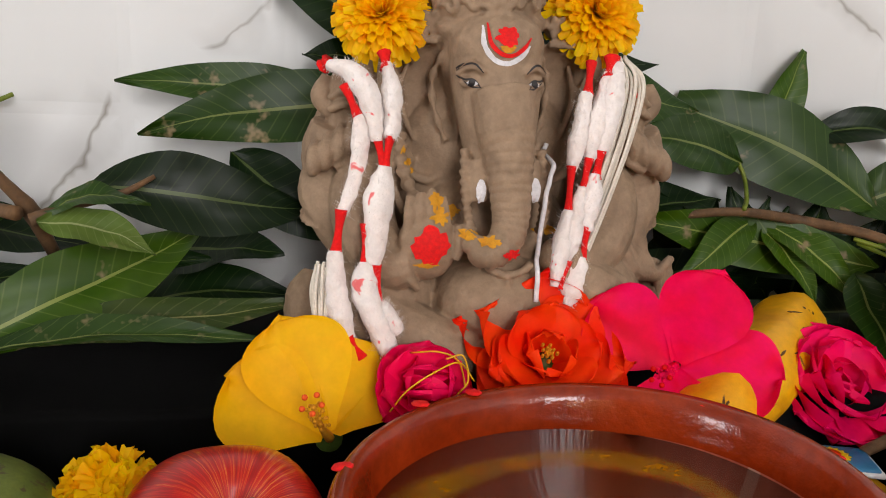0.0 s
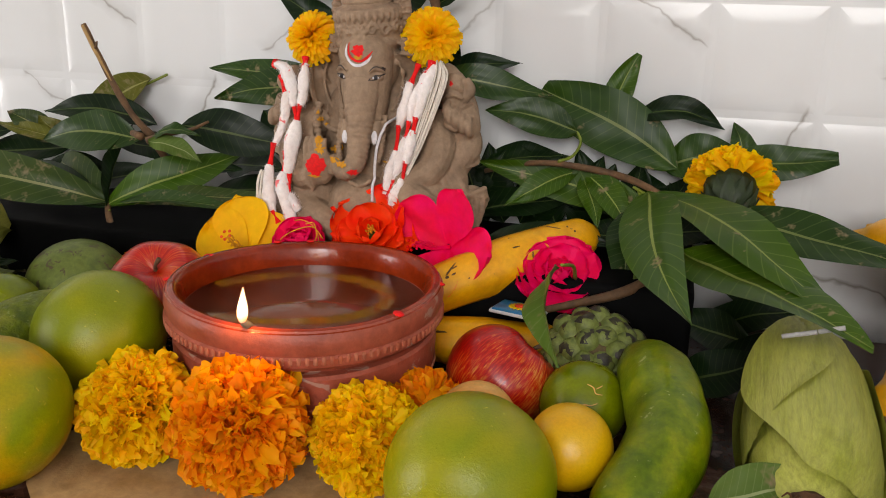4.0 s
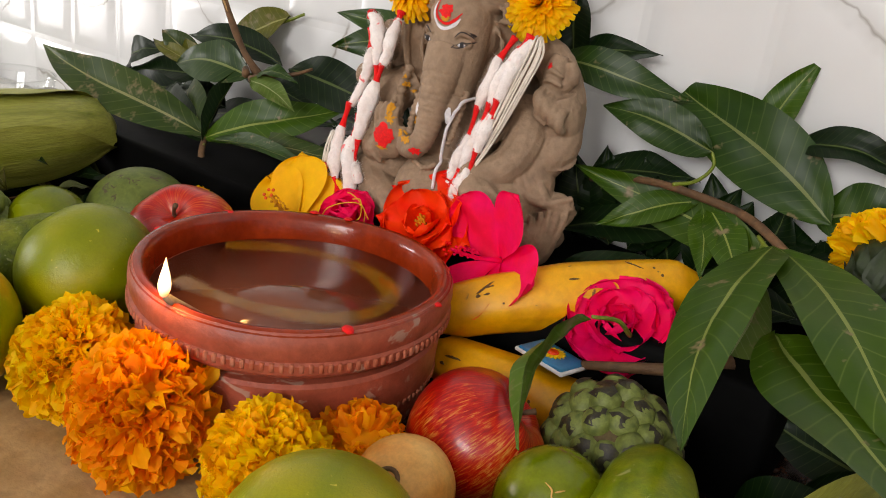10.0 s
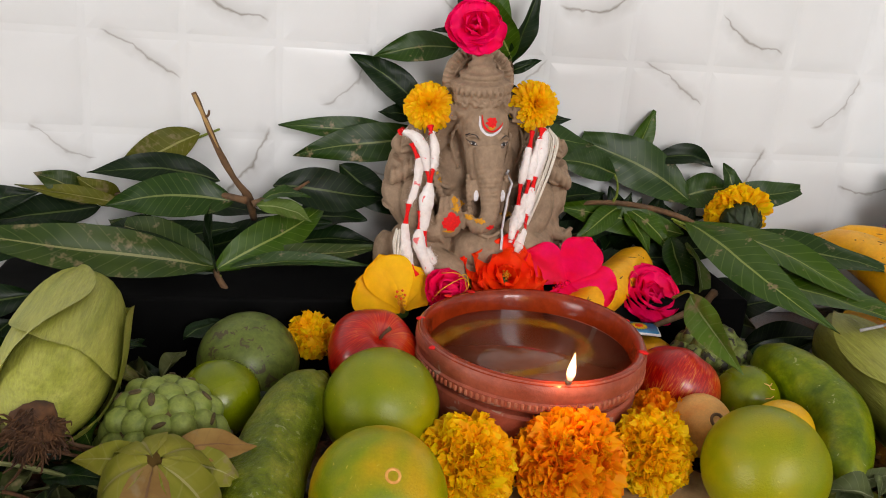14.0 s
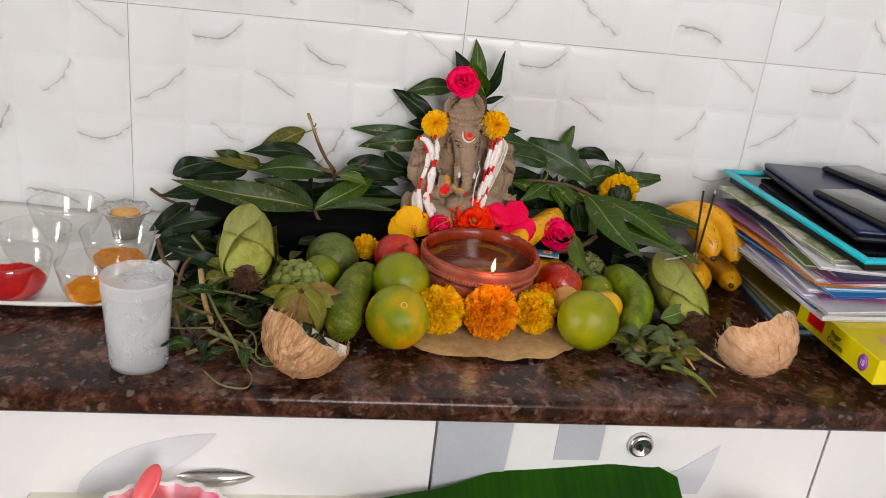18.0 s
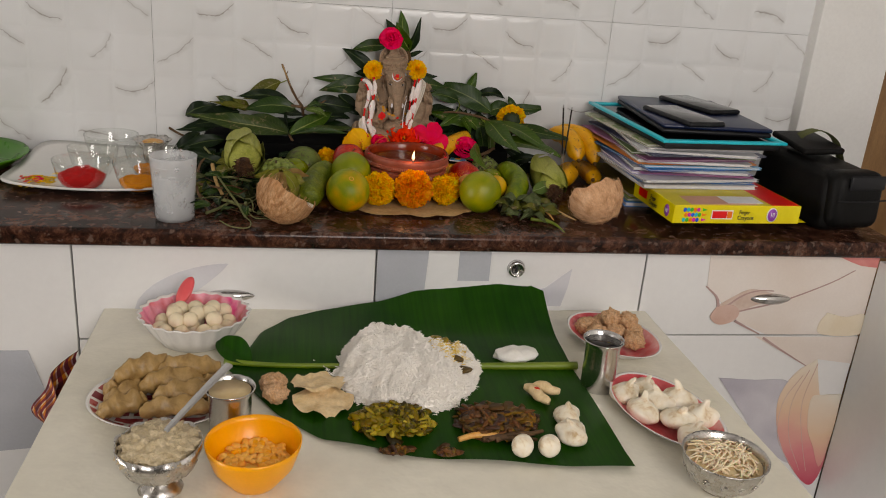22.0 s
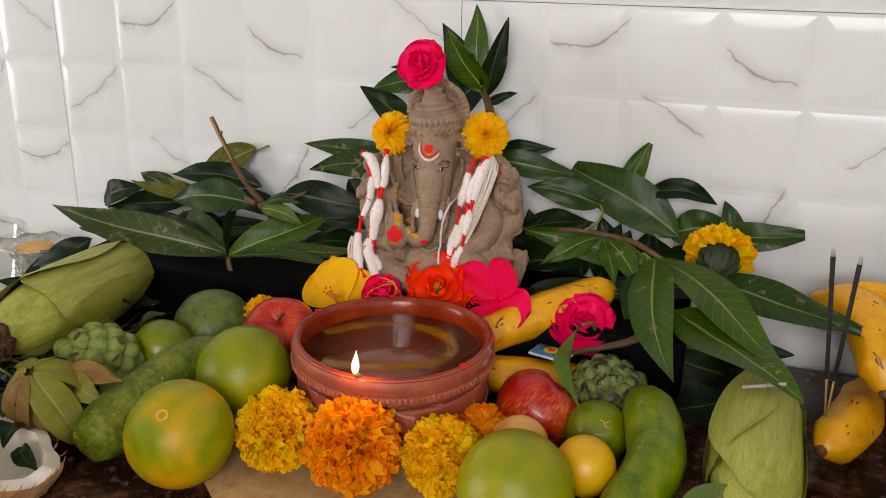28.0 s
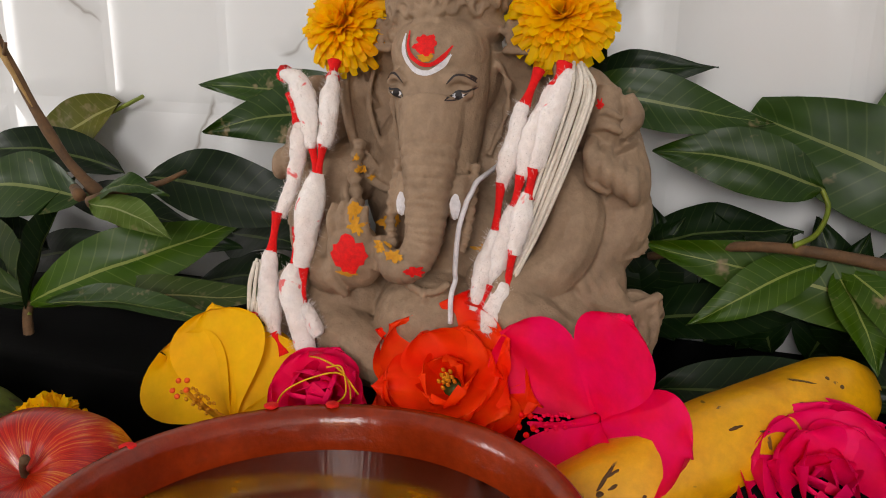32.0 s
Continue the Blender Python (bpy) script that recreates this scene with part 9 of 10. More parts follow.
whole("checked_cloth", grid(20, 14, lambda u, v: (-0.436 - 0.046 * (1 - abs(2 * u - 1)) * math.sin(0.4 + 2.2 * v) - 0.006 * math.sin(v * 9 + u * 5), -0.15 - 0.15 * u, TABLE - 0.006 - 0.10 * v * (1 - 0.5 * abs(u - 0.4)))), CHECK, "brown checked cloth hanging under the plastic cloth", "cloth")
whole("cloth_overhang", grid(40, 14, lambda u, v: (0.502 + 0.014 * v + 0.016 * math.sin(v * 2.2) * (0.5 + 0.5 * math.sin(u * 13)), -0.018 - 0.60 * u, TABLE - 0.001 - 0.20 * v)), CLOTH, "hanging edge of the cream plastic cloth at the far end", "tablecloth")


def banana_leaf_material():
    m, n, l, b = nodes("banana_leaf")
    tc = n.new("ShaderNodeTexCoord")
    mp = n.new("ShaderNodeMapping")
    mp.inputs["Scale"].default_value = (160, 5, 5)
    l.new(tc.outputs["Object"], mp.inputs["Vector"])
    fine = noise_node(n, l, mp.outputs[0], 1.0, 3, 0.6)
    big = noise_node(n, l, tc.outputs["Object"], 7, 3)
    r = ramp(n, [(0.3, (0.010, 0.040, 0.005)), (0.7, (0.028, 0.080, 0.010))])
    l.new(big.outputs[0], r.inputs[0])
    g = ramp(n, [(0.3, (0.55, 0.60, 0.5)), (0.7, (1.12, 1.1, 1.1))])
    l.new(fine.outputs[0], g.inputs[0])
    l.new(mix(n, l, 1.0, r.outputs[0], g.outputs[0], "MULTIPLY"), b.inputs["Base Color"])
    b.inputs["Roughness"].default_value, b.inputs["Specular IOR Level"].default_value = 0.46, 0.14
    bp = n.new("ShaderNodeBump")
    bp.inputs["Strength"].default_value, bp.inputs["Distance"].default_value = 0.3, 0.001
    l.new(fine.outputs[0], bp.inputs["Height"])
    l.new(bp.outputs[0], b.inputs["Normal"])
    return m


BLEAF = banana_leaf_material()
RIB = surface("pale_green_midrib", [(0.14, 0.20, 0.04), (0.22, 0.28, 0.07)], 40, 0.4, 0.08, 0.2, 300, stretch=(0.2, 3, 3))
bl = thing("banana_leaf", (0.04, -0.23, TABLE), "large green banana leaf spread as a plate on the cloth", "leaf")
BX = [0, 0.05, 0.14, 0.25, 0.45, 0.65, 0.85, 0.95, 1.0]


def leaf_back(u):
    return float(np.interp(u, BX, [0.035, 0.115, 0.165, 0.185, 0.200, 0.222, 0.232, 0.225, 0.205]))


def leaf_front(u):
    return float(np.interp(u, BX, [-0.012, -0.055, -0.130, -0.185, -0.225, -0.238, -0.250, -0.255, -0.256]))


def leaf_half(front):
    def at(u, v):
        x = -0.215 + 0.512 * u
        w = leaf_front(u) if front else leaf_back(u)
        x += (0.016 * (abs(w) - 0.1) * (u - 0.4) if front else 0.004) * v - 0.05 * v * (1 - u) ** 6 * (0 if front else -0.3)
        y = -0.225 - 0.013 * u + w * v
        z = 0.0035 + 0.003 * math.sin(v * 3.1) + 0.0012 * noise.noise(Vector((x * 16, y * 9, 2)))
        if not front:
            z += 0.058 * max(0, v - 0.45) ** 1.6 / 0.384 * min(1, max(0, (u - 0.1) * 2.2)) * float(np.interp(u, [0, 0.45, 0.85, 1], [0.3, 0.42, 0.95, 0.70]))
        else:
            z += 0.004 * max(0, v - 0.85) / 0.15 * (0.5 + 0.5 * math.sin(u * 21))
        return x - 0.04, y + 0.23, z
    V, F = grid(64, 22, at)
    return V, (F if front else [tuple(reversed(f)) for f in F])


part("blade_half", leaf_half(False), BLEAF, bl)
part("blade_half", leaf_half(True), BLEAF, bl)
part("midrib", tube([(-0.262, 0.012, 0.010), (-0.18, 0.004, 0.007), (0.0, 0.0, 0.0072), (0.15, -0.004, 0.0075), (0.263, -0.006, 0.0085)], [0.0045, 0.0038, 0.0046, 0.0056, 0.0064], 10, 30), RIB, bl, "pale green midrib")
part("curled_end", xf(blade((0, 0, 0), (-0.055, 0.055, 0.020), 0.05, (0, -0.3, 0.9), 0.1, 0.4, 0.1, 0.8, 3), pose(-0.225, 0.008, 0.004)), BLEAF, bl)
LZ = TABLE + 0.0075

RICE = surface("boiled_rice", [(0.97, 0.93, 0.87), (0.99, 0.96, 0.91)], 60, 0.40, 0.06, 0.0, 300, grain=0.0, spec=0.3)
RICE_STAINED = surface("curry_stained_rice", [(0.80, 0.56, 0.10), (0.92, 0.78, 0.42)], 90, 0.45, 0.06, 0.0, 300, grain=0.1, spec=0.3)


def scatter(name, at, rx, ry, height, grain, count, mat, label, category, lump=0.0, seed=1, core=None, along=None):
    """A heap of small pieces over a low mound."""
    t = thing(name, at, label, category)

    def top(x, y):
        q = (x / rx) ** 2 + (y / ry) ** 2
        return height * max(0.0, 1 - q) ** 0.55 * (1 + lump * noise.noise(Vector((x * 22, y * 22, seed))))
    part("mound", grid(14, 36, lambda u, v: (rx * 0.95 * u * math.cos(v * math.tau) * (1 + 0.10 * noise.noise(Vector((math.cos(v * 6.283), math.sin(v * 6.283), seed)))), ry * 0.95 * u * math.sin(v * math.tau) * (1 + 0.10 * noise.noise(Vector((math.cos(v * 6.283), math.sin(v * 6.283), seed)))), 0.86 * top(rx * 0.95 * u * math.cos(v * math.tau), ry * 0.95 * u * math.sin(v * math.tau)) - 0.0005), cv=True), core or mat, t)
    out = []
    for i in range(count):
        a, r = random.random() * math.tau, math.sqrt(random.random()) * (1.0 + 0.10 * (random.random() < 0.1))
        k = 1 + 0.10 * noise.noise(Vector((math.cos(a), math.sin(a), seed)))
        x, y = rx * r * k * math.cos(a), ry * r * k * math.sin(a)
        out.append(xf(grain(i), Matrix.Translation((x, y, 0.9 * top(x, y) + 0.0012 * random.random())) @ pose(0, 0, 0, 50 * (random.random() - 0.5), 60 * (random.random() - 0.5), 360 * random.random())))
    tagged(part("cut_vegetable", join(*out), mat, t), kind="stuff")
    return t


def rice_grain():
    s = 0.62 + 0.35 * random.random()
    V = [(-0.0046 * s, 0, 0.0004), (-0.002 * s, 0.0009, 0.0007), (-0.002 * s, -0.0009, 0.0007), (0.002 * s, 0.0009, 0.0008), (0.002 * s, -0.0009, 0.0008), (0.0046 * s, 0, 0.0004), (-0.002 * s, 0, 0.0015), (0.002 * s, 0, 0.0015)]
    return V, [(0, 2, 6), (0, 6, 1), (2, 4, 7, 6), (6, 7, 3, 1), (4, 5, 7), (7, 5, 3)]


def rice_heap(at, peaks, count, label, seed, stain):
    """Boiled rice: merging mounds with a steep ragged foot, grains lying every way."""
    t = thing("rice_heap", at, label, "rice")

    def top(x, y):
        f = sum(a * math.exp(-((x - px) ** 2 + (y - py) ** 2) / (2 * r * r)) for px, py, a, r in peaks)
        f += 0.26 * noise.noise(Vector((x * 34, y * 34, seed))) + 0.12 * noise.noise(Vector((x * 90, y * 90, seed)))
        h = 0.056 * (1 - math.exp(-max(0.0, f - 0.30) * 1.5)) if f > 0.30 else (f - 0.30) * 0.05
        return h + min(1, max(0, h) / 0.010) * (0.0130 * noise.noise(Vector((x * 42, y * 42, seed + 4))) + 0.0060 * noise.noise(Vector((x * 150, y * 150, seed))))

    def bed(u, v):
        x, y = 0.15 * (u - 0.5) * 2, 0.13 * (v - 0.5) * 2
        h = top(x, y)
        return x, y, h - 0.0004 if h > 0 else max(-0.03, 12 * h)
    part("mound", grid(90, 80, bed), RICE, t)
    plain, stained = [], []
    while len(plain) < count:
        x, y = 0.15 * (2 * random.random() - 1), 0.13 * (2 * random.random() - 1)
        h = top(x, y)
        if h > 0 or (h > -0.004 and random.random() < 0.05):
            near = min(1, math.hypot(x - stain[0], (y - stain[1]) * 0.8) / stain[2])
            g = xf(rice_grain(), Matrix.Translation((x, y, max(0, h) - 0.0006 + 0.0008 * random.random() + 0.0022 * (random.random() < 0.10))) @ pose(0, 0, 0, 34 * (random.random() - 0.5), 44 * (random.random() - 0.5), 360 * random.random()))
            (stained if random.random() > near ** 0.7 else plain).append(g)
    tagged(part("grain", join(*plain), RICE, t), kind="stuff")
    tagged(part("stained_grain", join(*stained), RICE_STAINED, t, "rice stained yellow by curry"), kind="stuff")
    return top


rice_top = rice_heap((0.020, -0.262, LZ), [(-0.026, 0.048, 1.1, 0.026), (0.010, 0.034, 1.1, 0.034), (-0.044, 0.002, 0.8, 0.024), (0.026, -0.022, 1.0, 0.036), (0.044, -0.064, 0.7, 0.022), (-0.016, -0.034, 0.9, 0.030), (0.096, 0.006, 0.75, 0.022), (0.068, 0.002, 0.7, 0.026), (0.058, -0.044, 0.5, 0.020)], 22000, "heap of boiled white rice on the banana leaf", 3, (0.078, 0.004, 0.034))
GREENVEG = frill_material("green_vegetable_pieces", [(0.17, 0.12, 0.022), (0.035, 0.03, 0.010), (0.30, 0.23, 0.05), (0.08, 0.06, 0.015), (0.46, 0.37, 0.11), (0.02, 0.015, 0.008), (0.12, 0.10, 0.02)], 0.35, False)
DARKVEG = frill_material("dark_fried_pieces", [(0.09, 0.04, 0.02), (0.16, 0.08, 0.04), (0.03, 0.02, 0.02), (0.22, 0.13, 0.04), (0.05, 0.03, 0.025)], 0.35, False)
CURRY = surface("yellow_okra_pieces", [(0.10, 0.10, 0.015), (0.30, 0.22, 0.02), (0.48, 0.30, 0.02)], 90, 0.3, 0.1, 0.5, 300, 0.001, grain=0.4)
CURRY_DARK = surface("dark_okra_pieces", [(0.05, 0.035, 0.012), (0.14, 0.09, 0.03)], 90, 0.3, 0.1, 0.5, 300, 0.001, grain=0.4)


def chunk(lx, ly, lz):
    """Makers of uneven cut pieces: lumps, half slices and strips."""
    def make(i):
        s = 0.45 + 1.0 * random.random()
        if i % 3 == 1:
            r, th = lx * s * 1.05, lz * 0.55
            arc = [(r * math.cos(math.pi * k / 7), r * math.sin(math.pi * k / 7)) for k in range(8)]
            return [(x, y, z) for z in (0, th) for x, y in arc], [tuple(range(7, -1, -1)), tuple(range(8, 16))] + [(k, (k + 1) % 8, 8 + (k + 1) % 8, 8 + k) for k in range(8)]
        return ball(lx * s, ly * (0.5 + 0.9 * random.random()), lz * (0.7 + 0.6 * random.random()), 8, 6, wobble(0.45, lx * 0.8, i))
    return make


scatter("green_curry", (0.005, -0.388, LZ), 0.052, 0.036, 0.018, chunk(0.0078, 0.0050, 0.0038), 190, GREENVEG, "green and yellow vegetable curry on the leaf", "curry", 0.3, 7)
scatter("fried_vegetables", (0.143, -0.390, LZ), 0.056, 0.040, 0.015, chunk(0.0100, 0.0040, 0.0032), 170, DARKVEG, "dark fried vegetables on the leaf", "curry", 0.3, 9)
t = thing("okra_curry", (0.094, -0.252, LZ + 0.02 + rice_top(0.074, 0.010) * 0.5), "yellow okra curry on the rice", "curry")
for i, (x, y, s, rz) in enumerate(((0.064, 0.026, 0.012, 20), (0.078, 0.030, 0.015, 70), (0.084, 0.020, 0.013, 10), (0.070, 0.012, 0.011, 40), (0.092, 0.030, 0.010, 120), (0.077, -0.002, 0.010, 80), (0.086, -0.016, 0.012, -35), (0.092, -0.030, 0.015, -40))):
    z = LZ + max(0.0, rice_top(x, y)) + 0.0035 - t.location.z
    part("okra_piece", ball(s, s * 0.55, s * 0.36, 16, 10, wobble(0.28, s * 0.7, i)), CURRY_DARK if i > 5 else CURRY, t, m=pose(0.020 + x - 0.094, -0.262 + y + 0.252, z, 14 * math.sin(i * 3), 18 * math.cos(i * 5), rz))
for i, (x, y, a) in enumerate(((0.118, -0.428, 8), (0.150, -0.436, -4), (0.165, -0.428, 14))):
    whole("fried_strip", tube([(-0.034, 0, 0.004), (-0.01, 0.003, 0.006), (0.012, -0.002, 0.006), (0.036, 0.002, 0.004)], [0.0035, 0.0042, 0.0038, 0.0022], 8), TAN_SKIN if i == 0 else STEM, "long brown fried vegetable strip on the leaf", "curry", "fried strips", loc=(x, y, LZ), rz=a)
for i, (x, y) in enumerate(((0.002, -0.448), (0.068, -0.455))):
    scatter("pickle_piece", (x, y, LZ - 0.002), 0.020 - 0.004 * i, 0.008, 0.006, chunk(0.006, 0.003, 0.002), 22, DARKVEG, "dab of dark pickle on the leaf", "pickle", 0.2, 13 + i)
YOG = surface("white_curd", [(0.84, 0.82, 0.77), (0.90, 0.88, 0.84)], 40, 0.4, 0.08, 0.4, 130, 0.002, sss=0.2, grain=0.08)
whole("curd_dollop", ball(0.034, 0.020, 0.011, 32, 16, wobble(0.35, 0.012, 3)), YOG, "dollop of white curd on the leaf", "curd", loc=(0.212, -0.204, LZ + 0.004))

# breads, sweets and dumplings on the leaf
FRIED = surface("fried_dough", [(0.72, 0.54, 0.32), (0.84, 0.68, 0.46), (0.78, 0.60, 0.38)], 45, 0.5, 0.12, 0.4, 200, 0.0015, grain=0.2)
NUTTY = surface("sesame_sweet", [(0.60, 0.36, 0.20), (0.84, 0.60, 0.42)], 150, 0.75, 0.1, 0.9, 380, 0.003, grain=0.45)
DOUGH = surface("steamed_rice_dough", [(0.60, 0.46, 0.30), (0.84, 0.76, 0.62), (0.90, 0.84, 0.73), (0.90, 0.84, 0.73)], 55, 0.42, 0.08, 0.25, 90, 0.0012, sss=0.25, grain=0.08)
DOUGH_TAN = surface("tan_steamed_dough", [(0.24, 0.155, 0.075), (0.41, 0.285, 0.150), (0.30, 0.20, 0.095)], 60, 0.4, 0.1, 0.3, 90, 0.0012, sss=0.15, grain=0.12)
t = thing("fried_bread", (-0.085, -0.318, LZ), "folded crisp fried bread on the leaf", "bread")
for i, (dx, dy, r, tl) in enumerate(((0.002, -0.014, 0.041, 4), (-0.004, 0.022, 0.037, -7))):
    part("layer", grid(8, 30, lambda u, v: (dx + r * u * math.cos(v * math.tau) * (1 + 0.12 * noise.noise(Vector((math.cos(v * 6.28) * 2, math.sin(v * 6.28) * 2, i)))), dy + 0.9 * r * u * math.sin(v * math.tau), 0.006 + 0.007 * i + 0.012 * noise.noise(Vector((u * 2 * math.cos(v * 6.28), u * 2 * math.sin(v * 6.28), i * 3))) * u), cv=True), FRIED, t, m=pose(0, 0, 0, tl))
for i, (x, y, r) in enumerate(((-0.150, -0.300, 0.0175), (-0.146, -0.324, 0.0160))):
    whole("sesame_ball", ball(r, r * 0.95, r * 0.8, 44, 28, lambda v, q=i: wobble(0.22, 0.0035, q + 3)(wobble(0.2, 0.008, q)(v))), NUTTY, "rough brown sesame ball on the leaf", "sweet", "sesame balls on the leaf", loc=(x, y, LZ + r * 0.72))
for i, (x, y, a, L) in enumerate(((0.214, -0.330, -58, 0.024), (0.232, -0.316, -25, 0.018))):
    g = tube([(-L, 0, 0), (-L * 0.4, 0.002, 0.002), (L * 0.3, -0.002, 0.001), (L, 0, 0)], [0.004, 0.0085, 0.008, 0.0045], 14, 24)
    whole("fried_dough_piece", ([wobble(0.15, 0.008, i)(v) for v in g[0]], g[1]), FRIED, "knobbly fried dough piece with a red centre", "snack", "fried dough pieces", loc=(x, y, LZ + 0.0075), rz=a)
part("red_centre", ball(0.006, 0.004, 0.0025, 14, 8), PK_RED, bpy.data.objects["fried_dough_piece"], m=Matrix.Translation((-0.002, 0, 0.008)))


def dumpling(name, loc, r, label, mat, seed, group, peak=0.5):
    """A pleated dumpling drawn up to a point."""
    t = thing(name, loc, label, "dumpling", group, rz=seed * 47)
    shape = [(0.50, 0.0), (0.80, 0.05), (0.98, 0.25), (1.0, 0.45), (0.90, 0.68), (0.66, 0.88), (0.40, 1.00), (0.24, 1.12), (0.13, 1.12 + 0.4 * peak), (0.001, 1.16 + 0.4 * peak)]
    prof = [(max(r * q.x, 0.0001), max(0.0, r * q.y)) for q in spline([(a, b, 0) for a, b in shape], 24)]

    def pleat(p, a):
        u = p.z / (r * (1.16 + 0.4 * peak))
        k = 1 + (0.05 * math.sin(7 * a + seed) + 0.16 * math.sin(3 * a + 2 * seed)) * u * (u < 0.97) + 0.13 * math.sin(2 * a + seed) + 0.16 * noise.noise(p / (0.7 * r) + Vector((seed, 0, 0)))
        return Vector((p.x * k + 0.35 * r * u ** 3 * math.sin(seed * 3), p.y * k + 0.3 * r * u ** 3 * math.cos(seed * 5), p.z * (1 + 0.12 * math.sin(seed * 7))))
    part("dough", lathe(prof, 36, pleat), mat, t)
    return t


dumpling("dumpling", (0.242, -0.386, LZ - 0.002), 0.0195, "white pleated dumpling on the banana leaf", DOUGH, 1, "dumplings on the leaf", 0.55)
dumpling("dumpling", (0.236, -0.428, LZ - 0.002), 0.0235, "large white pleated dumpling on the banana leaf", DOUGH, 2.4, "dumplings on the leaf", 0.55)
for x, y in ((0.160, -0.462), (0.194, -0.464)):
    whole("rice_ball", ball(0.0140, 0.0140, 0.0145, 28, 18, wobble(0.06, 0.012, x * 50)), DOUGH, "smooth white rice ball on the leaf", "sweet", "rice balls on the leaf", loc=(x, y, LZ + 0.0125))

DOUGH_CREAM = surface("cream_rice_dough", [(0.78, 0.68, 0.50), (0.86, 0.78, 0.62)], 30, 0.4, 0.08, 0.2, 90, 0.0012, sss=0.2, grain=0.08)
# dishes round the leaf
PLATE_PRINT = surface("red_patterned_melamine", [(0.45, 0.06, 0.07), (0.62, 0.16, 0.17), (0.72, 0.42, 0.40)], 24, 0.3, 0.06, 0.05, 200, grain=0.1)
PINK_PRINT = surface("pink_patterned_melamine", [(0.72, 0.10, 0.28), (0.78, 0.40, 0.46), (0.70, 0.20, 0.22)], 26, 0.3, 0.06, 0.05, 200, grain=0.1)
MELAMINE = surface("white_melamine", [(0.74, 0.72, 0.69), (0.80, 0.78, 0.76)], 10, 0.25, 0.06, 0.03, 200, grain=0.04)


def check_plate_material():
    """White melamine printed with dark red blocks."""
    m = surface("red_check_melamine", [(0.70, 0.66, 0.62), (0.78, 0.74, 0.70)], 24, 0.28, 0.06, 0.0, 200, grain=0.05)
    n, l = m.node_tree.nodes, m.node_tree.links
    tc, ck = n.new("ShaderNodeTexCoord"), n.new("ShaderNodeTexBrick")
    ck.inputs["Scale"].default_value, ck.inputs["Mortar Size"].default_value = 13.0, 0.04
    ck.inputs["Color1"].default_value, ck.inputs["Color2"].default_value, ck.inputs["Mortar"].default_value = (0.20, 0.02, 0.03, 1), (0.45, 0.09, 0.08, 1), (0.76, 0.72, 0.68, 1)
    l.new(tc.outputs["Object"], ck.inputs["Vector"])
    l.new(ck.outputs["Color"], n["Principled BSDF"].inputs["Base Color"])
    return m


def oval_dish(name, loc, rx, ry, h, label, inner, scallop=0, tilt=0.0, group="melamine dishes"):
    t = thing(name, loc, label, "dish", group, rz=tilt)

    def shaped(prof, z):
        def fn(p, a):
            w = 1 + (0.035 * math.sin(scallop * a) if scallop else 0) * min(1, p.z / h)
            return Vector((p.x * rx * w, p.y * ry * w, p.z))
        return lathe([(r, zz) for r, zz in prof], 96, fn, False)
    part("outside", shaped([(0.55, 0.0), (0.60, 0.001), (0.80, h * 0.45), (0.96, h * 0.92), (1.0, h), (0.975, h * 1.01), (0.95, h * 0.94)], 0), MELAMINE, t)
    part("inside", shaped([(0.95, h * 0.94), (0.78, h * 0.48), (0.58, h * 0.14), (0.0001, h * 0.12)], 0), inner, t)
    return t


oval_dish("scalloped_bowl", (-0.272, -0.130, TABLE), 0.082, 0.074, 0.049, "scalloped white bowl with a pink pattern", PINK_PRINT, 22)
k = 0
for row, (yy, n, z) in enumerate(((-0.035, 4, 0.030), (-0.012, 5, 0.026), (0.014, 5, 0.027), (0.036, 4, 0.032), (0.0, 3, 0.046), (0.022, 3, 0.045), (-0.022, 3, 0.045))):
    for i in range(n):
        x = (i - (n - 1) / 2) * 0.0262 + 0.0045 * math.sin(k * 3.7)
        yy += 0.004 * math.sin(k * 5.3) * (1 if k % 2 else -1)
        whole("rice_ball", ball(0.0122, 0.0122, 0.0116, 20, 14, wobble(0.05, 0.012, k)), DOUGH_CREAM, "smooth cream rice ball in the scalloped bowl", "sweet", "rice balls in the bowl", loc=(-0.272 + x, -0.130 + yy * 0.95, TABLE + z))
        k += 1
# spoons in the bowl
t = thing("pink_spoon", (-0.292, -0.082, TABLE + 0.038), "pink plastic serving spoon in the bowl", "spoon", rz=-38, rx=50)
PINK_PLASTIC = surface("pink_plastic", [(0.62, 0.12, 0.13), (0.70, 0.18, 0.18)], 20, 0.35, 0.06, 0.02, 200, grain=0.05)
part("bowl", ball(0.013, 0.024, 0.005, 24, 12), PINK_PLASTIC, t, m=Matrix.Translation((0, 0.018, 0.014)))
part("handle", tube([(0, -0.004, 0.010), (0.004, -0.04, 0.0), (0.006, -0.06, -0.008)], [0.004, 0.0035], 8), PINK_PLASTIC, t)

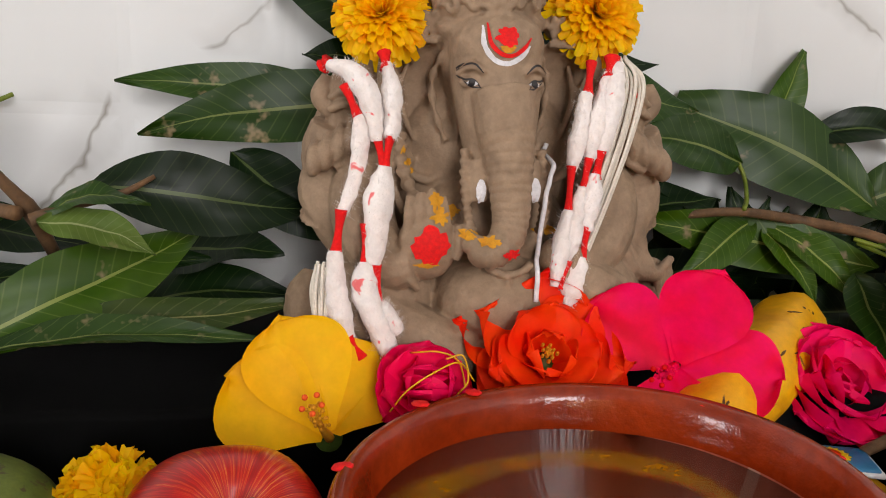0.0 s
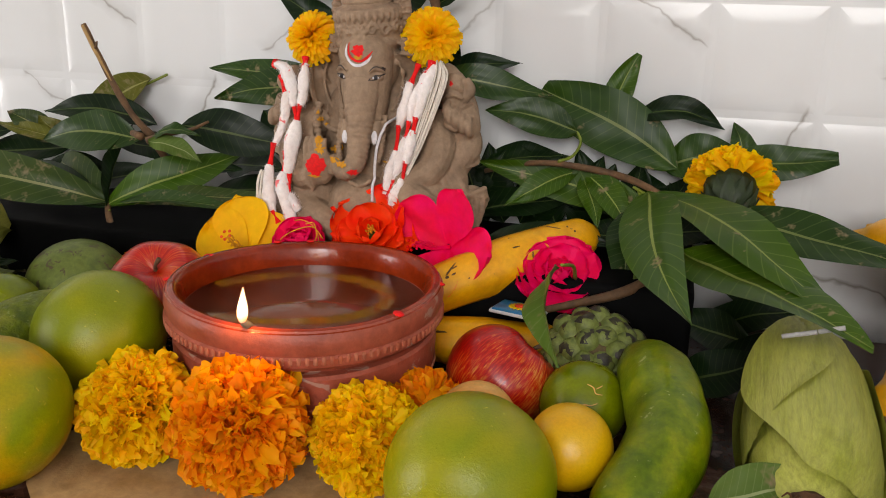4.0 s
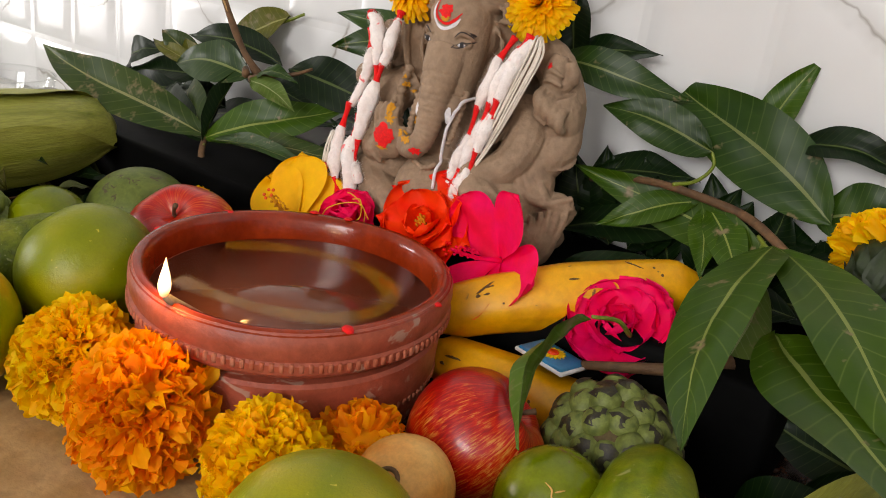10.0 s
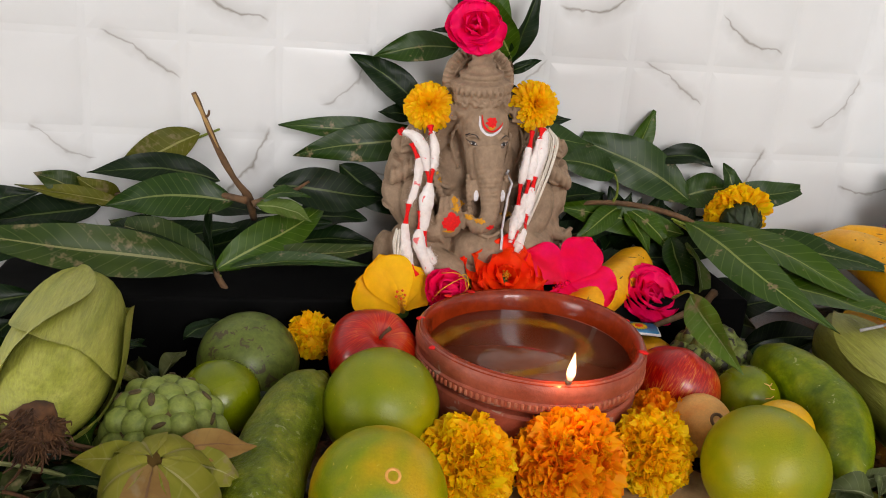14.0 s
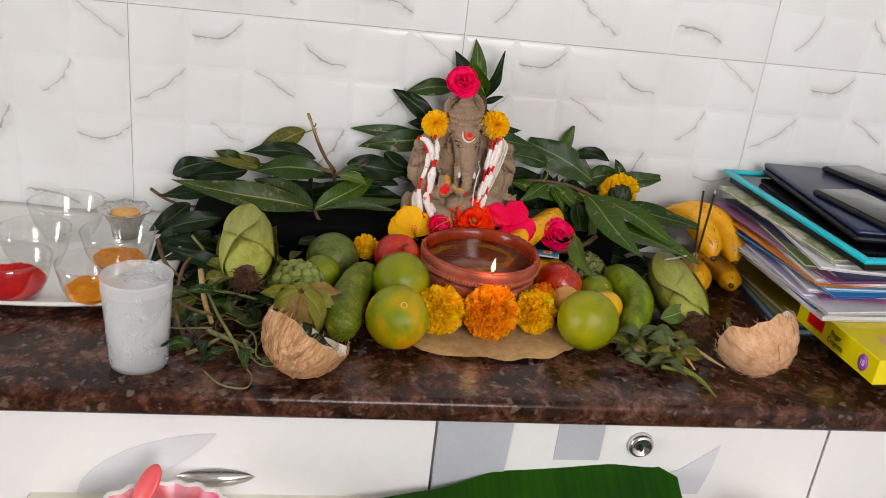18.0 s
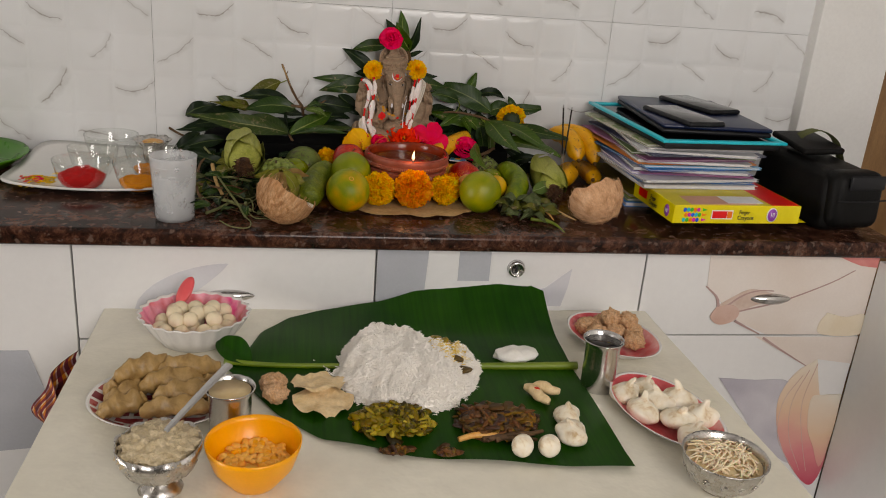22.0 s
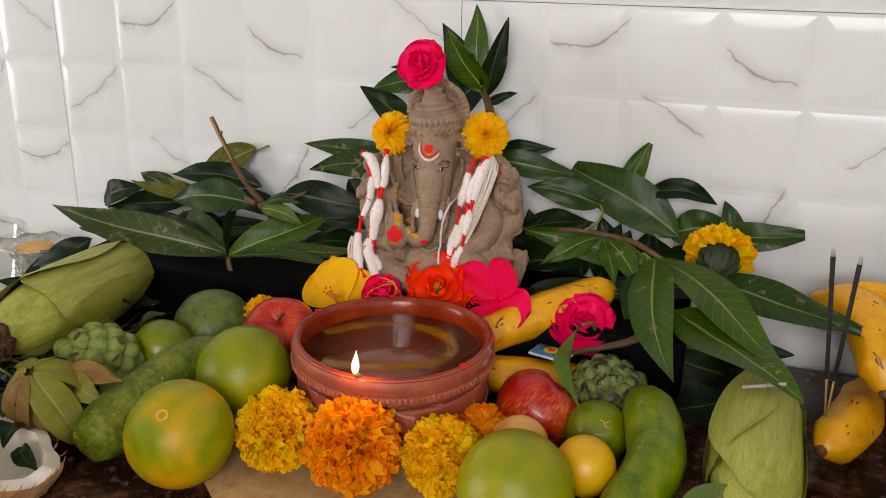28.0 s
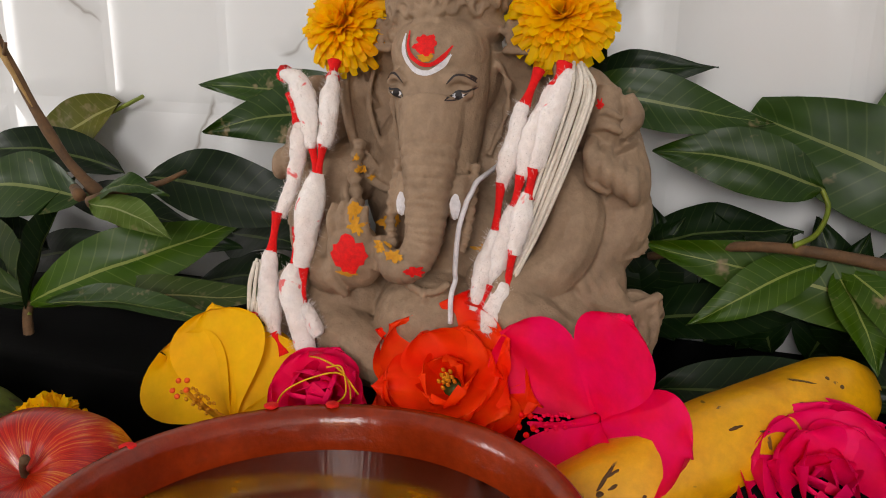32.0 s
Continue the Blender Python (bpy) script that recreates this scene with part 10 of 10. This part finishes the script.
oval_dish("patterned_plate", (-0.288, -0.335, TABLE), 0.094, 0.080, 0.024, "round plate with a dark red check pattern", check_plate_material())
for i, (x, y, z, a, L, r) in enumerate(((-0.045, 0.030, 0.020, 20, 0.040, 0.016), (-0.018, 0.046, 0.018, -12, 0.040, 0.015), (0.030, 0.048, 0.018, 8, 0.040, 0.0155), (0.052, 0.028, 0.020, -35, 0.036, 0.016), (-0.050, 0.000, 0.022, 55, 0.036, 0.016), (0.010, 0.018, 0.032, 18, 0.046, 0.017), (0.030, -0.010, 0.030, 16, 0.042, 0.0155), (-0.030, 0.030, 0.045, 36, 0.042, 0.0165), (0.030, 0.038, 0.042, 10, 0.044, 0.016), (-0.050, -0.028, 0.022, 40, 0.034, 0.0155), (0.020, -0.036, 0.022, 10, 0.046, 0.0145), (0.060, 0.006, 0.024, -20, 0.032, 0.0145), (-0.062, 0.022, 0.026, 70, 0.030, 0.014))):
    ph = i * 1.7
    g = tube([(-L, 0, 0), (-L * 0.45, 0.003, 0.003), (L * 0.4, -0.003, 0.003), (L, 0, -0.002)], lambda u: r * (max(0.02, math.sin(math.pi * (0.06 + 0.88 * u)))) ** 0.55 * 0.90 * (1 + 0.13 * math.sin(u * 26 + ph)), 16, 40)
    V = [0.92 * Vector((v.x, v.y + 0.0035 * noise.noise(v / 0.012 + Vector((i, 0, 0))), v.z + 0.35 * max(0, v.z) * (abs(v.y) < r * 0.25) + 0.0035 * noise.noise(v / 0.009 + Vector((0, i, 0))))) for v in g[0]]
    whole("steamed_roll", (V, g[1]), DOUGH_TAN, "tan steamed finger-pressed dough roll on the plate", "dumpling", "steamed dough rolls", loc=(-0.288 + 0.92 * x, -0.335 + 0.92 * y, TABLE + z), rz=a)

oval_dish("red_dish", (0.390, -0.152, TABLE), 0.066, 0.088, 0.022, "red melamine dish of sesame balls", PLATE_PRINT, tilt=22)
for i, (x, y, z) in enumerate(((-0.034, 0.020, 0.020), (-0.004, 0.030, 0.020), (0.028, 0.026, 0.020), (-0.026, -0.008, 0.020), (0.008, -0.002, 0.021), (0.038, -0.006, 0.020), (0.030, -0.034, 0.019), (0.004, 0.012, 0.038), (0.030, 0.004, 0.037))):
    whole("sesame_ball", ball(0.0165, 0.016, 0.0145, 44, 28, lambda v, q=i: wobble(0.22, 0.0035, q + 3)(wobble(0.2, 0.008, q)(v))), NUTTY, "rough brown sesame ball in the red dish", "sweet", "sesame balls in the dish", loc=(0.388 + x, -0.140 + y, TABLE + z))
oval_dish("red_dish", (0.386, -0.378, TABLE), 0.064, 0.103, 0.020, "long red melamine dish of dumplings", PLATE_PRINT, tilt=14)
for i, (x, y, z, r) in enumerate(((-0.030, 0.078, 0.006, 0.026), (0.012, 0.086, 0.006, 0.023), (-0.036, 0.022, 0.006, 0.026), (0.004, 0.036, 0.010, 0.025), (0.046, 0.034, 0.006, 0.025), (0.002, -0.020, 0.010, 0.026), (0.046, -0.022, 0.006, 0.026), (-0.002, -0.064, 0.006, 0.027))):
    m = Matrix.Rotation(radians(14), 4, "Z") @ Vector((x * 0.86, (y - 0.01) * 0.86, 0))
    dumpling("dumpling", (0.386 + m.x, -0.378 + m.y, TABLE + z - 0.002), r * 0.90, "cream pleated dumpling in the red dish", DOUGH, i * 1.3 + 0.5, "dumplings in the dish", 1.0)


def tumbler(loc, r, h, label, fill, level):
    t = thing("steel_tumbler", loc, label, "tumbler", "steel tumblers")
    part("cup", lathe([(r * 0.86, 0.0), (r * 0.90, 0.002), (r * 0.90, h * 0.5), (r * 0.93, h * 0.88), (r * 1.06, h * 0.97), (r * 1.10, h * 0.985), (r * 1.08, h), (r * 1.02, h * 0.985), (r * 0.91, h * 0.88), (r * 0.88, h * 0.5), (r * 0.86, 0.004), (0.0001, 0.003)], 48), CHROME, t)
    part("drink", lathe([(r * 0.89, level - 0.001), (r * 0.90, level), (0.0001, level)], 40), fill, t)
    return t


DRINK_DARK = surface("dark_drink", [(0.012, 0.008, 0.007), (0.02, 0.014, 0.012)], 20, 0.06, 0.02, 0.0)
PAYASAM = surface("milk_pudding", [(0.60, 0.46, 0.28), (0.66, 0.54, 0.36)], 40, 0.3, 0.06, 0.15, 150, sss=0.2, grain=0.1)
tumbler((0.319, -0.286, TABLE), 0.0275, 0.080, "steel tumbler of dark drink beside the leaf", DRINK_DARK, 0.074)
tumbler((-0.198, -0.412, TABLE), 0.0280, 0.080, "steel tumbler filled with milk pudding", PAYASAM, 0.075)

# yellow bowl of roasted gram
t = thing("yellow_bowl", (-0.163, -0.490, TABLE), "yellow plastic bowl of roasted gram", "bowl")
t.matrix_basis = pose(-0.166, -0.492, TABLE) @ Matrix.Scale(0.88, 4)
YELLOW_PLASTIC = surface("yellow_plastic", [(0.92, 0.42, 0.004), (0.95, 0.47, 0.008)], 8, 0.3, 0.06, 0.02, 200, grain=0.05, sss=0.1)
part("bowl", lathe([(0.026, 0.0), (0.030, 0.001), (0.034, 0.006), (0.052, 0.030), (0.0605, 0.056), (0.0620, 0.064), (0.0605, 0.0645), (0.0590, 0.056), (0.050, 0.031), (0.030, 0.009), (0.0001, 0.008)], 64), YELLOW_PLASTIC, t)
GRAM = frill_material("roasted_gram", [(0.86, 0.44, 0.12), (0.92, 0.58, 0.26), (0.88, 0.50, 0.18)], 0.5, False)
grains = [xf(ball(0.0058, 0.0050, 0.0034, 9, 7), Matrix.Translation((rr * math.cos(a), rr * math.sin(a), 0.031 + 0.004 * random.random())) @ pose(0, 0, 0, 60 * (random.random() - 0.5), 60 * (random.random() - 0.5), a * 57)) for a, rr in ((random.random() * math.tau, 0.046 * math.sqrt(random.random())) for _ in range(210))]
tagged(part("roasted_gram", join(*grains), GRAM, t), kind="stuff")
part("gram_bed", lathe([(0.049, 0.029), (0.0001, 0.031)], 32, None, False), GRAM, t)

# silver goblet with upma and a spoon, silver bowl of noodles
t = thing("silver_goblet", (-0.270, -0.505, TABLE), "embossed silver goblet heaped with porridge", "bowl")
t.matrix_basis = pose(-0.268, -0.500, TABLE) @ Matrix.Scale(0.80, 4)
part("foot", lathe([(0.030, 0.0), (0.031, 0.003), (0.022, 0.010), (0.013, 0.016), (0.012, 0.020)], 48), SILVER, t)
part("cup", lathe([(0.012, 0.020), (0.030, 0.026), (0.048, 0.040), (0.056, 0.060), (0.0585, 0.078), (0.0565, 0.0775), (0.053, 0.060), (0.044, 0.042), (0.0001, 0.03)], 72, lambda p, a: Vector((p.x * (1 + 0.025 * math.sin(9 * a) * (p.z > 0.05)), p.y * (1 + 0.025 * math.sin(9 * a) * (p.z > 0.05)), p.z + 0.002 * math.sin(9 * a) * (p.z > 0.07)))), SILVER, t)
for i in range(18):
    a = math.tau * i / 18
    part("embossed_petal", xf(ball(0.0038, 0.0014, 0.011, 10, 8), Matrix.Rotation(a, 4, "Z") @ Matrix.Translation((0, -0.0485, 0.044)) @ pose(0, 0, 0, 28)), SILVER, t)
PORRIDGE = surface("porridge", [(0.60, 0.50, 0.34), (0.74, 0.64, 0.48)], 90, 0.5, 0.1, 0.8, 230, 0.003, grain=0.3)
part("porridge", ball(0.052, 0.052, 0.026, 96, 60, lambda v: wobble(0.16, 0.0042, 2)(wobble(0.22, 0.011, 3)(v))), PORRIDGE, t, m=Matrix.Translation((0, 0, 0.068)))
t = thing("steel_spoon", (-0.258, -0.490, TABLE + 0.072), "steel spoon standing in the porridge", "spoon")
sp = spline([(-0.010, -0.012, -0.006), (0.012, 0.010, 0.012), (0.040, 0.036, 0.034), (0.062, 0.052, 0.052)], 20)
part("handle", grid(20, 5, lambda u, v: sp[round(u * 19)] + Vector((0.62, -0.70, 0.1)) * (v - 0.5) * (0.010 + 0.006 * u) + Vector((0, 0, 0.001 * math.sin(v * math.pi)))), CHROME, t)

t = thing("silver_bowl", (0.392, -0.525, TABLE), "engraved silver bowl of pale noodles", "bowl")
t.matrix_basis = pose(0.392, -0.532, TABLE) @ Matrix.Scale(0.84, 4)
part("bowl", lathe([(0.024, 0.0), (0.028, 0.002), (0.030, 0.005), (0.050, 0.022), (0.0575, 0.042), (0.0600, 0.056), (0.0620, 0.0575), (0.0605, 0.0590), (0.0575, 0.055), (0.054, 0.042), (0.046, 0.024), (0.0001, 0.012)], 64), SILVER, t)
for i in range(14):
    a = math.tau * i / 14
    part("engraved_scroll", xf(tube([(0.006 * math.cos(q) * (1 - q / 9), 0, 0.006 * math.sin(q) * (1 - q / 9)) for q in np.linspace(0, 6.5, 12)], 0.0008, 5, 24), Matrix.Rotation(a, 4, "Z") @ Matrix.Translation((0, -0.0555, 0.034)) @ pose(0, 0, 0, 20)), SILVER, t)
NOODLE = frill_material("pale_vermicelli", [(0.84, 0.72, 0.54), (0.90, 0.80, 0.64), (0.86, 0.75, 0.58)], 0.45, False)
part("pudding", lathe([(0.054, 0.046), (0.03, 0.049), (0.0001, 0.050)], 40, None, False), PAYASAM, t)
nd = []
for i in range(110):
    a, r = random.random() * math.tau, 0.044 * math.sqrt(random.random())
    b2 = random.random() * math.tau
    c = Vector((r * math.cos(a), r * math.sin(a), 0.0475 + 0.004 * random.random()))
    d = Vector((0.014 * math.cos(b2), 0.014 * math.sin(b2), 0))
    nd.append(tube([c - d, c + Vector((0.003, 0.002, 0.004)), c + d * 0.7 + Vector((0, 0.004, -0.001))], 0.0013, 6, 7))
tagged(part("noodle_tangle", join(*nd), NOODLE, t), kind="stuff")
